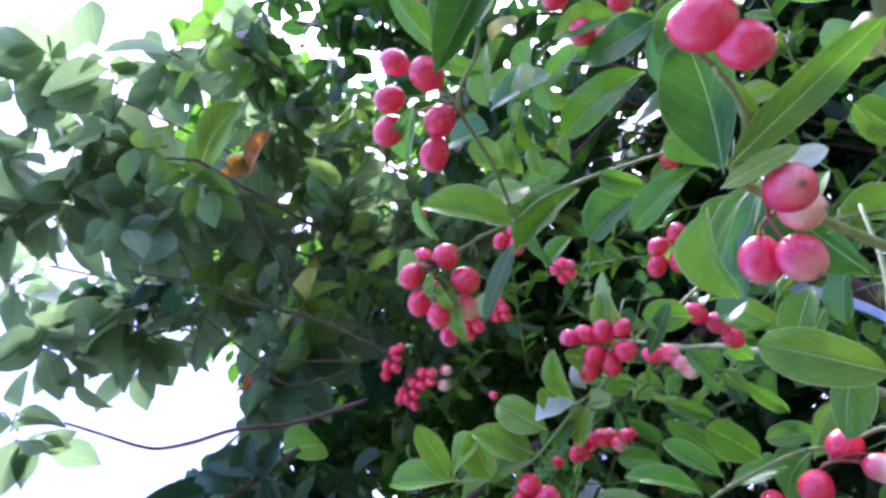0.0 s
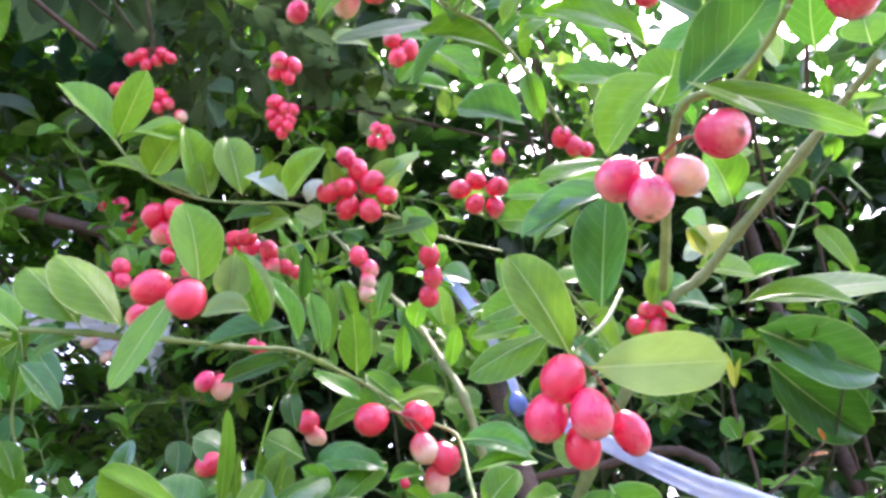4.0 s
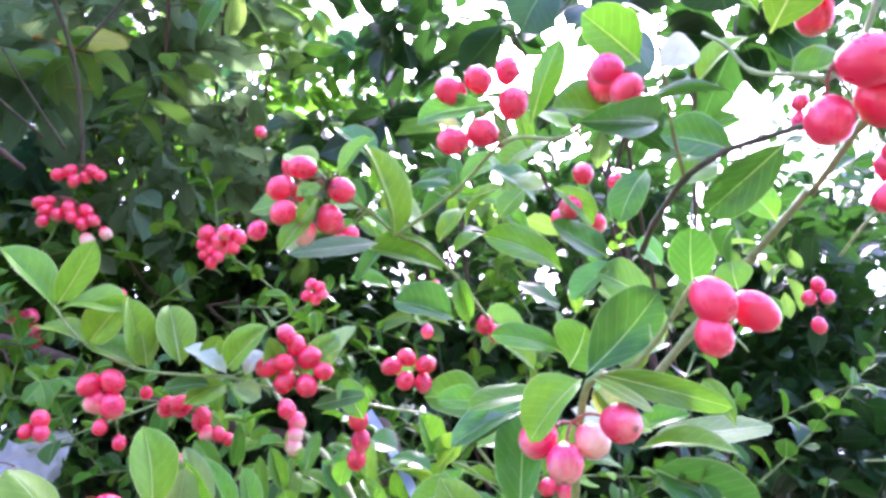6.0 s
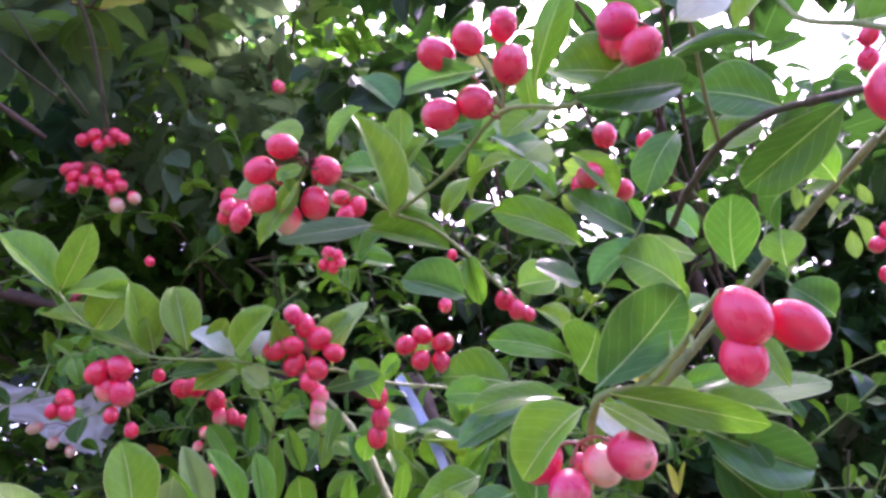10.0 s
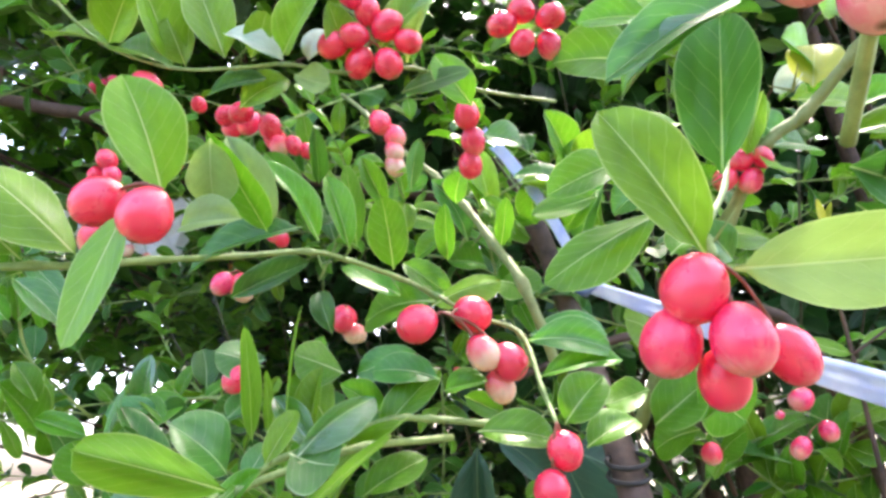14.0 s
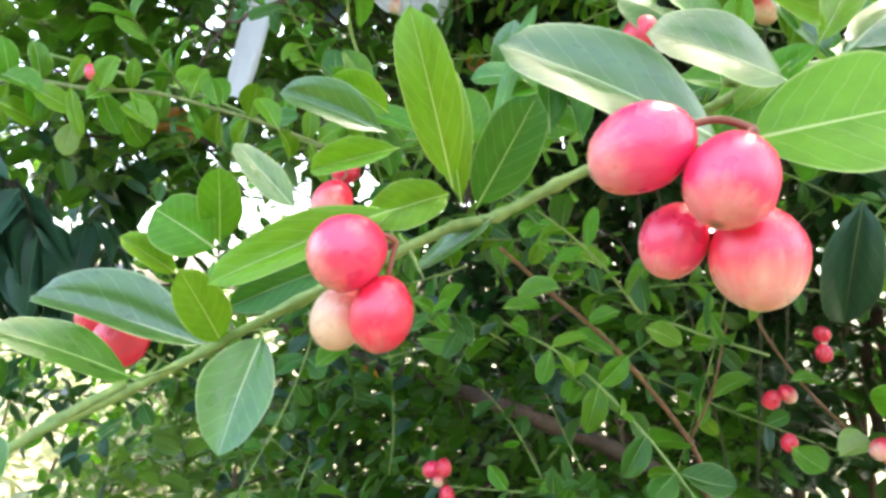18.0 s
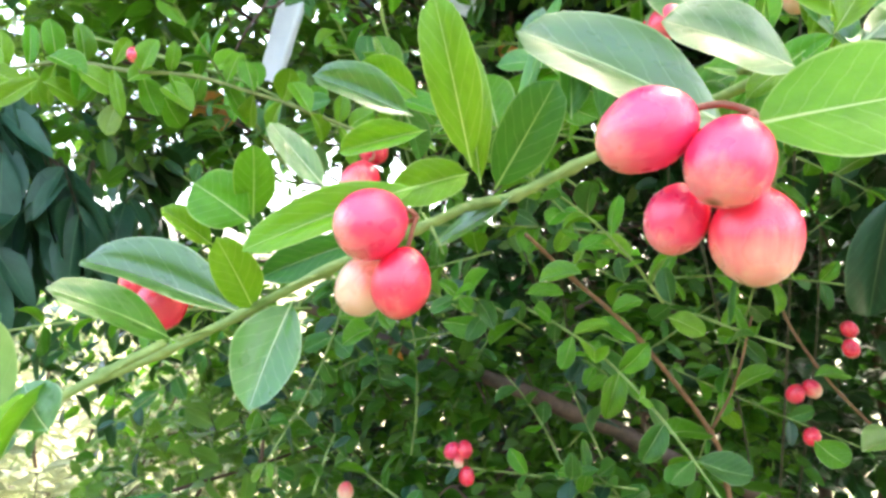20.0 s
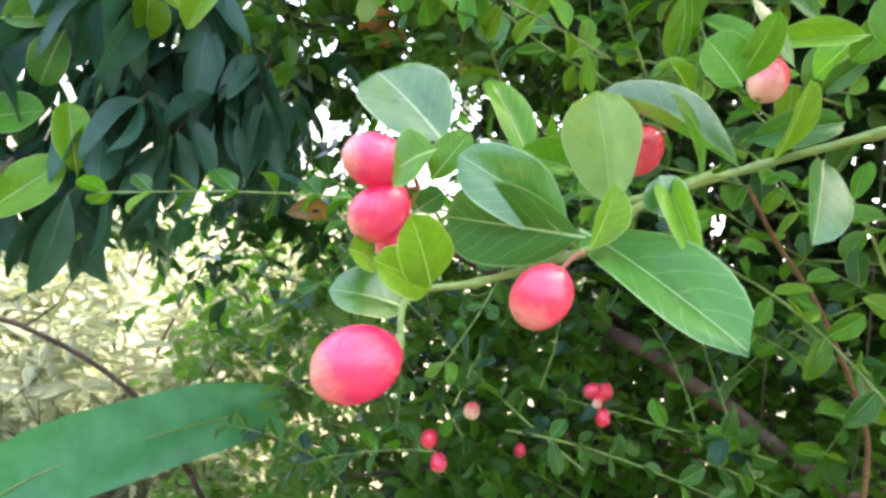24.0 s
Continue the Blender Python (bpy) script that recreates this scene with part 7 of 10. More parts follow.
leaf(side_shoot, (0.004, 0.897, 1.9), (0.044, 0.877, 1.914), (-0.52, -0.79, 0.33), 0.0228, "g", 9)
leaf(side_shoot, (-0.065, 0.891, 1.878), (-0.037, 0.881, 1.837), (0.03, -0.97, 0.25), 0.0194, "g", 4)
leaf(side_shoot, (0.046, 0.95, 1.892), (0.008, 0.959, 1.861), (-0.38, -0.9, 0.21), 0.0335, "g", 4)
leaf(side_shoot, (0.02, 0.902, 1.887), (0.052, 0.858, 1.908), (-0.83, -0.55, 0.13), 0.0251, "y", 5)
leaf(side_shoot, (-0.076, 0.941, 1.884), (-0.021, 0.972, 1.865), (0.55, -0.69, 0.47), 0.0412, "g", 3)
leaf(side_shoot, (0.091, 0.92, 1.855), (0.133, 0.937, 1.858), (0.29, -0.79, 0.53), 0.0229, "g", 0)
leaf(side_shoot, (0.057, 0.96, 1.901), (0.102, 0.987, 1.891), (0.53, -0.81, 0.25), 0.0228, "g", 2)
leaf(side_shoot, (-0.067, 0.944, 1.87), (-0.045, 0.943, 1.847), (0.32, -0.87, 0.37), 0.0229, "g", 0)
leaf(side_shoot, (-0.071, 0.928, 1.882), (-0.083, 0.874, 1.903), (0.89, -0.01, 0.46), 0.0349, "g", 0)
leaf(side_shoot, (-0.059, 0.963, 1.881), (-0.039, 1.004, 1.873), (0.72, -0.25, 0.64), 0.0308, "b", 1)
leaf(side_shoot, (0.014, 0.907, 1.886), (-0.033, 0.922, 1.918), (0.13, -0.81, 0.57), 0.0363, "b", 1)
leaf(side_shoot, (0.101, 0.934, 1.85), (0.14, 0.972, 1.847), (0.46, -0.42, 0.78), 0.0313, "b", 0)
leaf(side_shoot, (0.032, 0.919, 1.894), (0.002, 0.941, 1.883), (-0.63, -0.7, 0.34), 0.0293, "y", 0)
upper_shoot = branch(shrub, [(-0.067, 0.728, 2.118), (-0.022, 0.713, 2.148), (0.028, 0.71, 2.157), (0.075, 0.723, 2.14), (0.119, 0.72, 2.149)], 0.0015, 0.0009, "green", "", seed=76, spines=2)
leaf(upper_shoot, (0.065, 0.693, 2.124), (0.115, 0.698, 2.119), (0.12, -0.98, 0.17), 0.0335, "g", 0)
leaf(upper_shoot, (-0.063, 0.742, 2.131), (-0.023, 0.73, 2.092), (-0.14, -0.98, 0.17), 0.0215, "g", 0)
leaf(upper_shoot, (-0.054, 0.717, 2.119), (0.001, 0.712, 2.076), (0.19, -0.93, 0.33), 0.0383, "g", 9)
leaf(upper_shoot, (0.095, 0.711, 2.134), (0.136, 0.734, 2.094), (0.19, -0.93, -0.32), 0.0283, "d", 4)
leaf(upper_shoot, (-0.026, 0.689, 2.127), (-0.023, 0.674, 2.173), (-0.05, -0.95, -0.3), 0.0257, "y", 5)
leaf(upper_shoot, (-0.06, 0.746, 2.15), (-0.069, 0.717, 2.179), (0.53, -0.68, -0.51), 0.0232, "d", 1)
leaf(upper_shoot, (0.083, 0.704, 2.122), (0.042, 0.704, 2.145), (-0.04, -1, -0.07), 0.0203, "g", 0)
leaf(upper_shoot, (-0.051, 0.719, 2.132), (-0.097, 0.713, 2.146), (0.21, -0.94, 0.27), 0.0398, "g", 6)
leaf(upper_shoot, (0.006, 0.693, 2.145), (0.036, 0.669, 2.13), (-0.48, -0.8, 0.36), 0.0234, "d", 3)
leaf(upper_shoot, (0.056, 0.718, 2.147), (0.052, 0.693, 2.188), (-0.04, -0.85, -0.52), 0.0212, "d", 0)
leaf(upper_shoot, (0.007, 0.717, 2.148), (0.049, 0.685, 2.159), (-0.6, -0.8, 0.01), 0.0287, "d", 4)
leaf(upper_shoot, (-0.028, 0.706, 2.158), (0.004, 0.728, 2.121), (0.4, -0.9, -0.19), 0.0212, "d", 0)
leaf(upper_shoot, (-0.066, 0.754, 2.144), (-0.092, 0.759, 2.117), (-0.18, -0.98, -0.02), 0.0287, "g", 0)
leaf(upper_shoot, (-0.04, 0.722, 2.157), (-0.03, 0.678, 2.167), (-0.54, -0.32, -0.78), 0.0236, "g", 0)
leaf(upper_shoot, (0.056, 0.729, 2.172), (0.013, 0.756, 2.153), (-0.46, -0.86, -0.22), 0.0262, "d", 0)
leaf(upper_shoot, (0.05, 0.716, 2.16), (0.05, 0.76, 2.13), (0.06, -0.57, -0.82), 0.0156, "g", 3)
leaf(upper_shoot, (0.002, 0.707, 2.163), (-0.032, 0.706, 2.12), (-0.07, -0.99, 0.09), 0.0203, "y", 4)
leaf(upper_shoot, (0.055, 0.688, 2.134), (0.091, 0.65, 2.144), (-0.74, -0.66, 0.11), 0.0434, "g", 6)
thorns(five, (0.063, 0.624, 1.76), 6, 0.016, 1370)
thorns(five, (0.055, 0.628, 1.751), 3, 0.016, 1372)
thorns(five, (0.088, 0.563, 1.773), 3, 0.016, 1350)


# ---- trunks, ribbon, bag ----
def trunk_thing():
    stake = thing("shrub_stem", "brown woody stem of the shrub, tied with blue ribbon", "stem")
    bm = bmesh.new()
    tube_into(bm, smoothed([(-0.16, 1.75, 2.30), (-0.10, 1.42, 2.14), (-0.051, 1.149, 2.023), (0.002, 1.12, 1.819), (0.025, 1.05, 1.70), (0.034, 0.93, 1.62), (0.07, 0.92, 1.48), (0.32, 1.15, 0.9), (0.55, 1.4, -0.03)], 6), 0.013, 0.015, 9, 0.07, 3)
    part("trunk", bm, STEM["bark"], stake)
    bm = bmesh.new()
    for k in range(2):
        ring = [Vector((0.034 + 0.0175 * math.cos(a), 0.925 + 0.0175 * math.sin(a), 1.622 + 0.012 * k + 0.006 * math.sin(a))) for a in (2 * math.pi * i / 16 for i in range(17))]
        tube_into(bm, ring, 0.0022, 0.0022, 6)
    part("wire_tie", bm, WIRE, stake, "black wire wound round the stem")
    return stake


def strip(bm, line, widths, face, thick=0.0012, ridges=5, seed=0):
    """A folded flat band along a line."""
    rng = random.Random(seed)
    rows = []
    for i, p in enumerate(line):
        ahead = (line[min(i + 1, len(line) - 1)] - line[max(i - 1, 0)]).normalized()
        side = ahead.cross(face).normalized()
        up = side.cross(ahead)
        w = widths[0] + (widths[1] - widths[0]) * i / (len(line) - 1)
        rows.append([p + side * w * (k / ridges - 0.5) + up * (w * 0.10 * (1 if k % 2 else -1) + rng.uniform(-1, 1) * w * 0.03) for k in range(ridges + 1)])
    top = [[bm.verts.new(v) for v in row] for row in rows]
    low = [[bm.verts.new(v - Vector(face) * thick) for v in row] for row in rows]
    for a, b in zip(range(len(top)), range(1, len(top))):
        for k in range(ridges):
            bm.faces.new((top[a][k], top[a][k + 1], top[b][k + 1], top[b][k]))
            bm.faces.new((low[a][k], low[b][k], low[b][k + 1], low[a][k + 1]))
        bm.faces.new((top[a][0], top[b][0], low[b][0], low[a][0]))
        bm.faces.new((top[a][ridges], low[a][ridges], low[b][ridges], top[b][ridges]))


def ribbon_thing():
    tie = thing("plastic_ribbon", "pale blue plastic ribbon tied between the branches", "ribbon")
    face = Vector((-0.1, -0.85, -0.35)).normalized()
    bm = bmesh.new()
    strip(bm, smoothed([(0.015, 0.844, 1.772), (0.046, 0.842, 1.756), (0.079, 0.828, 1.736), (0.12, 0.806, 1.708), (0.152, 0.787, 1.686), (0.181, 0.771, 1.67), (0.30, 0.70, 1.60), (0.42, 0.66, 1.55)], 5), (0.010, 0.024), face, seed=1)
    part("band", bm, RIBBON, tie)
    bm = bmesh.new()
    strip(bm, smoothed([(0.016, 0.848, 1.776), (0.008, 0.887, 1.816), (-0.012, 0.919, 1.876), (-0.04, 0.96, 1.941), (-0.07, 1.0, 2.0)], 5), (0.009, 0.015), face, seed=2)
    part("band", bm, RIBBON, tie)
    bm = bmesh.new()
    bmesh.ops.create_uvsphere(bm, u_segments=12, v_segments=8, radius=0.0095)
    for v in bm.verts:
        v.co = Vector((v.co.x * 1.0, v.co.y * 0.9, v.co.z * 1.15)) * (1 + 0.25 * noise.noise(v.co * 260)) + Vector((0.015, 0.842, 1.773))
    part("knot", bm, KNOT, tie, "tight darker blue knot")
    return tie


def bag_thing():
    """A crumpled clear bag that hangs in the twigs: two slack sheets between a dipped upper edge and a ragged lower one."""
    sack = thing("plastic_bag", "crumpled whitish plastic bag caught in the twigs", "plastic bag")
    upper = [Vector(p) for p in ((-0.821, 1.187, 2.108), (-0.791, 1.240, 2.107), (-0.751, 1.283, 2.106), (-0.727, 1.305, 2.093), (-0.678, 1.322, 2.119), (-0.659, 1.337, 2.134))]
    lower = [Vector(p) for p in ((-0.829, 1.184, 2.050), (-0.812, 1.227, 2.048), (-0.777, 1.266, 2.049), (-0.738, 1.302, 2.027), (-0.706, 1.328, 2.014), (-0.672, 1.364, 2.004))]
    bm = bmesh.new()
    steps, nv = 8, 22
    for back in (0.0, 0.03):
        grid = []
        for i in range(nv + 1):
            row, v = [], i / nv
            for k in range(len(upper) - 1):
                for j in range(steps + (k == len(upper) - 2)):
                    u = j / steps
                    p = upper[k].lerp(upper[k + 1], u).lerp(lower[k].lerp(lower[k + 1], u), v)
                    w = k + u
                    crease = abs(noise.noise(Vector((w * 0.9 + v, v * 2.2, back * 90)))) * 0.045 + abs(noise.noise(Vector((w * 2.6, v * 6 + w, 3 + back * 50)))) * 0.013
                    ragged = 0.012 * noise.noise(Vector((w * 2.0, 2.0, back))) * v
                    row.append(bm.verts.new(p + Vector((0, back * (1 - v) - crease, ragged))))
            grid.append(row)
        for r1, r2 in zip(grid, grid[1:]):
            for k in range(len(r1) - 1):
                bm.faces.new((r1[k], r1[k + 1], r2[k + 1], r2[k]))
    part("film", bm, BAG, sack)
    return sack


trunk_thing()
for words, line, r0, r1 in (
    ("brown bare branch low behind the twigs", [(-1.25, 1.66, 1.47), (-1.009, 1.592, 1.43), (-0.805, 1.568, 1.393), (-0.617, 1.536, 1.366), (-0.538, 1.62, 1.322), (-0.42, 1.75, 1.254), (-0.1, 2.0, 1.0), (0.0, 2.1, -0.02)], 0.011, 0.02),
    ("dim brown branch behind the leaves", [(-1.5, 1.15, 2.36), (-1.082, 1.199, 2.345), (-0.88, 1.247, 2.306), (-0.732, 1.308, 2.276), (-0.5, 1.5, 2.22), (-0.1, 2.0, 2.2), (0.4, 2.8, 1.7), (0.6, 3.2, -0.02)], 0.010, 0.02),
):
    wood = thing("bare_branch", words, "branch")
    bm = bmesh.new()
    tube_into(bm, smoothed(line, 6), r0, r1, 9, 0.08, 17)
    part("wood", bm, STEM["bark"], wood)
    for k in (1, 2, 3):
        a, b = Vector(line[k]), Vector(line[k + 1])
        start = a.lerp(b, 0.4)
        out = start + (b - a).normalized() * 0.06 + Vector((0.02 * k - 0.04, -0.03, 0.07 if k % 2 else -0.06))
        bm = bmesh.new()
        tube_into(bm, smoothed([start, start.lerp(out, 0.5) + Vector((0.008, 0, 0)), out], 4), 0.004, 0.0016, 6, 0.1, 40 + k)
        part("side_twig", bm, STEM["bark"], wood)
ribbon_thing()
bag_thing()


# ---- middle distance: leafy shoots of the shrub ----
def limb(parent, points, r0, r1, seed, label="", bark="bark"):
    bm = bmesh.new()
    tube_into(bm, smoothed(points, 6), r0, r1, 8, 0.06, seed)
    return part("limb", bm, STEM[bark], parent, label)


def leafy_shrub(seed, foot, spread, count, words, sizes=(0.22, 0.42), tones="gggyyd", leaf_size=0.05):
    """A shrub of many shoots that fill a block of space. spread: lower and upper corner."""
    bush = thing("leafy_shrub", words, "shrub", "shrubs behind the berries")
    rng = random.Random(seed)
    lo, hi = Vector(spread[0]), Vector(spread[1])
    tops = []
    for k in range(2):
        top = Vector((lo.x + (hi.x - lo.x) * (k + 0.5) / 2, (lo.y + hi.y) / 2 + rng.uniform(-0.1, 0.1), lo.z + (hi.z - lo.z) * rng.uniform(0.6, 0.9)))
        limb(bush, [foot, Vector(foot).lerp(top, 0.6) + Vector((rng.uniform(-0.1, 0.1), 0.25, -0.1)), top], 0.003, 0.0016, seed + k, "", "dark")
        tops.append(top)
    for k in range(count):
        p = Vector((rng.uniform(lo.x, hi.x), rng.uniform(lo.y, hi.y), rng.uniform(lo.z, hi.z)))
        way = Vector((rng.uniform(-1, 1), rng.uniform(-0.9, 0.3), rng.uniform(-0.5, 1.0)))
        size = rng.uniform(*sizes)
        sprig(bush, p, way, size, max(5, int(size * 30)), seed * 131 + k, leaf_size, tones, "green", rng.uniform(0, 0.3))
    return bush


def shrub_row(seed, lo, hi, pieces, count, words, **kw):
    """Several small shrubs side by side that fill one block of space."""
    for k in range(pieces):
        x0, x1 = lo[0] + (hi[0] - lo[0]) * k / pieces, lo[0] + (hi[0] - lo[0]) * (k + 1) / pieces
        leafy_shrub(seed * 10 + k, ((x0 + x1) / 2, hi[1] + 1.1, 0), ((x0, lo[1], lo[2]), (x1, hi[1], hi[2])), count, words, **kw)


# Darker tones d and k put the shade of these rows into colour.
shrub_row(11, (-0.75, 1.0, 1.48), (0.55, 1.45, 2.05), 4, 13, "dense green shrub with small oval leaves and thin twigs", tones="ggddy")
shrub_row(12, (-1.2, 1.15, 0.95), (-0.35, 1.6, 1.6), 3, 13, "small-leaved green shrub in the shade of the trees", tones="ddgdk", leaf_size=0.046)
shrub_row(13, (-0.9, 1.1, 1.95), (0.35, 1.6, 2.5), 3, 13, "upper shoots of a green shrub with yellowish tips", tones="gggddy")
shrub_row(14, (0.35, 0.95, 1.45), (0.95, 1.4, 2.2), 2, 8, "green shrub with glossy oval leaves", tones="gddk")


# ---- trees ----
def tree(words, foot, top, crowns, material, leaf_size, seed, hang=0.4, slim=0.42, thick=0.06, group="trees round the shrub"):
    """A trunk with limbs to each clump of the crown. crowns: x, y, z, reach, leaves, flatness."""
    plant = thing("tree", words, "tree", group)
    rng = random.Random(seed)
    bm = bmesh.new()
    foot, top = Vector(foot), Vector(top)
    tube_into(bm, smoothed([foot, foot.lerp(top, 0.4) + Vector((0.08, 0.05, 0)), foot.lerp(top, 0.75) + Vector((-0.06, 0, 0)), top], 6), thick, thick * 0.4, 10, 0.06, seed)
    part("trunk", bm, STEM["bark"], plant)
    for k, (x, y, z, reach, _, _) in enumerate(crowns):
        start = foot.lerp(top, rng.uniform(0.45, 0.95))
        end = Vector((x, y, z))
        if k % 3 == 0:
            limb(plant, [start, start.lerp(end, 0.5) + Vector((rng.uniform(-0.1, 0.1), 0.1, 0.12)), end], thick * 0.16, 0.004, seed + k)
        if k % 2:
            out = end + Vector((rng.uniform(-1, 1), rng.uniform(-1, 1), rng.uniform(-0.7, 0.7))) * reach * 0.8
            limb(plant, [end, end.lerp(out, 0.5) + Vector((0, 0, 0.04)), out], 0.0035, 0.0015, seed + k * 7)
    foliage(plant, "crown", material, crowns, leaf_size, seed, hang, slim)
    return plant


def clumps(seed, box, count, reach, leaves, flat=0.8):
    rng = random.Random(seed)
    (x0, y0, z0), (x1, y1, z1) = box
    return [(rng.uniform(x0, x1), rng.uniform(y0, y1), rng.uniform(z0, z1), rng.uniform(*reach), rng.randint(*leaves), flat) for _ in range(count)]


# The darkest crowns carry shade and backlight in their leaf colour.
tree("tree with broad green leaves in painted haze against the white sky", (-0.9, 4.3, 0), (-1.2, 3.6, 3.2), [(-0.51, 0.55, 3.65, 0.16, 23, 0.9), (-0.68, 0.49, 3.55, 0.14, 20, 0.9), (-0.81, 0.44, 3.36, 0.13, 23, 0.9), (-0.40, 0.82, 3.73, 0.16, 23, 0.9), (-0.48, 0.61, 3.28, 0.15, 37, 0.9), (-0.28, 0.96, 3.40, 0.16, 30, 0.9), (-1.11, 0.59, 3.60, 0.19, 37, 0.9), (-0.66, 0.72, 3.12, 0.17, 51, 0.9), (-0.80, 0.99, 3.12, 0.19, 51, 0.9), (-1.05, 0.77, 3.25, 0.16, 40, 0.9), (-0.85, 0.93, 2.78, 0.14, 44, 0.9), (-1.15, 0.52, 3.27, 0.14, 27, 0.9), (-0.44, 1.14, 3.28, 0.18, 44, 0.9), (-1.40, 0.51, 3.20, 0.11, 13, 0.9), (-0.68, 1.20, 3.10, 0.18, 44, 0.9), (-0.65, 0.57, 3.33, 0.13, 27, 0.9)], FOLIAGE_HAZY, 0.14, 41, 0.45, 0.56, 0.05)
tree("tree under a dark branch, leaves greyed by painted haze", (-1.1, 4.3, 0), (-1.3, 3.7, 2.4), [(-1.33, 0.64, 2.47, 0.14, 26, 0.9), (-1.26, 0.75, 2.42, 0.14, 30, 0.9), (-1.24, 0.91, 2.44, 0.14, 30, 0.9), (-1.19, 1.06, 2.48, 0.14, 30, 0.9), (-1.23, 0.67, 2.32, 0.14, 30, 0.9), (-1.22, 0.84, 2.31, 0.14, 30, 0.9), (-1.15, 1.06, 2.32, 0.14, 34, 0.9), (-1.25, 0.99, 2.65, 0.14, 26, 0.9), (-1.17, 1.15, 2.62, 0.14, 26, 0.9)], FOLIAGE_HAZY, 0.1, 142, 0.4, 0.54, 0.03)
tree("dark bush with pointed leaves beside the bag", (-1.3, 4.2, 0), (-1.4, 3.6, 2.0), [(-1.27, 0.99, 2.20, 0.15, 60, 0.9), (-1.23, 1.10, 2.14, 0.15, 60, 0.9), (-1.21, 0.96, 2.07, 0.15, 60, 0.9), (-1.22, 1.22, 2.11, 0.15, 60, 0.9), (-1.36, 1.15, 2.34, 0.15, 60, 0.9), (-1.32, 1.00, 2.34, 0.15, 60, 0.9)], FOLIAGE, 0.08, 143, 0.4, 0.54, 0.03)
tree("dark leafy tree, leaves tinted by painted blue haze", (-0.7, 4.3, 0), (-1.0, 3.7, 3.2), [(-1.40, 1.04, 2.92, 0.19, 40, 0.9), (-1.44, 0.90, 2.92, 0.13, 20, 0.9), (-1.33, 1.30, 2.94, 0.20, 44, 0.9), (-1.11, 1.41, 3.33, 0.23, 40, 0.9), (-0.57, 1.40, 3.33, 0.21, 40, 0.9), (-0.26, 1.43, 3.64, 0.22, 30, 0.9), (-1.05, 1.33, 2.95, 0.20, 40, 0.9), (-0.07, 1.59, 3.56, 0.20, 30, 0.9)], FOLIAGE_BLUE_CAST, 0.11, 42, 0.5, 0.56, 0.05)
tree("shady tree, dark leaves tinted by painted blue haze", (-0.8, 4.2, 0), (-1.1, 3.7, 2.8), [(-2.08, 0.95, 3.04, 0.30, 77, 0.9), (-1.90, 0.96, 2.62, 0.22, 89, 0.9), (-2.56, 1.33, 2.43, 0.24, 76, 0.9), (-1.56, 1.08, 2.90, 0.30, 67, 0.9), (-1.77, 1.27, 2.68, 0.31, 70, 0.9), (-2.00, 1.31, 2.45, 0.21, 66, 0.9), (-1.38, 1.32, 2.68, 0.24, 84, 0.9), (-1.43, 1.28, 2.44, 0.25, 94, 0.9), (-1.80, 1.54, 2.31, 0.23, 72, 0.9), (-1.22, 0.80, 3.48, 0.17, 30, 0.9), (-0.97, 0.92, 3.25, 0.16, 34, 0.9), (-1.43, 0.98, 2.88, 0.14, 30, 0.9), (-0.94, 1.12, 3.44, 0.20, 50, 0.9), (-1.21, 1.28, 3.27, 0.21, 50, 0.9)], FOLIAGE_BLUE_CAST, 0.1, 67, 0.35, 0.56, 0.05)
tree("dense tree with oval leaves greyed by painted haze", (-1.1, 2.6, 0), (-0.9, 2.2, 2.9), [(-0.90, 1.00, 3.53, 0.24, 70, 0.9), (-0.69, 1.06, 3.44, 0.24, 70, 0.9), (-0.68, 0.96, 2.94, 0.18, 70, 0.9), (-0.64, 1.20, 3.09, 0.22, 80, 0.9), (-0.91, 1.44, 3.05, 0.22, 80, 0.9), (-0.55, 1.22, 2.74, 0.18, 80, 0.9), (-0.42, 1.26, 2.94, 0.18, 60, 0.9), (-0.34, 1.21, 2.60, 0.15, 60, 0.9), (-0.76, 1.38, 2.69, 0.17, 70, 0.9), (-0.43, 1.00, 3.25, 0.19, 45, 0.9), (-0.36, 1.11, 3.08, 0.15, 36, 0.9), (-0.28, 1.51, 2.79, 0.18, 50, 0.9)], FOLIAGE_HAZY, 0.075, 43, 0.25, 0.56, 0.05)
tree("tree standing against the bright sky, leaves painted backlit dark", (0.5, 2.8, 0), (0.4, 2.3, 3.2), [(-0.25, 1.00, 3.51, 0.15, 22, 0.9), (-0.21, 1.05, 3.09, 0.14, 30, 0.9), (-0.15, 1.18, 2.77, 0.14, 38, 0.9), (-0.13, 0.97, 3.29, 0.16, 30, 0.9), (-0.13, 1.28, 3.16, 0.17, 26, 0.9), (-0.01, 1.00, 3.10, 0.14, 22, 0.9), (0.01, 1.07, 2.97, 0.12, 22, 0.9), (0.05, 1.28, 2.84, 0.15, 34, 0.9), (0.09, 1.10, 2.92, 0.15, 24, 0.9)], FOLIAGE_SHADED, 0.085, 44, 0.3, 0.6, 0.05)
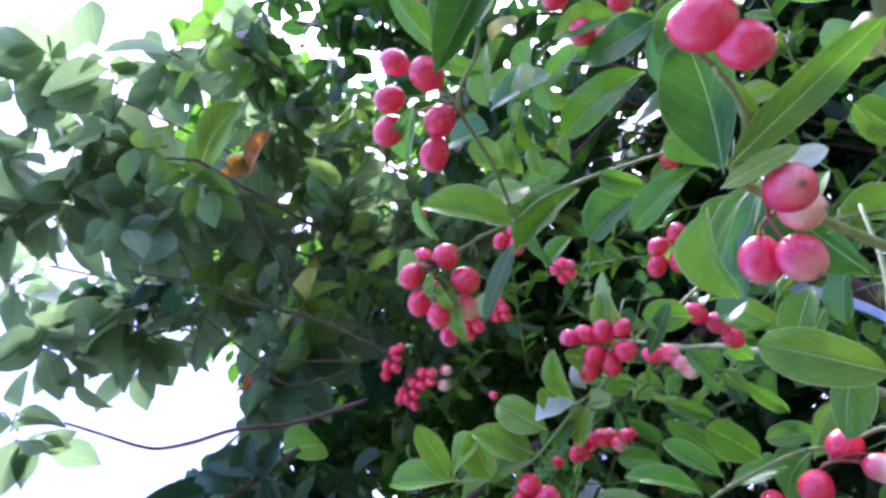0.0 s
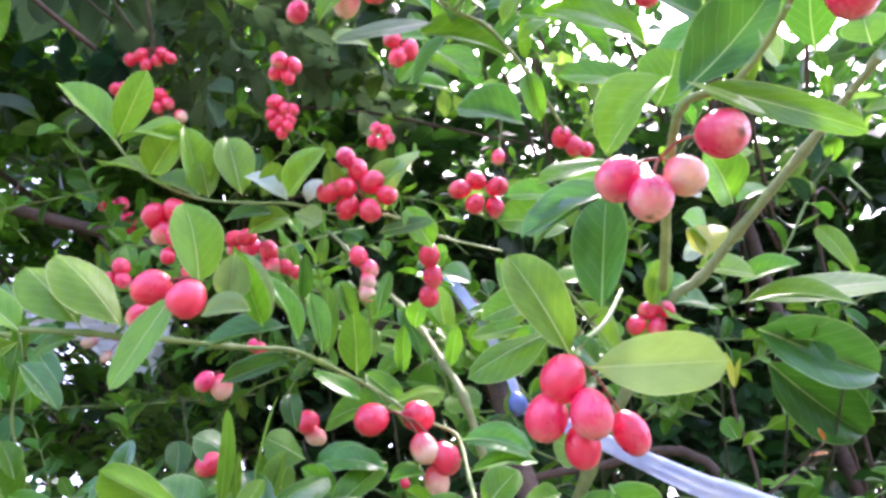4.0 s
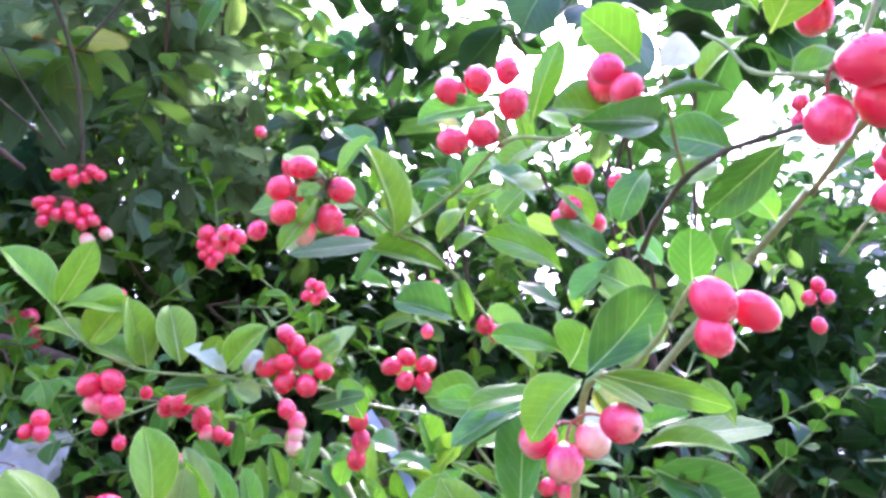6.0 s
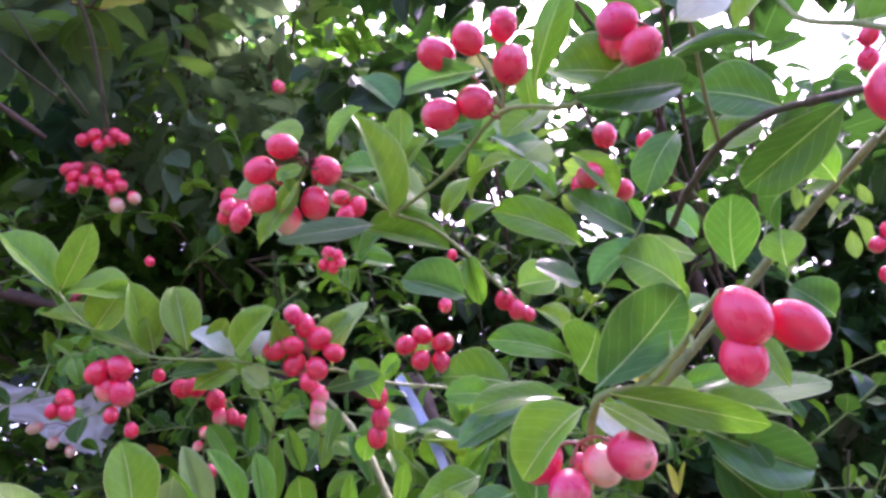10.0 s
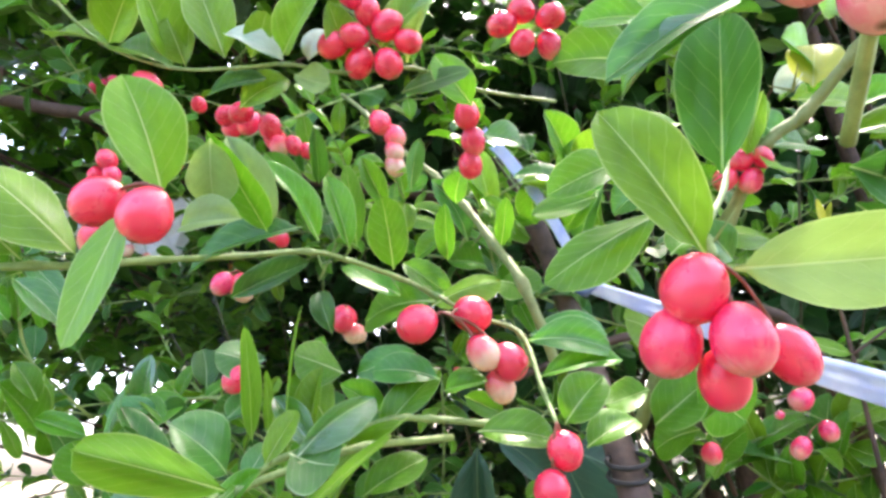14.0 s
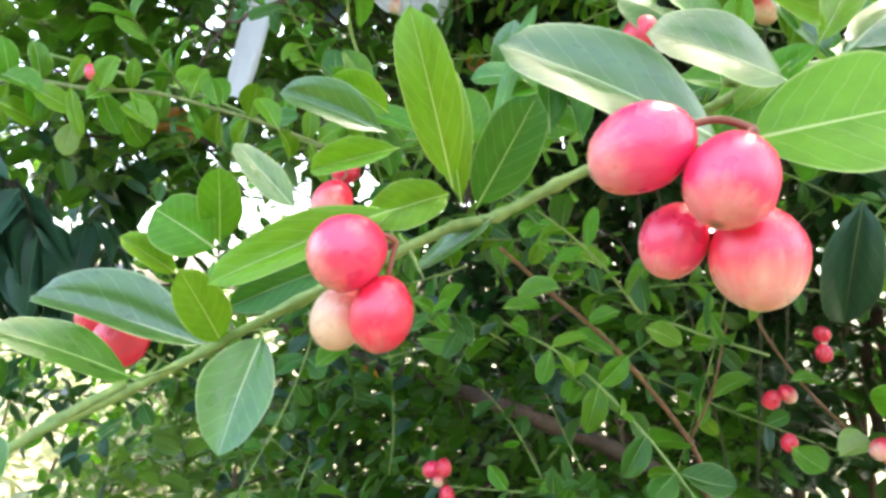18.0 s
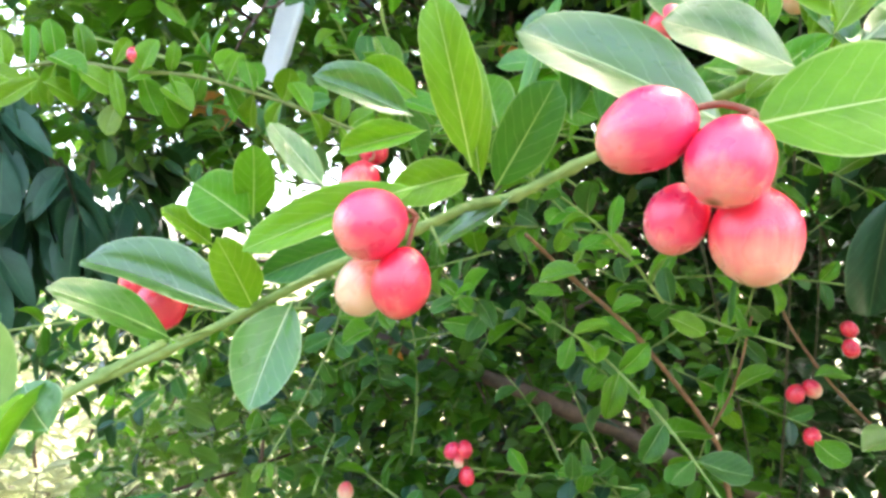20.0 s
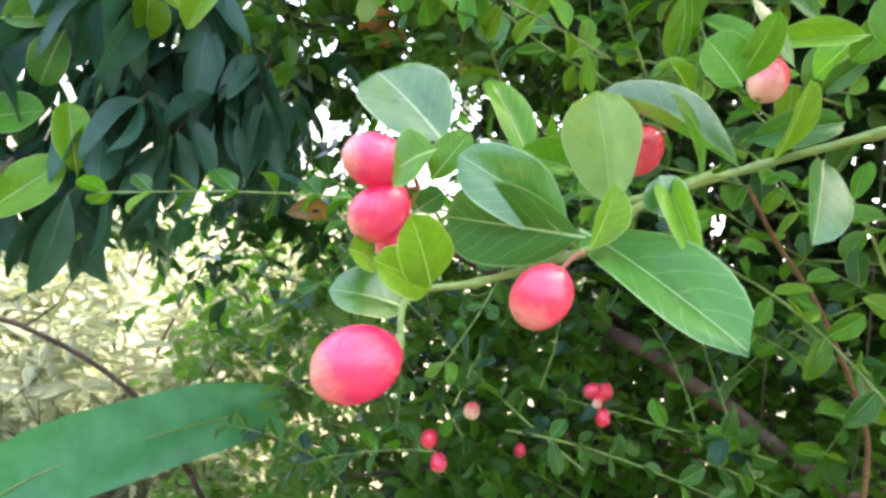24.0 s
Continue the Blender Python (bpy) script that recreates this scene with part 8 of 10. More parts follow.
tree("tree standing against the bright sky, leaves painted backlit dark", (0.85, 2.9, 0), (0.75, 2.4, 3.2), [(0.09, 0.86, 3.26, 0.14, 19, 0.9), (0.12, 0.82, 2.99, 0.11, 17, 0.9), (0.16, 1.19, 3.38, 0.15, 15, 0.9), (0.24, 1.18, 2.82, 0.12, 19, 0.9), (0.31, 1.14, 3.07, 0.13, 17, 0.9), (0.38, 0.91, 2.81, 0.09, 13, 0.9), (0.40, 1.05, 2.73, 0.12, 26, 0.9), (0.65, 1.31, 2.91, 0.15, 30, 0.9)], FOLIAGE_SHADED, 0.085, 244, 0.3, 0.6, 0.05)
tree("overhanging shoots with large leaves painted backlit dark", (1.2, 2.6, 0), (0.6, 1.6, 3.0), [(0.35, 0.80, 2.70, 0.07, 4, 0.9), (0.65, 0.93, 2.83, 0.11, 7, 0.9), (0.11, 0.74, 2.75, 0.08, 4, 0.9), (0.60, 0.86, 2.91, 0.10, 4, 0.9), (0.42, 0.76, 3.03, 0.08, 2, 0.9), (0.65, 0.93, 2.71, 0.10, 8, 0.9), (0.51, 0.98, 2.76, 0.10, 6, 0.9), (0.39, 0.77, 2.79, 0.09, 4, 0.9), (-0.03, 1.07, 2.74, 0.10, 7, 0.9), (0.22, 0.93, 2.72, 0.09, 6, 0.9)], FOLIAGE_SHADED, 0.15, 45, 0.2, 0.62, 0.03)
tree("distant tree with small dark leaves", (3.2, 6.5, 0), (3.0, 6.0, 6.0), [(3.28, 3.27, 6.53, 0.56, 133, 0.9), (4.71, 3.66, 7.87, 0.69, 152, 0.9), (4.65, 2.95, 7.14, 0.59, 152, 0.9), (3.83, 3.66, 6.44, 0.64, 171, 0.9), (5.11, 3.99, 7.23, 0.73, 171, 0.9), (3.18, 3.83, 6.33, 0.48, 76, 0.9), (5.45, 3.49, 7.20, 0.75, 171, 0.9), (4.69, 3.67, 5.82, 0.65, 171, 0.9), (4.94, 4.57, 6.61, 0.67, 152, 0.9), (2.70, 3.17, 6.76, 0.31, 30, 0.9)], FOLIAGE_SHADED, 0.19, 46, 0.3, 0.5, 0.12)
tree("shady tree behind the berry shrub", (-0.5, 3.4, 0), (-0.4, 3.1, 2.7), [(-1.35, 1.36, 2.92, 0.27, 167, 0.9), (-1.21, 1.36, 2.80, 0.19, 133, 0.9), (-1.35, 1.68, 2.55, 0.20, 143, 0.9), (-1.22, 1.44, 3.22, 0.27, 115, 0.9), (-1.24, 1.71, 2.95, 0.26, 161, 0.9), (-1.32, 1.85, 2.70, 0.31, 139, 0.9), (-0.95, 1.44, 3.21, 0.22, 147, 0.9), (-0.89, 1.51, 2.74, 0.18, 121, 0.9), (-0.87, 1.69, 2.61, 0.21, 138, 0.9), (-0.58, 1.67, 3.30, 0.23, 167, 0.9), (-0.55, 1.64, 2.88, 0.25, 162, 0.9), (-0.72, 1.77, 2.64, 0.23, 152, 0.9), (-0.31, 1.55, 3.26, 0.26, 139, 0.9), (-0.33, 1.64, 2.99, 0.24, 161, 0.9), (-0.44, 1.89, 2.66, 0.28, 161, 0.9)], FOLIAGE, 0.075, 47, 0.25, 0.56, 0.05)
tree("tree with gaps of sky, shade painted into its leaves", (0.9, 3.4, 0), (0.7, 3.1, 2.8), [(-0.27, 1.71, 3.09, 0.29, 57, 0.9), (-0.28, 1.81, 2.90, 0.24, 49, 0.9), (0.04, 1.68, 3.07, 0.21, 66, 0.9), (0.01, 1.59, 2.57, 0.26, 62, 0.9), (0.43, 1.89, 3.09, 0.24, 56, 0.9), (0.22, 1.69, 2.63, 0.21, 50, 0.9), (0.56, 1.96, 3.16, 0.28, 65, 0.9), (0.52, 1.78, 2.73, 0.26, 53, 0.9), (0.69, 1.58, 2.90, 0.23, 70, 0.9), (0.78, 1.96, 2.97, 0.23, 54, 0.9), (1.02, 1.62, 2.89, 0.20, 54, 0.9), (1.15, 2.14, 2.89, 0.33, 69, 0.9), (1.55, 1.99, 3.13, 0.35, 50, 0.9), (1.30, 1.91, 2.85, 0.27, 56, 0.9)], FOLIAGE_SHADED, 0.1, 48, 0.25, 0.56, 0.05)
tree("green tree behind the stems, dark with painted shade", (0.6, 3.3, 0), (0.5, 3.0, 2.0), [(-0.25, 1.68, 2.44, 0.23, 147, 0.9), (-0.35, 2.00, 2.19, 0.25, 144, 0.9), (-0.46, 2.19, 1.99, 0.26, 162, 0.9), (0.08, 1.93, 2.64, 0.28, 146, 0.9), (0.04, 2.36, 2.23, 0.36, 132, 0.9), (0.00, 1.84, 1.87, 0.24, 148, 0.9), (0.61, 2.12, 2.66, 0.32, 125, 0.9), (0.48, 2.09, 2.25, 0.24, 120, 0.9), (0.45, 1.94, 1.94, 0.22, 125, 0.9), (0.97, 2.11, 2.43, 0.29, 173, 0.9), (0.88, 2.20, 2.32, 0.29, 136, 0.9), (0.66, 2.01, 1.87, 0.26, 172, 0.9), (1.35, 2.03, 2.66, 0.25, 148, 0.9), (1.53, 2.46, 2.23, 0.36, 136, 0.9), (1.18, 2.43, 1.91, 0.27, 139, 0.9)], FOLIAGE_SHADED, 0.085, 49, 0.3, 0.56, 0.05)
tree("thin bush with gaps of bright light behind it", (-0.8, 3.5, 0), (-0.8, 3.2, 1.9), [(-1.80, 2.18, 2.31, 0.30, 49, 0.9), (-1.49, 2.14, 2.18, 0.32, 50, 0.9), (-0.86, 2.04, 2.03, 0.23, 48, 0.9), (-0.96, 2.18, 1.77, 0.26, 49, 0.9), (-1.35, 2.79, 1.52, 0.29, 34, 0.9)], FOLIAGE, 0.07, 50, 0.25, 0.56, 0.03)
tree("green bush under the trees, dark with painted shade", (-0.1, 3.5, 0), (-0.1, 3.2, 1.8), [(-0.81, 2.05, 1.89, 0.25, 100, 0.9), (-0.80, 2.19, 1.49, 0.22, 77, 0.9), (-0.68, 2.13, 2.13, 0.31, 82, 0.9), (-0.55, 2.80, 1.81, 0.30, 85, 0.9), (-0.51, 2.47, 2.28, 0.32, 92, 0.9), (-0.45, 2.41, 1.56, 0.28, 78, 0.9), (-0.33, 2.85, 1.84, 0.33, 72, 0.9), (-0.33, 2.60, 1.62, 0.28, 103, 0.9), (-0.10, 2.17, 2.06, 0.31, 91, 0.9)], FOLIAGE_SHADED, 0.07, 51, 0.25, 0.56, 0.03)
tree("green bush under the trees, dark with painted shade", (0.25, 3.6, 0), (0.25, 3.3, 1.8), [(0.05, 2.66, 1.90, 0.37, 85, 0.9), (0.08, 2.43, 2.24, 0.25, 83, 0.9), (0.11, 3.00, 1.51, 0.35, 73, 0.9), (0.45, 2.22, 2.09, 0.21, 102, 0.9), (0.48, 2.70, 1.82, 0.33, 74, 0.9), (0.49, 3.13, 1.39, 0.29, 92, 0.9), (0.62, 2.63, 1.47, 0.32, 91, 0.9), (0.74, 2.55, 1.99, 0.31, 104, 0.9), (0.81, 3.03, 1.78, 0.28, 107, 0.9)], FOLIAGE_SHADED, 0.07, 251, 0.25, 0.56, 0.03)
tree("small-leaved green bush with red berries", (-0.6, 3.5, 0), (-0.6, 3.2, 1.2), [(-1.06, 1.77, 1.50, 0.24, 128, 0.9), (-1.00, 1.55, 1.30, 0.15, 141, 0.9), (-0.88, 1.46, 1.09, 0.18, 134, 0.9), (-0.85, 1.98, 1.41, 0.26, 104, 0.9), (-0.81, 1.42, 1.03, 0.16, 114, 0.9), (-0.80, 1.73, 0.89, 0.20, 102, 0.9), (-0.80, 1.65, 1.12, 0.17, 142, 0.9), (-0.77, 1.46, 1.35, 0.13, 123, 0.9), (-0.69, 1.98, 0.92, 0.23, 99, 0.9), (-0.66, 1.93, 1.28, 0.18, 128, 0.9)], FOLIAGE, 0.05, 52, 0.15, 0.6, 0.02)
tree("small-leaved green bush with red berries", (-0.25, 3.6, 0), (-0.25, 3.3, 1.2), [(-0.60, 1.94, 1.14, 0.21, 118, 0.9), (-0.59, 1.72, 1.46, 0.17, 127, 0.9), (-0.50, 1.99, 1.51, 0.16, 127, 0.9), (-0.48, 2.25, 1.32, 0.22, 96, 0.9), (-0.45, 1.75, 1.20, 0.19, 129, 0.9), (-0.39, 1.75, 1.12, 0.18, 120, 0.9), (-0.35, 2.21, 1.29, 0.19, 118, 0.9), (-0.35, 2.26, 1.55, 0.20, 133, 0.9), (-0.30, 2.18, 0.96, 0.22, 99, 0.9), (-0.25, 2.28, 1.21, 0.24, 142, 0.9)], FOLIAGE, 0.05, 252, 0.15, 0.6, 0.02)
tree("dark bush with oval leaves in deep shade", (-0.9, 3.5, 0), (-0.9, 3.2, 1.4), [(-1.41, 2.23, 1.13, 0.36, 110, 0.9), (-1.20, 2.35, 1.51, 0.31, 126, 0.9), (-1.18, 2.48, 1.19, 0.39, 131, 0.9), (-1.14, 1.86, 0.69, 0.23, 153, 0.9), (-1.11, 2.00, 0.92, 0.29, 121, 0.9), (-1.04, 2.38, 0.97, 0.30, 118, 0.9), (-1.03, 2.58, 0.63, 0.39, 116, 0.9), (-0.84, 2.12, 1.58, 0.28, 138, 0.9), (-0.80, 2.37, 0.75, 0.29, 117, 0.9), (-0.77, 2.33, 0.97, 0.35, 110, 0.9), (-0.77, 2.48, 1.34, 0.36, 113, 0.9), (-0.66, 2.88, 1.57, 0.37, 120, 0.9)], FOLIAGE_SHADED, 0.075, 53, 0.2, 0.55, 0.03)
tree("dark bush with oval leaves in deep shade", (-0.55, 3.6, 0), (-0.55, 3.3, 1.4), [(-0.56, 2.32, 1.04, 0.25, 114, 0.9), (-0.53, 2.30, 1.44, 0.30, 120, 0.9), (-0.46, 2.85, 1.64, 0.34, 131, 0.9), (-0.43, 2.45, 0.80, 0.23, 153, 0.9), (-0.38, 2.87, 1.42, 0.28, 131, 0.9), (-0.38, 3.05, 1.06, 0.36, 139, 0.9), (-0.28, 3.03, 0.84, 0.39, 146, 0.9), (-0.18, 2.72, 1.52, 0.24, 107, 0.9), (-0.15, 2.68, 0.84, 0.32, 139, 0.9), (-0.14, 3.29, 1.66, 0.32, 114, 0.9), (-0.13, 2.93, 1.22, 0.35, 143, 0.9)], FOLIAGE_SHADED, 0.075, 253, 0.2, 0.55, 0.03)
tree("low bush with small green leaves", (-1.2, 3.5, 0), (-1.2, 3.2, 1.0), [(-2.10, 1.90, 0.95, 0.22, 150, 0.9), (-1.88, 1.67, 0.86, 0.18, 147, 0.9), (-1.87, 1.70, 0.55, 0.21, 144, 0.9), (-1.83, 2.00, 1.03, 0.21, 106, 0.9), (-1.77, 2.04, 0.70, 0.26, 152, 0.9), (-1.56, 1.89, 0.62, 0.22, 126, 0.9), (-1.44, 1.95, 1.11, 0.19, 111, 0.9), (-1.52, 2.12, 0.79, 0.22, 141, 0.9), (-1.45, 1.99, 0.64, 0.26, 127, 0.9), (-1.38, 2.20, 1.13, 0.23, 126, 0.9), (-1.35, 2.30, 0.86, 0.25, 111, 0.9), (-1.24, 2.19, 0.73, 0.25, 110, 0.9)], FOLIAGE_LIGHT, 0.046, 54, 0.15, 0.55, 0.02)
tree("green bush behind the low twigs", (-1.8, 3.5, 0), (-1.8, 3.2, 1.4), [(-2.65, 2.05, 1.40, 0.41, 70, 0.9), (-2.28, 1.87, 1.17, 0.28, 68, 0.9), (-1.90, 1.68, 1.49, 0.28, 82, 0.9), (-2.49, 2.21, 1.12, 0.34, 75, 0.9), (-2.09, 2.28, 1.44, 0.29, 87, 0.9), (-1.72, 1.82, 1.36, 0.23, 71, 0.9), (-1.80, 2.13, 1.43, 0.26, 67, 0.9), (-1.82, 2.14, 1.30, 0.24, 80, 0.9), (-1.56, 2.28, 1.34, 0.29, 87, 0.9)], FOLIAGE, 0.07, 55, 0.3, 0.42, 0.03)
tree("green shoots above the clearing", (-1.1, 3.5, 0), (-1.0, 3.2, 2.0), [(-1.61, 1.35, 2.03, 0.19, 83, 0.9), (-1.37, 1.09, 1.86, 0.15, 66, 0.9), (-1.31, 1.31, 2.01, 0.17, 75, 0.9), (-1.25, 1.37, 1.87, 0.17, 84, 0.9), (-1.04, 1.35, 1.97, 0.14, 69, 0.9), (-1.39, 1.70, 2.02, 0.21, 72, 0.9), (-1.10, 1.63, 2.10, 0.16, 58, 0.9), (-0.97, 1.57, 1.92, 0.15, 60, 0.9), (-1.01, 2.01, 2.22, 0.23, 73, 0.9), (-0.99, 2.01, 2.03, 0.19, 60, 0.9)], FOLIAGE, 0.06, 56, 0.25, 0.52, 0.02)
tree("green bush with small gaps of sky", (-0.6, 3.5, 0), (-0.6, 3.2, 1.9), [(-1.35, 2.28, 2.60, 0.34, 91, 0.9), (-1.13, 2.25, 2.19, 0.26, 106, 0.9), (-0.99, 1.80, 1.92, 0.23, 101, 0.9), (-0.94, 1.99, 1.66, 0.21, 83, 0.9), (-0.83, 2.18, 2.46, 0.25, 95, 0.9), (-0.90, 1.99, 2.17, 0.20, 91, 0.9), (-0.94, 2.23, 1.91, 0.26, 85, 0.9), (-0.87, 2.64, 1.87, 0.26, 91, 0.9), (-0.69, 2.51, 2.47, 0.28, 74, 0.9), (-0.68, 2.58, 2.28, 0.22, 98, 0.9), (-0.64, 2.08, 1.99, 0.25, 78, 0.9), (-0.61, 2.61, 1.88, 0.23, 94, 0.9), (-0.43, 2.72, 2.50, 0.28, 73, 0.9), (-0.51, 2.56, 2.30, 0.27, 73, 0.9), (-0.45, 2.48, 2.01, 0.20, 83, 0.9), (-0.50, 2.91, 1.94, 0.26, 98, 0.9)], FOLIAGE_SHADED, 0.06, 57, 0.2, 0.56, 0.03)
tree("sparse twigs with dark leaves", (-1.7, 3.5, 0), (-1.6, 3.2, 1.9), [(-2.24, 2.04, 1.96, 0.20, 22, 0.9)], FOLIAGE_SHADED, 0.09, 58, 0.5, 0.42, 0.02)
tree("dark tree with long drooping leaves", (-3.0, 0.2, 0), (-2.6, 0.4, 2.7), [(-1.59, 0.75, 1.79, 0.13, 46, 0.9), (-1.39, 0.83, 1.76, 0.12, 46, 0.9), (-1.75, 0.82, 1.63, 0.14, 40, 0.9), (-1.54, 0.89, 1.64, 0.13, 46, 0.9), (-1.39, 0.95, 1.68, 0.11, 43, 0.9), (-1.34, 1.01, 1.75, 0.12, 38, 0.9), (-1.61, 0.79, 1.46, 0.12, 35, 0.9), (-1.54, 0.88, 1.50, 0.12, 32, 0.9), (-1.28, 0.89, 1.55, 0.10, 38, 0.9), (-1.39, 1.07, 1.60, 0.10, 27, 0.9), (-1.54, 0.73, 1.36, 0.09, 24, 0.9), (-1.36, 0.76, 1.40, 0.07, 14, 0.9), (-1.60, 1.01, 1.42, 0.10, 19, 0.9), (-1.59, 0.62, 1.62, 0.13, 54, 0.9), (-1.88, 0.71, 1.39, 0.16, 54, 0.9), (-1.32, 1.11, 1.67, 0.11, 24, 0.9), (-1.37, 1.22, 1.63, 0.11, 24, 0.9), (-1.31, 1.01, 1.70, 0.11, 24, 0.9)], FOLIAGE_BLUE_CAST, 0.13, 59, 1.3, 0.34, 0.04)
tree("green foliage under the bag", (-1.1, 3.5, 0), (-1.0, 3.2, 2.1), [(-2.07, 1.33, 2.22, 0.19, 80, 0.9), (-2.16, 1.42, 1.95, 0.23, 72, 0.9), (-1.66, 1.32, 2.08, 0.20, 76, 0.9), (-1.46, 1.24, 1.86, 0.18, 96, 0.9), (-1.90, 1.68, 2.32, 0.26, 88, 0.9), (-1.71, 1.67, 2.01, 0.24, 99, 0.9), (-1.37, 1.59, 2.22, 0.18, 94, 0.9), (-1.16, 1.40, 1.92, 0.18, 94, 0.9), (-1.38, 1.92, 2.43, 0.26, 100, 0.9), (-1.28, 1.71, 2.05, 0.17, 106, 0.9), (-1.19, 1.95, 2.41, 0.21, 92, 0.9), (-0.84, 1.56, 1.97, 0.18, 104, 0.9), (-0.74, 1.82, 2.29, 0.19, 72, 0.9), (-0.88, 2.28, 2.08, 0.29, 102, 0.9)], FOLIAGE_LIGHT, 0.06, 60, 0.25, 0.44, 0.03)
tree("dim green bush with light between the leaves", (-1.3, 3.5, 0), (-1.3, 3.2, 1.6), [(-2.57, 1.63, 2.04, 0.23, 58, 0.9), (-2.46, 1.74, 1.82, 0.28, 64, 0.9), (-2.44, 1.59, 1.30, 0.23, 81, 0.9), (-1.99, 1.63, 1.93, 0.29, 72, 0.9), (-1.83, 1.58, 1.36, 0.27, 69, 0.9), (-1.73, 1.76, 1.45, 0.25, 69, 0.9), (-1.42, 2.03, 1.23, 0.26, 86, 0.9)], FOLIAGE_SHADED, 0.075, 61, 0.4, 0.42, 0.03)
tree("green thicket behind the bushes, deep with painted shade", (-0.9, 4.0, 0), (-0.9, 3.6, 1.4), [(-1.91, 3.05, 0.45, 0.54, 137, 0.9), (-1.82, 2.78, 1.10, 0.61, 138, 0.9), (-1.56, 3.04, 1.74, 0.69, 126, 0.9), (-1.41, 2.48, 0.34, 0.49, 104, 0.9), (-1.33, 3.17, 0.76, 0.55, 98, 0.9), (-1.29, 3.00, 0.03, 0.60, 122, 0.9), (-1.15, 2.70, 1.26, 0.46, 102, 0.9), (-1.14, 3.67, 1.77, 0.67, 134, 0.9), (-0.96, 3.21, 0.80, 0.48, 116, 0.9), (-0.92, 2.87, 1.38, 0.49, 99, 0.9), (-0.78, 3.64, 0.17, 0.72, 126, 0.9), (-0.61, 3.81, 1.40, 0.50, 116, 0.9)], FOLIAGE_SHADED, 0.11, 62, 0.2, 0.62, 0.03)
tree("green thicket behind the bushes, deep with painted shade", (-0.55, 4.1, 0), (-0.55, 3.7, 1.4), [(-0.56, 4.04, 1.84, 0.65, 144, 0.9), (-0.43, 3.67, 0.99, 0.51, 126, 0.9), (-0.40, 3.85, 0.36, 0.47, 107, 0.9), (-0.30, 4.32, 1.91, 0.73, 120, 0.9), (-0.27, 4.28, 1.25, 0.70, 128, 0.9), (-0.13, 4.09, 0.91, 0.55, 130, 0.9), (0.01, 4.09, 2.04, 0.53, 139, 0.9), (0.01, 4.35, 0.37, 0.51, 100, 0.9), (0.04, 3.88, 1.33, 0.48, 118, 0.9), (0.15, 3.73, 1.00, 0.51, 98, 0.9), (0.19, 4.26, 0.48, 0.62, 98, 0.9)], FOLIAGE_SHADED, 0.11, 262, 0.2, 0.62, 0.03)
tree("dark thicket behind the berry shrub", (0.2, 4.0, 0), (0.2, 3.6, 1.8), [(-1.60, 3.62, 1.35, 0.71, 177, 0.9), (-1.55, 3.28, 1.91, 0.63, 241, 0.9), (-1.27, 3.43, 2.34, 0.58, 208, 0.9), (-1.25, 2.59, 2.95, 0.57, 228, 0.9), (-0.92, 3.24, 1.48, 0.53, 206, 0.9), (-0.84, 3.14, 2.04, 0.50, 232, 0.9), (-0.64, 3.10, 2.58, 0.50, 234, 0.9), (-0.60, 2.62, 2.72, 0.56, 234, 0.9), (-0.26, 3.02, 1.76, 0.42, 196, 0.9), (-0.19, 3.47, 1.18, 0.50, 209, 0.9), (-0.02, 3.38, 2.27, 0.49, 243, 0.9), (0.11, 3.35, 3.10, 0.54, 201, 0.9), (0.23, 3.36, 1.80, 0.63, 240, 0.9), (0.24, 3.81, 1.30, 0.71, 241, 0.9)], FOLIAGE_SHADED, 0.11, 63, 0.2, 0.62, 0.03)
tree("dark thicket behind the berry shrub", (0.55, 4.1, 0), (0.55, 3.7, 1.8), [(0.41, 2.82, 2.85, 0.42, 169, 0.9), (0.52, 3.64, 2.20, 0.66, 198, 0.9), (0.75, 3.21, 2.09, 0.58, 226, 0.9), (0.81, 3.55, 1.35, 0.52, 201, 0.9), (1.02, 3.58, 1.79, 0.46, 233, 0.9), (1.21, 3.62, 1.62, 0.60, 200, 0.9), (1.26, 4.05, 1.12, 0.53, 212, 0.9), (1.29, 3.61, 2.83, 0.61, 218, 0.9), (1.51, 3.34, 2.92, 0.63, 200, 0.9), (1.66, 3.90, 2.40, 0.71, 218, 0.9), (1.78, 3.00, 2.81, 0.47, 182, 0.9), (2.02, 3.85, 1.25, 0.56, 205, 0.9), (2.08, 3.85, 2.35, 0.62, 209, 0.9), (2.38, 4.18, 1.78, 0.68, 220, 0.9)], FOLIAGE_SHADED, 0.11, 263, 0.2, 0.62, 0.03)
tree("tall dark trees behind the shrub", (-0.2, 3.9, 0), (-0.2, 3.5, 2.6), [(-2.56, 3.16, 2.56, 0.59, 220, 0.9), (-2.44, 2.53, 3.24, 0.53, 240, 0.9), (-1.98, 2.15, 3.58, 0.54, 234, 0.9), (-1.89, 2.36, 3.50, 0.52, 213, 0.9), (-1.78, 2.86, 3.35, 0.49, 236, 0.9), (-1.63, 2.92, 2.68, 0.59, 194, 0.9), (-1.30, 2.84, 2.55, 0.42, 247, 0.9), (-1.15, 2.31, 3.28, 0.57, 196, 0.9), (-0.81, 2.43, 2.84, 0.41, 219, 0.9), (-0.66, 3.11, 2.69, 0.58, 177, 0.9), (-0.46, 3.07, 3.07, 0.65, 199, 0.9), (-0.43, 2.33, 3.56, 0.42, 218, 0.9)], FOLIAGE_SHADED, 0.11, 64, 0.25, 0.62, 0.04)
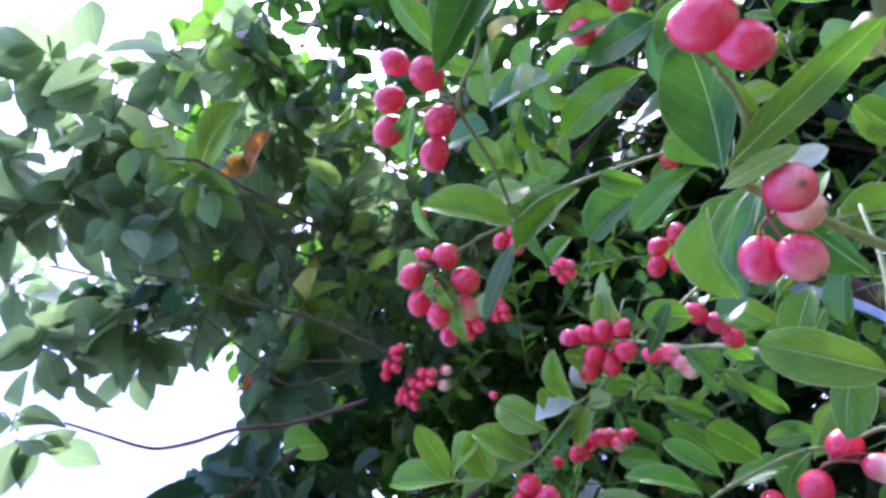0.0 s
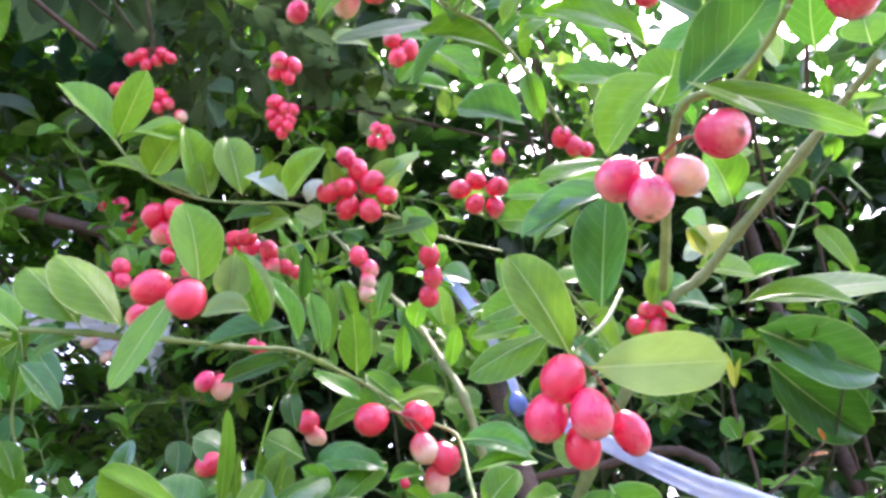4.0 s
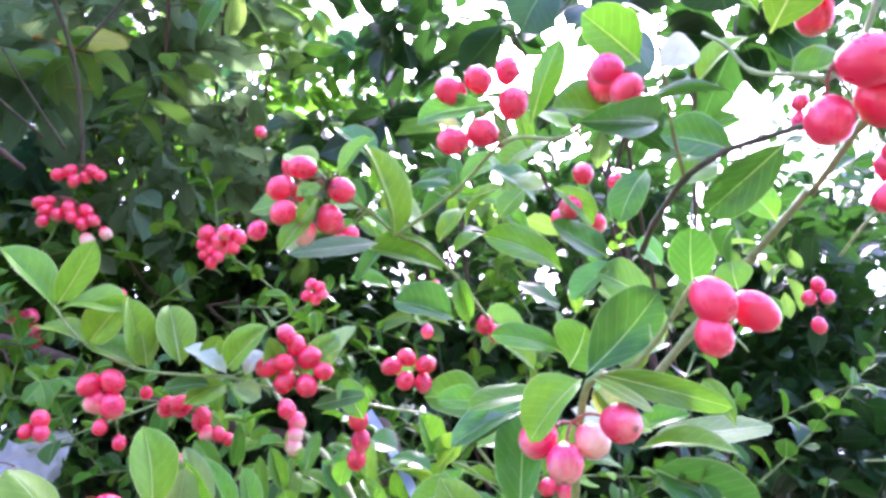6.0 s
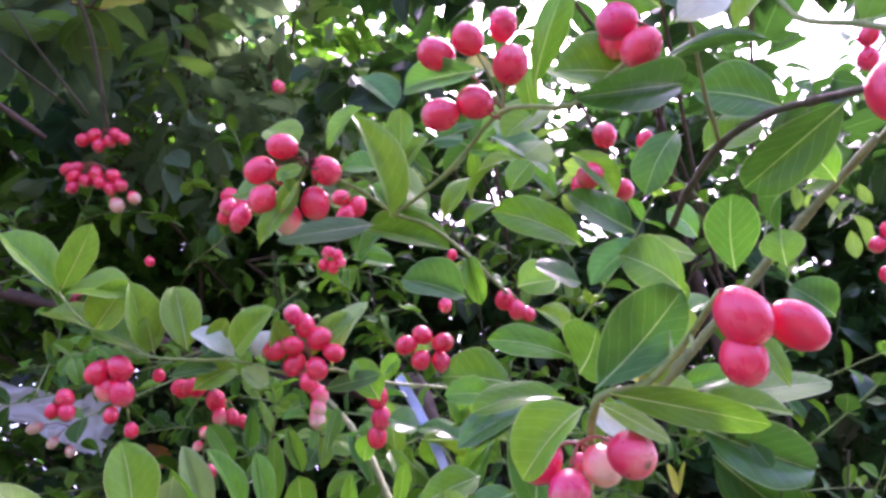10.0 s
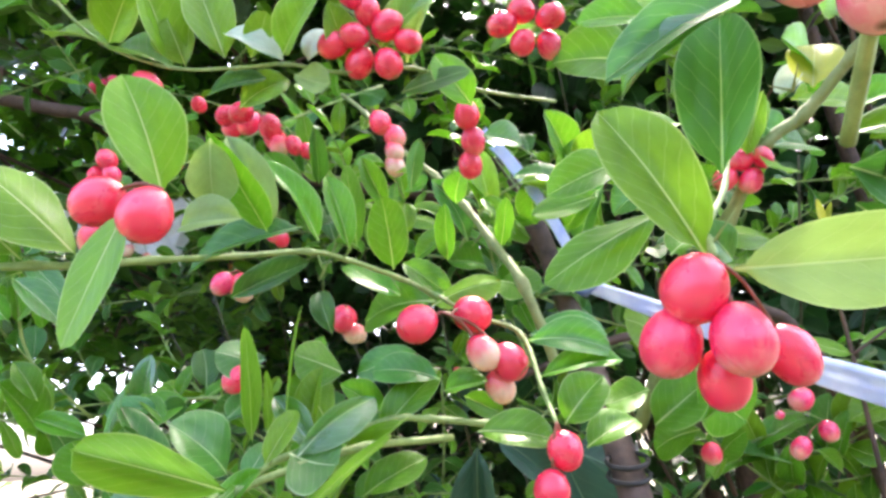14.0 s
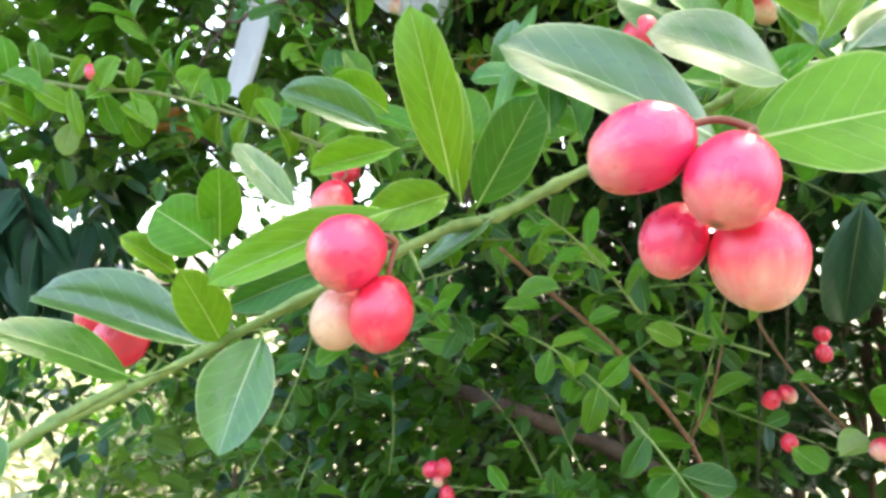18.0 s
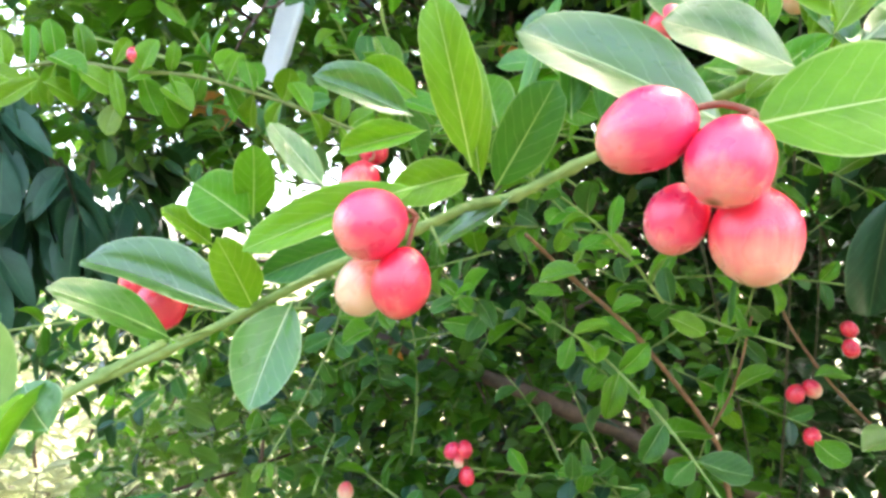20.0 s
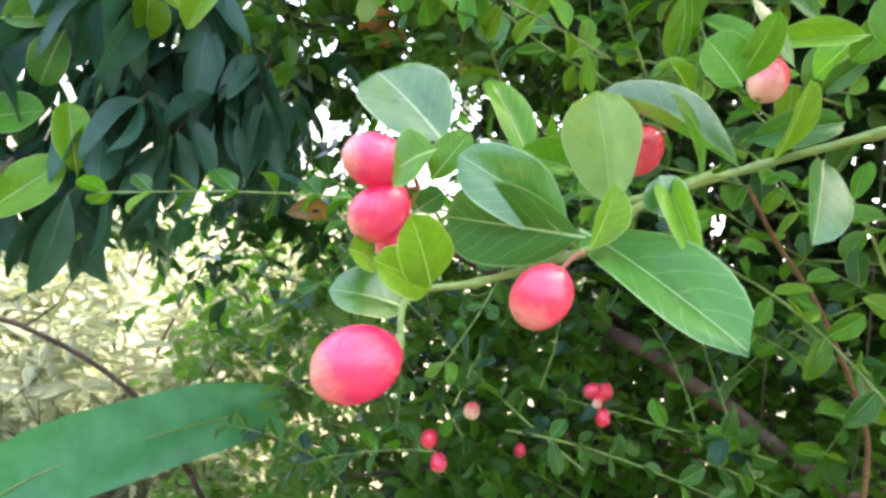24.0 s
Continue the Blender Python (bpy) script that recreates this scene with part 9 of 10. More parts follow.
tree("tall dark trees behind the shrub", (0.15, 4.0, 0), (0.15, 3.6, 2.6), [(0.13, 3.04, 2.27, 0.53, 246, 0.9), (0.23, 2.25, 3.17, 0.47, 233, 0.9), (0.24, 2.66, 3.04, 0.42, 186, 0.9), (0.67, 3.37, 2.36, 0.63, 168, 0.9), (0.70, 2.56, 2.92, 0.48, 194, 0.9), (0.86, 2.36, 3.57, 0.58, 169, 0.9), (1.37, 2.61, 2.71, 0.52, 193, 0.9), (1.44, 3.28, 2.45, 0.44, 211, 0.9), (1.57, 2.57, 3.56, 0.60, 211, 0.9), (1.82, 2.72, 3.05, 0.49, 246, 0.9), (1.93, 2.93, 2.47, 0.56, 170, 0.9), (2.31, 2.76, 3.78, 0.56, 206, 0.9)], FOLIAGE_SHADED, 0.11, 264, 0.25, 0.62, 0.04)
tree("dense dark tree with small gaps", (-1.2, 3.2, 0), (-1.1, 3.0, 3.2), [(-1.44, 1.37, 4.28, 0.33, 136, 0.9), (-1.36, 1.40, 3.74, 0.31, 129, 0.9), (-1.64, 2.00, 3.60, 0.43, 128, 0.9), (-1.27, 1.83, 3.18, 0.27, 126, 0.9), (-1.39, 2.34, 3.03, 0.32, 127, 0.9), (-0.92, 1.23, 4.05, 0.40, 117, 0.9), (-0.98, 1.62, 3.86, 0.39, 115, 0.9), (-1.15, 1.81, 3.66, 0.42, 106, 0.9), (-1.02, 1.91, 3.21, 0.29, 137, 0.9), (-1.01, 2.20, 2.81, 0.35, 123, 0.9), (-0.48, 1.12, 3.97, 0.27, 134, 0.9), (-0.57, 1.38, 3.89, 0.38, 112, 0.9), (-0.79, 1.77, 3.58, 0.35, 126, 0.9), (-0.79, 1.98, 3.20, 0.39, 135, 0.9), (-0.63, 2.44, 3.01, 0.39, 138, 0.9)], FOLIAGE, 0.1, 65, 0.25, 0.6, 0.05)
tree("thin dark tree before the sky", (0.3, 3.4, 0), (0.3, 3.2, 3.0), [(-0.35, 2.05, 3.42, 0.32, 36, 0.9), (-0.46, 2.28, 3.28, 0.40, 34, 0.9), (-0.26, 2.73, 2.99, 0.35, 39, 0.9), (0.10, 2.27, 3.56, 0.30, 46, 0.9), (0.14, 2.20, 3.03, 0.29, 45, 0.9), (0.15, 2.43, 2.91, 0.30, 34, 0.9), (0.36, 1.81, 3.29, 0.31, 44, 0.9), (0.44, 2.05, 3.07, 0.30, 34, 0.9), (0.45, 2.57, 3.04, 0.39, 33, 0.9), (0.72, 1.81, 3.26, 0.35, 39, 0.9), (0.76, 2.31, 3.22, 0.40, 37, 0.9), (0.90, 2.25, 2.83, 0.33, 41, 0.9)], FOLIAGE_SHADED, 0.085, 66, 0.25, 0.6, 0.04)
tree("green thicket beside the stems, deep with painted shade", (1.3, 3.4, 0), (1.2, 3.1, 2.0), [(-0.07, 2.64, 2.34, 0.47, 206, 0.9), (-0.03, 2.09, 2.86, 0.33, 243, 0.9), (0.08, 2.42, 2.53, 0.33, 175, 0.9), (0.29, 2.46, 2.25, 0.37, 214, 0.9), (0.32, 1.97, 2.57, 0.27, 178, 0.9), (0.37, 2.49, 2.56, 0.48, 178, 0.9), (0.53, 2.10, 2.10, 0.30, 195, 0.9), (0.63, 2.34, 2.46, 0.40, 205, 0.9), (0.76, 2.38, 2.86, 0.39, 244, 0.9), (0.82, 2.23, 2.53, 0.40, 227, 0.9), (0.93, 2.26, 2.91, 0.33, 223, 0.9)], FOLIAGE_SHADED, 0.1, 68, 0.25, 0.62, 0.04)
tree("green thicket beside the stems, deep with painted shade", (1.65, 3.5, 0), (1.55, 3.2, 2.0), [(0.94, 2.62, 2.25, 0.32, 202, 0.9), (1.22, 2.49, 2.45, 0.37, 170, 0.9), (1.23, 2.01, 2.27, 0.30, 236, 0.9), (1.28, 2.10, 2.81, 0.37, 227, 0.9), (1.54, 2.98, 2.26, 0.52, 189, 0.9), (1.58, 2.62, 2.26, 0.33, 210, 0.9), (1.63, 2.09, 2.26, 0.33, 197, 0.9), (1.78, 2.37, 2.80, 0.40, 214, 0.9), (2.05, 2.84, 2.29, 0.42, 205, 0.9), (2.19, 2.30, 2.80, 0.40, 203, 0.9)], FOLIAGE_SHADED, 0.1, 268, 0.25, 0.62, 0.04)
tree("deep green bush in shade", (-0.6, 3.4, 0), (-0.6, 3.1, 2.0), [(-1.46, 1.95, 3.04, 0.41, 227, 0.9), (-1.70, 2.28, 2.78, 0.36, 156, 0.9), (-1.67, 2.42, 2.36, 0.40, 212, 0.9), (-1.22, 1.90, 2.89, 0.33, 171, 0.9), (-1.20, 2.02, 2.65, 0.35, 187, 0.9), (-1.55, 2.67, 2.48, 0.46, 213, 0.9), (-0.93, 2.12, 3.08, 0.35, 175, 0.9), (-1.03, 2.36, 2.62, 0.39, 176, 0.9), (-0.88, 2.27, 2.42, 0.38, 226, 0.9), (-0.58, 1.95, 2.84, 0.28, 199, 0.9), (-0.56, 2.01, 2.65, 0.30, 220, 0.9), (-0.54, 2.18, 2.36, 0.30, 161, 0.9), (-0.32, 1.77, 2.79, 0.33, 156, 0.9), (-0.24, 2.03, 2.49, 0.29, 198, 0.9), (-0.27, 2.50, 2.48, 0.34, 210, 0.9)], FOLIAGE_SHADED, 0.1, 69, 0.25, 0.62, 0.04)
tree("thin branches with hanging dark leaves", (-0.9, 4.1, 0), (-1.0, 3.6, 2.2), [(-1.68, 1.34, 1.92, 0.15, 27, 0.9), (-1.52, 1.40, 1.85, 0.13, 28, 0.9), (-1.41, 1.46, 1.94, 0.16, 27, 0.9), (-1.69, 1.69, 1.83, 0.14, 18, 0.9), (-1.58, 1.82, 1.70, 0.14, 14, 0.9), (-1.36, 1.96, 1.88, 0.14, 20, 0.9), (-1.30, 2.02, 1.74, 0.14, 16, 0.9), (-1.72, 1.54, 1.61, 0.14, 16, 0.9)], FOLIAGE_SHADED, 0.1, 70, 0.7, 0.45, 0.02)
tree("tree with lighter oval leaves among darker ones", (-0.9, 3.1, 0), (-0.9, 2.8, 2.8), [(-0.91, 0.83, 3.42, 0.15, 11, 0.9), (-0.70, 0.89, 3.05, 0.13, 9, 0.9), (-0.63, 0.93, 2.71, 0.10, 11, 0.9), (-0.43, 0.70, 2.98, 0.13, 11, 0.9), (-0.49, 1.02, 3.19, 0.19, 9, 0.9), (-0.50, 0.99, 2.76, 0.12, 10, 0.9), (-0.20, 0.82, 3.24, 0.18, 11, 0.9), (-0.26, 0.99, 3.02, 0.18, 10, 0.9), (-0.24, 1.19, 2.89, 0.18, 8, 0.9)], FOLIAGE_LIGHT, 0.095, 71, 0.2, 0.5, 0.03)
tree("tree with scattered lighter green leaves", (0.2, 3.3, 0), (0.2, 3.0, 2.5), [(-0.82, 1.26, 2.74, 0.21, 9, 0.9), (-0.89, 1.37, 2.44, 0.18, 12, 0.9), (-0.63, 1.35, 2.78, 0.22, 12, 0.9), (-0.50, 1.47, 2.48, 0.20, 12, 0.9), (-0.17, 1.29, 2.60, 0.15, 11, 0.9), (-0.30, 1.50, 2.45, 0.21, 13, 0.9), (0.09, 1.11, 2.49, 0.14, 13, 0.9), (0.02, 1.31, 2.37, 0.15, 10, 0.9), (0.34, 1.22, 2.52, 0.19, 9, 0.9), (0.60, 1.62, 2.47, 0.18, 9, 0.9), (0.74, 1.20, 2.52, 0.18, 11, 0.9), (0.72, 1.55, 2.43, 0.16, 11, 0.9)], FOLIAGE_LIGHT, 0.07, 72, 0.2, 0.52, 0.03)
tree("bush with scattered fresh green leaves", (-0.5, 3.3, 0), (-0.6, 3.0, 1.6), [(-1.07, 1.45, 1.32, 0.16, 13, 0.9), (-1.05, 1.33, 1.19, 0.13, 15, 0.9), (-0.86, 1.80, 1.31, 0.22, 14, 0.9), (-0.95, 1.69, 1.04, 0.15, 13, 0.9), (-0.64, 1.66, 1.97, 0.14, 16, 0.9), (-0.72, 1.59, 1.73, 0.15, 14, 0.9), (-0.57, 1.70, 1.52, 0.16, 11, 0.9), (-0.70, 1.94, 1.01, 0.20, 16, 0.9), (-0.55, 1.98, 1.95, 0.21, 12, 0.9), (-0.46, 2.04, 1.65, 0.19, 13, 0.9), (-0.36, 1.79, 1.41, 0.17, 12, 0.9), (-0.37, 2.01, 1.24, 0.20, 12, 0.9)], FOLIAGE_LIGHT, 0.05, 73, 0.15, 0.56, 0.02)
tree("dark tree beside the open sky, blue haze painted into its leaves", (-0.8, 4.4, 0), (-1.1, 3.7, 2.6), [(-1.30, 0.58, 2.58, 0.11, 38, 0.9), (-1.48, 0.63, 2.42, 0.13, 34, 0.9), (-1.62, 0.79, 2.73, 0.18, 43, 0.9), (-1.44, 0.73, 2.45, 0.16, 45, 0.9), (-1.08, 0.77, 2.45, 0.13, 34, 0.9), (-1.49, 1.04, 2.56, 0.18, 43, 0.9), (-1.16, 0.96, 2.52, 0.14, 45, 0.9), (-1.37, 1.07, 2.48, 0.14, 49, 0.9)], FOLIAGE_BLUE_CAST, 0.13, 74, 0.4, 0.56, 0.03)
tree("branches with dark hanging leaves and small gaps", (-0.9, 4.0, 0), (-1.0, 3.6, 2.0), [(-1.94, 1.54, 1.95, 0.16, 25, 0.9), (-1.69, 1.33, 1.57, 0.13, 34, 0.9), (-1.69, 1.60, 1.90, 0.17, 28, 0.9), (-1.65, 1.50, 1.54, 0.16, 28, 0.9)], FOLIAGE_BLUE_CAST, 0.1, 75, 0.6, 0.48, 0.02)
tree("green bush in half shade beside the sunlit one", (-1.5, 3.0, 0), (-1.5, 2.8, 1.0), [(-1.97, 2.09, 1.28, 0.25, 90, 0.9), (-1.81, 1.93, 1.18, 0.22, 94, 0.9), (-1.84, 1.88, 0.95, 0.26, 106, 0.9), (-1.88, 2.23, 0.61, 0.31, 93, 0.9), (-1.80, 1.99, 0.55, 0.22, 76, 0.9), (-1.61, 1.93, 1.31, 0.21, 82, 0.9), (-1.73, 2.12, 1.11, 0.27, 81, 0.9), (-1.56, 2.01, 1.00, 0.21, 92, 0.9), (-1.61, 2.29, 0.69, 0.29, 95, 0.9), (-1.52, 2.04, 0.70, 0.26, 106, 0.9), (-1.53, 2.28, 1.50, 0.21, 83, 0.9), (-1.55, 2.40, 1.21, 0.26, 109, 0.9), (-1.29, 2.15, 1.06, 0.22, 77, 0.9), (-1.38, 2.22, 0.82, 0.27, 104, 0.9), (-1.32, 2.25, 0.71, 0.27, 104, 0.9)], FOLIAGE_LIGHT, 0.06, 76, 0.2, 0.55, 0.02)
tree("light green tree above the drooping leaves", (-1.0, 4.0, 0), (-1.1, 3.6, 2.3), [(-2.19, 1.01, 2.14, 0.17, 62, 0.9), (-2.29, 1.18, 2.10, 0.19, 83, 0.9), (-2.14, 1.29, 2.28, 0.21, 62, 0.9), (-1.89, 1.31, 2.22, 0.22, 69, 0.9), (-1.72, 1.39, 2.11, 0.18, 87, 0.9)], FOLIAGE_LIGHT, 0.07, 77, 0.3, 0.5, 0.02)
tree("low bush with fresh light green leaves", (-0.9, 3.2, 0), (-1.0, 3.0, 1.0), [(-1.28, 1.32, 1.09, 0.12, 27, 0.9), (-1.18, 1.33, 0.95, 0.12, 23, 0.9), (-1.13, 1.32, 1.17, 0.15, 25, 0.9), (-1.16, 1.43, 0.91, 0.13, 28, 0.9), (-0.99, 1.57, 1.17, 0.16, 27, 0.9), (-1.02, 1.68, 0.95, 0.16, 21, 0.9), (-0.89, 1.62, 1.19, 0.16, 19, 0.9), (-0.74, 1.48, 1.02, 0.13, 24, 0.9), (-0.75, 1.74, 1.22, 0.13, 19, 0.9), (-0.69, 1.51, 1.15, 0.10, 19, 0.9)], FOLIAGE_LIGHT, 0.05, 78, 0.15, 0.56, 0.02)

# unseen trees on the open sides, added to block sky and shape reflections
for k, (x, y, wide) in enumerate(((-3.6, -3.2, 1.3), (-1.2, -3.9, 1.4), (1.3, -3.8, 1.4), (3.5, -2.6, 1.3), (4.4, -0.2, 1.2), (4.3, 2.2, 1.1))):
    tree("unseen tree added to block low sky light", (x, y, 0), (x, y, 2.0), clumps(90 + k, ((x - wide, y - 0.6, 0.4), (x + wide, y + 0.6, 2.1)), 22, (0.5, 0.8), (90, 130), 0.9), FOLIAGE_SHADED, 0.17, 90 + k, 0.3, 0.55, 0.09)
# ---- loose leaves of the plants round the shrub ----
droop = limb(thing("drooping_branch", "branch with hanging leaves, some light green", "branch"), [(-1.75, 0.95, 2.15), (-1.5, 0.85, 1.95), (-1.3, 0.8, 1.75), (-1.2, 0.85, 1.7)], 0.008, 0.003, 5)
leaf(droop, (-1.297, 0.804, 1.432), (-1.307, 0.774, 1.536), (0.93, -0.38, -0.03), 0.0550, "y", 6)
leaf(droop, (-1.377, 0.722, 1.339), (-1.306, 0.777, 1.451), (0.63, -0.77, -0.02), 0.0693, "y", 1)
leaf(droop, (-1.391, 0.783, 1.642), (-1.415, 0.774, 1.55), (0.77, -0.63, -0.13), 0.0583, "b", 9)
leaf(droop, (-1.484, 0.735, 1.475), (-1.406, 0.777, 1.522), (0.28, -0.9, 0.34), 0.0793, "g", 1)
leaf(droop, (-1.282, 0.825, 1.672), (-1.333, 0.817, 1.541), (-0.18, -0.97, 0.13), 0.0205, "p", 8)
leaf(droop, (-1.453, 0.699, 1.53), (-1.48, 0.691, 1.445), (0.76, -0.62, -0.19), 0.0578, "y", 3)
leaf(droop, (-1.325, 0.824, 1.32), (-1.35, 0.846, 1.392), (0.84, -0.36, 0.4), 0.0414, "g", 0)
leaf(droop, (-1.491, 0.735, 1.638), (-1.455, 0.802, 1.672), (0.78, -0.56, 0.28), 0.0601, "g", 4)
leaf(droop, (-1.266, 0.824, 1.724), (-1.264, 0.841, 1.653), (0.99, -0.12, 0), 0.0632, "y", 4)
leaf(droop, (-1.317, 0.785, 1.743), (-1.327, 0.799, 1.69), (0.98, -0.01, -0.19), 0.0444, "y", 2)
leaf(droop, (-1.435, 0.71, 1.432), (-1.381, 0.712, 1.269), (0.66, 0.72, 0.22), 0.0490, "d", 8)
leaf(droop, (-1.333, 0.691, 1.203), (-1.312, 0.688, 1.074), (0.85, 0.51, 0.13), 0.0564, "g", 8)
leaf(droop, (-1.172, 0.836, 1.696), (-1.241, 0.784, 1.737), (0.65, -0.33, 0.68), 0.0626, "y", 9)
leaf(droop, (-1.364, 0.684, 1.718), (-1.335, 0.76, 1.733), (0.7, -0.39, 0.6), 0.0765, "b", 1)
broad = limb(thing("broad_leaf_shrub", "dark shrub with long smooth leaves in the shade", "shrub"), [(0.45, 1.3, -0.02), (0.40, 1.28, 1.2), (0.30, 1.22, 1.75), (0.10, 1.2, 1.78), (-0.1, 1.12, 1.72)], 0.012, 0.004, 6)
leaf(broad, (0.345, 1.099, 1.935), (0.503, 1.131, 1.875), (0.06, -0.94, -0.34), 0.0850, "b", 7)
leaf(broad, (0.381, 1.189, 1.917), (0.513, 1.246, 1.817), (-0.02, -0.86, -0.52), 0.0900, "d", 7)
leaf(broad, (0.333, 1.059, 1.962), (0.534, 1.079, 1.99), (0, -0.81, 0.59), 0.0721, "g", 8)
leaf(broad, (0.3, 1.013, 1.94), (0.427, 0.988, 1.934), (-0.12, -0.78, 0.62), 0.0483, "y", 9)
leaf(broad, (0.42, 0.967, 1.946), (0.4, 0.968, 2.021), (-0.22, -0.97, -0.04), 0.0289, "y", 1)
leaf(broad, (0.416, 1.187, 1.697), (0.503, 1.193, 1.716), (-0.06, -0.84, 0.54), 0.0784, "g", 3)
leaf(broad, (0.095, 0.894, 1.707), (0.13, 0.932, 1.659), (0.69, -0.72, -0.06), 0.0667, "g", 5)
leaf(broad, (0.06, 0.913, 1.661), (0.103, 0.891, 1.696), (-0.55, -0.82, 0.17), 0.0474, "g", 0)
leaf(broad, (0.301, 1.003, 1.962), (0.362, 0.966, 1.969), (-0.52, -0.82, 0.24), 0.0432, "g", 4)
# Tone k on the broad leaves below is painted shade.
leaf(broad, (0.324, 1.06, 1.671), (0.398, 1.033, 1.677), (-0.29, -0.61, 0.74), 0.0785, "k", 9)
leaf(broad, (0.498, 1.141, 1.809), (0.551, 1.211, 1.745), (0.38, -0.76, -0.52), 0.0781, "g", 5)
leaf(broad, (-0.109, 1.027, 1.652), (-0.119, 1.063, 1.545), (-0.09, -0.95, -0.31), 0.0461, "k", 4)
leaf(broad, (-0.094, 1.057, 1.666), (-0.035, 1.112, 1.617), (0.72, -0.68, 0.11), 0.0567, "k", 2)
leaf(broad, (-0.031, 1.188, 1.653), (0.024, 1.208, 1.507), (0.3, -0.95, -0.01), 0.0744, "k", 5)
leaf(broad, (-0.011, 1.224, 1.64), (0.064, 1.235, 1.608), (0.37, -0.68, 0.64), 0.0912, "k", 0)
leaf(broad, (-0.095, 1.05, 1.549), (-0.046, 1.089, 1.49), (0.8, -0.51, 0.32), 0.0428, "g", 1)
leaf(broad, (-0.025, 1.089, 1.48), (-0.008, 1.094, 1.525), (-0.33, -0.92, 0.22), 0.0215, "g", 3)
leaf(broad, (-0.071, 1.067, 1.505), (-0.089, 1.094, 1.458), (-0.84, -0.54, 0.01), 0.0435, "g", 6)
leaf(broad, (0.008, 1.088, 1.562), (0.028, 1.118, 1.49), (0.04, -0.93, -0.37), 0.0428, "g", 0)
sapling = limb(thing("young_shoot", "thin young shoot with fresh yellow-green tips", "plant"), [(0.32, 1.2, -0.02), (0.31, 1.15, 1.2), (0.304, 1.117, 1.715), (0.28, 1.069, 1.817), (0.281, 1.044, 1.87)], 0.004, 0.0012, 7)
limb(sapling.parent, [(0.304, 1.114, 1.722), (0.345, 1.10, 1.75), (0.385, 1.092, 1.782)], 0.0018, 0.0008, 8)
leaf(sapling, (0.304, 1.114, 1.722), (0.255, 1.118, 1.745), (0.22, -0.79, 0.58), 0.0249, "y", 8)
leaf(sapling, (0.312, 1.109, 1.734), (0.377, 1.124, 1.74), (0.07, -0.63, 0.78), 0.0226, "y", 9)
leaf(sapling, (0.284, 1.086, 1.779), (0.301, 1.062, 1.783), (-0.73, -0.39, 0.57), 0.0288, "y", 4)
leaf(sapling, (0.281, 1.083, 1.786), (0.271, 1.086, 1.815), (-0.32, -0.95, -0.03), 0.0253, "g", 2)
leaf(sapling, (0.283, 1.057, 1.843), (0.263, 1.002, 1.869), (0.72, -0.49, -0.48), 0.0153, "Y", 8)
leaf(sapling, (0.283, 1.057, 1.843), (0.301, 1.068, 1.886), (-0.86, -0.28, 0.43), 0.0137, "Y", 8)
leaf(sapling, (0.385, 1.092, 1.782), (0.378, 1.084, 1.795), (-0.05, -0.8, -0.6), 0.0057, "o", 6)
leaf(sapling, (0.363, 1.098, 1.767), (0.384, 1.09, 1.769), (-0.3, -0.59, 0.75), 0.0089, "o", 8)
leaf(sapling, (0.348, 1.104, 1.752), (0.38, 1.133, 1.752), (0.47, -0.51, 0.72), 0.0114, "p", 1)
overhead = limb(thing("overhead_branch", "thin branch overhead with a few orange dying leaves", "branch"), [(-1.9, 2.3, 2.6), (-1.2, 1.75, 2.95), (-0.5, 1.45, 2.75), (0.1, 1.5, 2.6)], 0.009, 0.003, 9)
limb(overhead.parent, [(0.852, 0.648, 2.674), (0.524, 0.597, 2.519), (0.407, 0.609, 2.503), (0.289, 0.617, 2.506), (0.217, 0.668, 2.548), (0.091, 0.725, 2.588)], 0.0035, 0.0018, 11, "", "dark")
limb(overhead.parent, [(0.328, 0.611, 2.509), (0.338, 0.569, 2.55), (0.336, 0.53, 2.607)], 0.002, 0.001, 12, "", "dark")
leaf(overhead, (-0.369, 0.892, 3.067), (-0.514, 0.89, 3.148), (0.02, -1, 0.02), 0.0900, "o", 0)
leaf(overhead, (-0.599, 1.012, 2.882), (-0.674, 1.025, 2.834), (0, -0.97, -0.25), 0.0732, "Y", 0)
leaf(overhead, (-0.731, 1.074, 2.918), (-0.758, 1.021, 2.894), (0.72, -0.56, 0.41), 0.0800, "o", 9)
leaf(overhead, (-0.465, 0.741, 3.058), (-0.304, 0.771, 3.066), (0.19, -0.88, -0.44), 0.0865, "y", 6)
leaf(overhead, (-0.631, 1.046, 2.765), (-0.684, 1.027, 2.745), (0.38, -0.92, -0.14), 0.0366, "g", 3)
leaf(overhead, (-0.373, 0.966, 2.82), (-0.327, 0.865, 2.833), (0.34, 0.04, -0.94), 0.0401, "p", 2)
leaf(overhead, (-0.431, 0.968, 2.824), (-0.388, 0.911, 2.881), (0.06, -0.69, -0.73), 0.0365, "b", 6)
leaf(overhead, (-0.171, 1.083, 2.68), (-0.077, 1.078, 2.655), (0.04, -0.95, 0.32), 0.0670, "y", 3)
leaf(overhead, (-0.033, 1.096, 2.653), (0.061, 1.039, 2.612), (-0.41, -0.87, 0.26), 0.0621, "y", 0)
leaf(overhead, (-0.125, 0.927, 2.492), (-0.065, 0.929, 2.429), (0.36, -0.88, 0.31), 0.0752, "b", 2)
leaf(overhead, (-0.063, 1.061, 2.863), (0.01, 1.095, 2.903), (0.39, -0.92, 0.07), 0.0614, "y", 5)
leaf(overhead, (-0.138, 1.046, 2.887), (-0.233, 1.025, 2.886), (0.21, -0.96, 0.19), 0.0810, "g", 3)
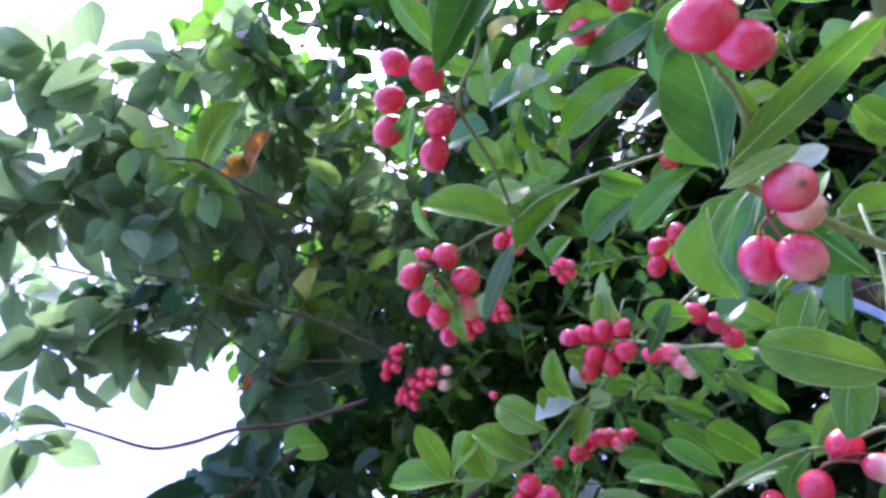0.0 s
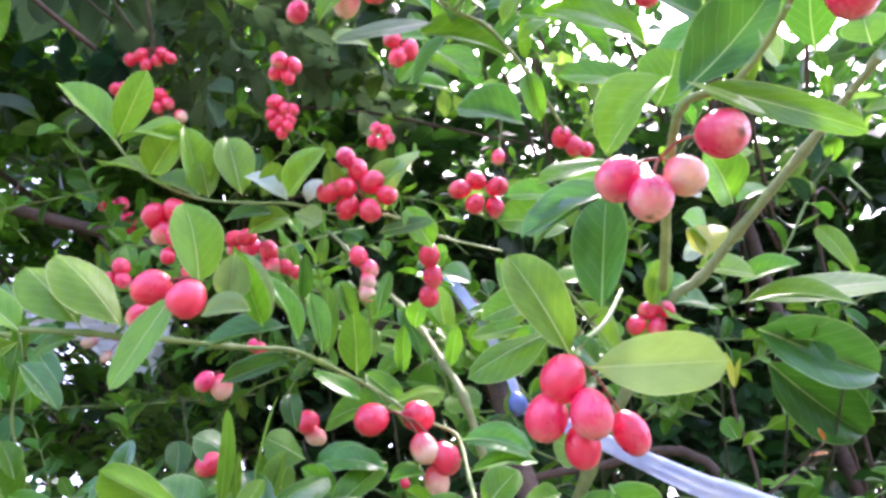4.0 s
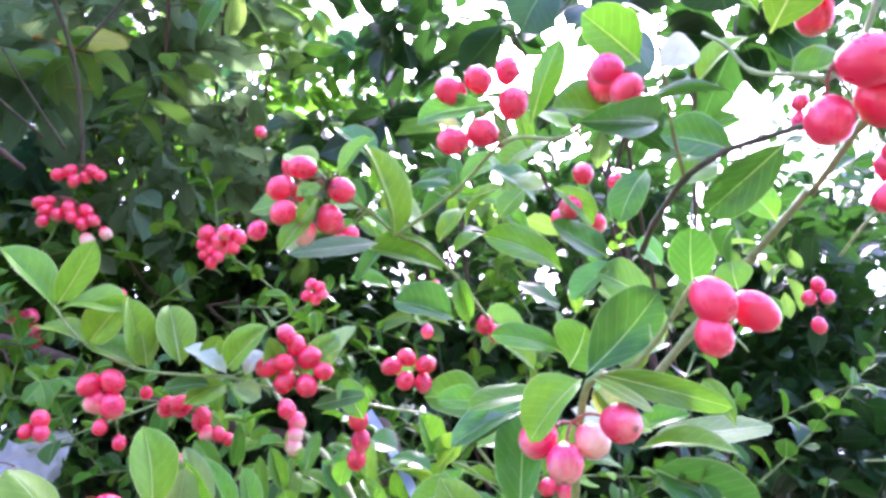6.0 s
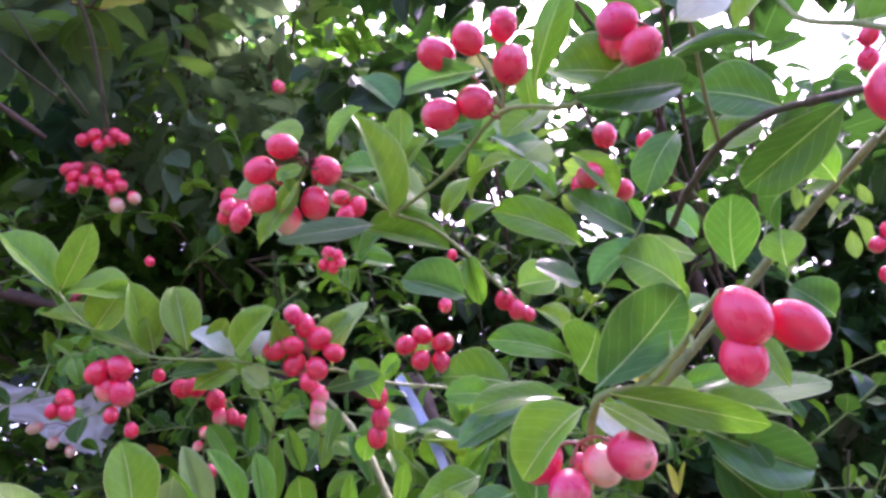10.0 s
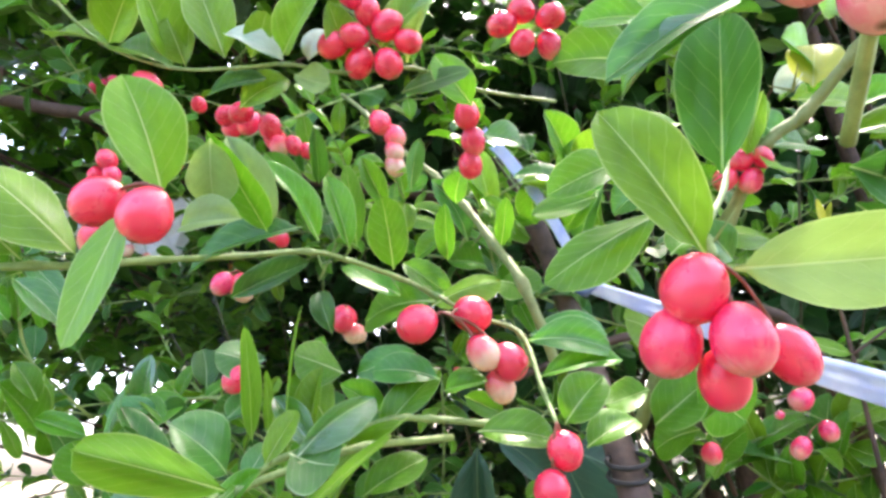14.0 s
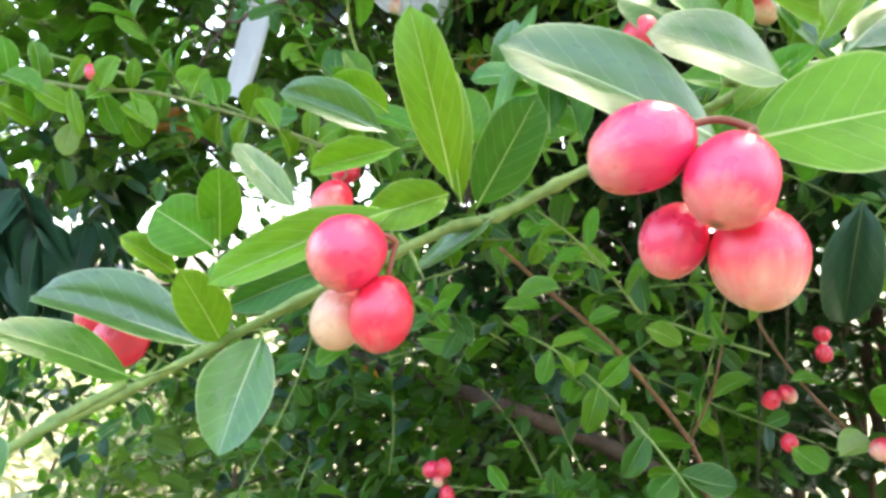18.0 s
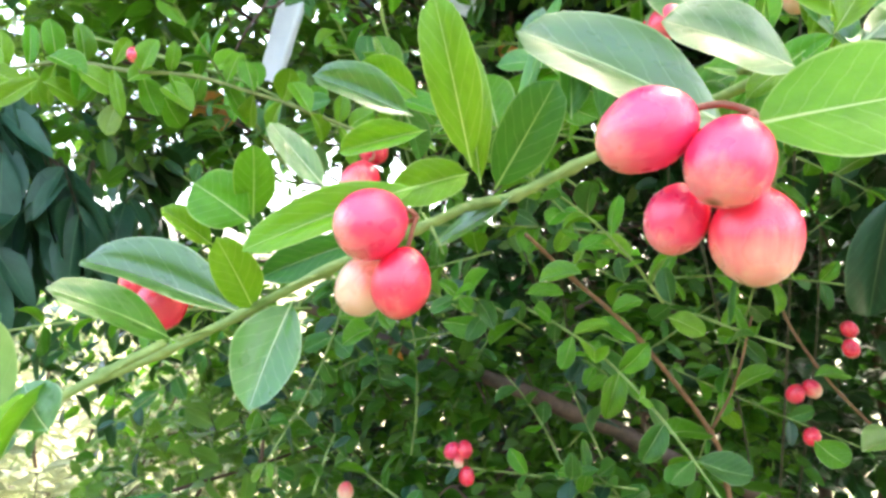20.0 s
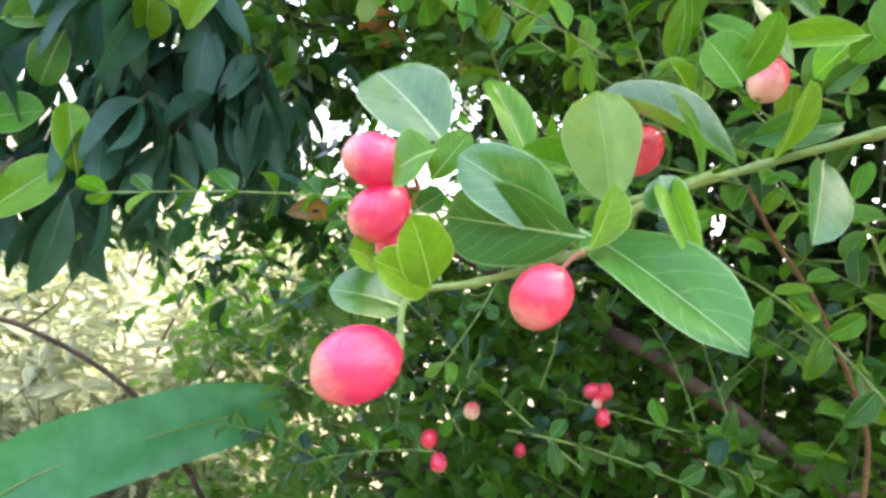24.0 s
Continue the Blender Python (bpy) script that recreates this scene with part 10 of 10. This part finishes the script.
# Blades in k have their backlit darkness in the colour.
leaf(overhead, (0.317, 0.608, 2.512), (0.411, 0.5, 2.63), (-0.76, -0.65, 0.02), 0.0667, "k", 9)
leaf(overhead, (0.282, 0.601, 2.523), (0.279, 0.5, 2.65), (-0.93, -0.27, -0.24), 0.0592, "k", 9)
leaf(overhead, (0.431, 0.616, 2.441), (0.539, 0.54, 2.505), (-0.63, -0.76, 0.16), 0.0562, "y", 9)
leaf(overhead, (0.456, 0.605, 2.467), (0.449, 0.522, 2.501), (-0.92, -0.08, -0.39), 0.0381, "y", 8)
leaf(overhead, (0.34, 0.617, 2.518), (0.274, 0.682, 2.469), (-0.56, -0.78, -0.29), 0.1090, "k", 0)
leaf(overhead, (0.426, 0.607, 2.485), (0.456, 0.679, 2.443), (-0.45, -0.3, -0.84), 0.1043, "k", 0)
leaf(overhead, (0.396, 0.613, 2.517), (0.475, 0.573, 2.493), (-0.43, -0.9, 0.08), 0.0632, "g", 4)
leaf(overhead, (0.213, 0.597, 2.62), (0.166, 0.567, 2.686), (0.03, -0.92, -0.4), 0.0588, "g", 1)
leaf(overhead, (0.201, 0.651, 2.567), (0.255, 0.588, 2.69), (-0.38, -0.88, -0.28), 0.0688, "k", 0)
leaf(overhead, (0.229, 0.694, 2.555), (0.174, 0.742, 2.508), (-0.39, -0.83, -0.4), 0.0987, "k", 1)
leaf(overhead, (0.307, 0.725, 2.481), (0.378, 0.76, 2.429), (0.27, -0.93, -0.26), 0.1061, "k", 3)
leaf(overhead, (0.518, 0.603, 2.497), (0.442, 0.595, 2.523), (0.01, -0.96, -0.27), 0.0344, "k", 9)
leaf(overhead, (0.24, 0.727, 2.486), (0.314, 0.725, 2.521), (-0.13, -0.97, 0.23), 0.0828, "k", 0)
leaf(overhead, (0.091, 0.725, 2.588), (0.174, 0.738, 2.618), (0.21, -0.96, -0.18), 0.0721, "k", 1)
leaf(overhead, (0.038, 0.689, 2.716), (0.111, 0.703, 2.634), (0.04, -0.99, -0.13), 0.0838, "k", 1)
leaf(overhead, (0.15, 0.706, 2.687), (0.077, 0.677, 2.749), (0.07, -0.93, -0.35), 0.0686, "g", 1)
leaf(overhead, (-1.291, 1.36, 1.848), (-1.248, 1.388, 1.903), (0.56, -0.83, -0.02), 0.0446, "o", 4)
leaf(overhead, (-0.994, 1.581, 1.427), (-0.946, 1.679, 1.376), (0.86, -0.17, 0.47), 0.0638, "o", 3)
leaf(overhead, (-1.139, 1.48, 1.833), (-1.122, 1.491, 1.873), (0.23, -0.96, 0.17), 0.0530, "Y", 5)
leaf(overhead, (-1.666, 1.573, 1.44), (-1.555, 1.631, 1.471), (0.17, -0.7, 0.69), 0.0957, "o", 9)
leaf(overhead, (-1.341, 1.36, 1.863), (-1.288, 1.37, 1.933), (0.34, -0.93, -0.13), 0.0685, "o", 2)
leaf(overhead, (-0.844, 1.821, 2.155), (-0.772, 1.799, 2.099), (0.04, -0.91, 0.41), 0.0527, "o", 3)
leaf(overhead, (-0.564, 0.86, 3.158), (-0.51, 0.939, 3.227), (0.79, -0.61, 0.09), 0.0877, "o", 5)
leaf(overhead, (-0.748, 0.946, 2.79), (-0.681, 0.959, 2.768), (0.32, -0.82, 0.48), 0.0613, "o", 4)
leaf(overhead, (-0.921, 0.868, 2.774), (-0.845, 0.851, 2.727), (0.19, -0.78, 0.6), 0.0562, "o", 6)
leaf(overhead, (-0.655, 0.896, 2.71), (-0.531, 0.891, 2.716), (-0.04, -1, 0.09), 0.0804, "Y", 1)
leaf(overhead, (-0.749, 0.778, 2.413), (-0.732, 0.861, 2.41), (0.96, -0.19, 0.2), 0.1168, "y", 9)
leaf(overhead, (-0.663, 0.945, 2.656), (-0.603, 0.967, 2.67), (0.35, -0.93, -0.07), 0.0523, "Y", 4)
leaf(overhead, (-0.617, 0.731, 3.257), (-0.47, 0.698, 3.254), (-0.2, -0.83, -0.52), 0.0820, "y", 6)
leaf(overhead, (-0.586, 0.792, 3.213), (-0.423, 0.86, 3.278), (0.44, -0.87, -0.21), 0.1389, "y", 9)
leaf(overhead, (-0.78, 0.554, 3.345), (-0.562, 0.72, 3.176), (0.58, -0.81, -0.05), 0.1158, "y", 8)
leaf(overhead, (0.051, 1.022, 2.604), (0.102, 1.083, 2.638), (0.5, -0.71, 0.5), 0.0519, "Y", 5)

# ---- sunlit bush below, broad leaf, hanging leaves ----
sunny = thing("sunlit_bush", "bush with narrow yellow-green leaves, paled by painted sunlight", "bush")
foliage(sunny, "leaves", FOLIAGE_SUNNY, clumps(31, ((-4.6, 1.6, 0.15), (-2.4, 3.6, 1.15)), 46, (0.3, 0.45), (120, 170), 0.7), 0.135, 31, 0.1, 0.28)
for k in range(6):
    limb(sunny, [(-3.4 + 0.1 * k, 2.6, 0), (-3.5 + 0.35 * k - 0.6, 2.3, 0.5), (-3.9 + 0.35 * k, 2.0 + 0.1 * k, 1.1)], 0.012, 0.005, 300 + k)


def strap_leaf():
    """One very large strap leaf with an upturned pale rim and a strong midrib."""
    plant = thing("broad_leaf_plant", "large smooth green strap leaf with a pale rim", "plant")
    spine = smoothed([(-1.92, 0.72, 0.10), (-1.86, 0.86, 0.46), (-1.70, 1.06, 0.74), (-1.53, 1.25, 0.89), (-1.42, 1.39, 0.965), (-1.36, 1.47, 0.995)], 8)
    bm = bmesh.new()
    rows = []
    n = len(spine)
    for i, p in enumerate(spine):
        ahead = (spine[min(i + 1, n - 1)] - spine[max(i - 1, 0)]).normalized()
        side = ahead.cross(Vector((0.35, -0.75, 0.55))).normalized()
        up = side.cross(ahead)
        s = i / (n - 1)
        half = 0.10 * math.sin(math.pi * min(1, s * 0.85 + 0.12)) ** 0.7
        rows.append([bm.verts.new(p + side * half * (k / 4 - 1) + up * (0.022 * abs(k / 4 - 1) ** 2 + 0.004 * math.sin(s * 20 + k))) for k in range(9)])
    for a, b in zip(rows, rows[1:]):
        for k in range(8):
            bm.faces.new((a[k], a[k + 1], b[k + 1], b[k]))
    part("blade", bm, plain_material("strap_leaf_green", (0.05, 0.25, 0.06), (0.09, 0.34, 0.11), 0.36, 12.0, 0.35), plant)
    bm = bmesh.new()
    tube_into(bm, [r[0].copy() for r in [[p] for p in spine]], 0.003, 0.0015, 6)
    part("midrib", bm, STEM["green"], plant)
    bm = bmesh.new()
    tube_into(bm, smoothed([(-1.92, 0.72, 0.10), (-1.93, 0.70, -0.03)], 3), 0.012, 0.014, 8)
    part("stalk", bm, STEM["green"], plant)
    return plant


strap_leaf()
bare = thing("bare_twig", "thin grey bare twig before the sunlit bush", "twig")
limb(bare, [(-2.285, 1.003, 1.045), (-2.155, 1.105, 0.996), (-2.065, 1.175, 0.98), (-1.922, 1.286, 0.929), (-1.794, 1.385, 0.842), (-1.719, 1.515, 0.669)], 0.006, 0.008, 21)
limb(thing("thin_twig", "thin dark curved twig against the sky", "twig"), [(-0.715, 0.427, 2.512), (-0.726, 0.486, 2.483), (-0.733, 0.531, 2.459), (-0.732, 0.564, 2.446), (-0.717, 0.615, 2.437), (-0.692, 0.676, 2.429), (-0.661, 0.768, 2.398), (-0.596, 0.882, 2.369)], 0.0022, 0.0045, 24)
limb(bare, [(-2.072, 1.17, 0.982), (-2.001, 1.199, 1.063), (-2.007, 1.227, 1.123)], 0.003, 0.0015, 22)
vine = thing("dry_vine", "thin dry brown vine curling among the leaves", "vine")
limb(vine, [(-0.788, 1.032, 2.044), (-0.81, 1.028, 1.983), (-0.825, 1.027, 1.922), (-0.849, 1.02, 1.884), (-0.875, 1.024, 1.854)], 0.0022, 0.0016, 26)
limb(vine, [(-0.828, 1.027, 1.914), (-0.805, 1.025, 1.911), (-0.807, 1.048, 1.934), (-0.807, 1.11, 1.975), (-0.809, 1.235, 2.042)], 0.0016, 0.004, 27)
limb(bare, [(-1.719, 1.515, 0.669), (-1.719, 1.733, 0.336), (-1.75, 1.6, -0.02)], 0.008, 0.011, 23)


# ---- dark branches of the tall tree beside the sky ----
sky_tree = thing("tree_branch", "dark thin branches of a tall tree beside the open sky", "branch")
limb(sky_tree, [(-0.546, 0.520, 2.706), (-0.552, 0.549, 2.705), (-0.555, 0.657, 2.674), (-0.571, 0.738, 2.637), (-0.567, 0.860, 2.579), (-0.583, 1.008, 2.459)], 0.0020, 0.0045, 400, "", "dark")
limb(sky_tree, [(-0.365, 0.681, 2.742), (-0.406, 0.724, 2.715), (-0.459, 0.767, 2.678), (-0.521, 0.811, 2.628), (-0.558, 0.833, 2.604)], 0.0015, 0.0030, 401, "", "dark")
limb(sky_tree, [(-0.583, 0.636, 2.639), (-0.612, 0.680, 2.611), (-0.650, 0.753, 2.555), (-0.675, 0.814, 2.508), (-0.623, 0.925, 2.484)], 0.0015, 0.0030, 402, "", "dark")
limb(sky_tree, [(-0.380, 0.799, 2.676), (-0.447, 0.796, 2.656), (-0.501, 0.799, 2.635)], 0.0013, 0.0020, 403, "", "dark")
limb(sky_tree, [(-0.629, 0.775, 2.530), (-0.617, 0.842, 2.509), (-0.588, 0.940, 2.470)], 0.0015, 0.0030, 404, "", "dark")
limb(sky_tree, [(-0.798, 0.778, 2.219), (-0.847, 0.750, 2.189), (-0.895, 0.695, 2.178), (-0.940, 0.614, 2.183), (-0.970, 0.522, 2.208)], 0.0025, 0.0020, 405, "", "dark")
limb(sky_tree, [(-0.729, 0.715, 2.364), (-0.792, 0.643, 2.352), (-0.847, 0.573, 2.337), (-0.892, 0.514, 2.321)], 0.0020, 0.0010, 406, "", "dark")
dusk = limb(thing("hanging_branch", "branch with large leaves painted backlit dark beside the open sky", "branch"), [(-0.658, 0.748, 2.335), (-0.704, 0.688, 2.327), (-0.745, 0.620, 2.321), (-0.788, 0.559, 2.301), (-0.822, 0.515, 2.277)], 0.006, 0.003, 410, "", "dark")
# Leaves against the sky, darkened in colour as if backlit.
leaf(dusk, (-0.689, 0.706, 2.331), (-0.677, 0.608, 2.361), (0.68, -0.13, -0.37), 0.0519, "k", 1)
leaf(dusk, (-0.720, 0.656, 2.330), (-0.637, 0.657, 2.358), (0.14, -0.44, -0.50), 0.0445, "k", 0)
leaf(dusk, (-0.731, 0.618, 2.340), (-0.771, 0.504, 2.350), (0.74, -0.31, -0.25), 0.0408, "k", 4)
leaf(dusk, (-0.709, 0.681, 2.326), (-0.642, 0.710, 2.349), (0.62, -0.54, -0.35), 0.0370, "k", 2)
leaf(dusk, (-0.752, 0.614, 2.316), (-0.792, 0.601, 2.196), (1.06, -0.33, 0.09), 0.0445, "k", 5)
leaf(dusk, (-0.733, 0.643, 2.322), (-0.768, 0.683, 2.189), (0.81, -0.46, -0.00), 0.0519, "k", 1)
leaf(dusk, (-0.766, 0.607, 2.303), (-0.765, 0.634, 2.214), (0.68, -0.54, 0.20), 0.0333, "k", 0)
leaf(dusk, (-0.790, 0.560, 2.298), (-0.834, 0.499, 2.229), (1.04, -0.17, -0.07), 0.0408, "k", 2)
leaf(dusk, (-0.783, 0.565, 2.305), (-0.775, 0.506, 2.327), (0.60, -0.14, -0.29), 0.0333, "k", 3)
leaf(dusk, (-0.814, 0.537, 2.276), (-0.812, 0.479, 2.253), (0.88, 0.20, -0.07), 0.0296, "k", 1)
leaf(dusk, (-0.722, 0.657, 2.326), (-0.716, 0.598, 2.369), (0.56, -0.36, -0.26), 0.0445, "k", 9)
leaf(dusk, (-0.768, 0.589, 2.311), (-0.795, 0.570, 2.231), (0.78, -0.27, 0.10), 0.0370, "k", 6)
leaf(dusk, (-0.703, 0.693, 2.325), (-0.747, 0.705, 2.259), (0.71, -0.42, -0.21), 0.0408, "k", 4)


# ---- strip and dry vine under the bag ----
band = thing("plastic_strip", "faded bluish plastic strip hanging behind the leaves", "plastic strip")
bm = bmesh.new()
strip(bm, smoothed([(-0.921, 1.204, 2.097), (-0.93, 1.193, 2.025), (-0.939, 1.183, 1.955), (-0.961, 1.182, 1.871)], 5), (0.05, 0.042), Vector((0.2, -0.95, 0.1)), seed=6)
part("film", bm, BAG, band)
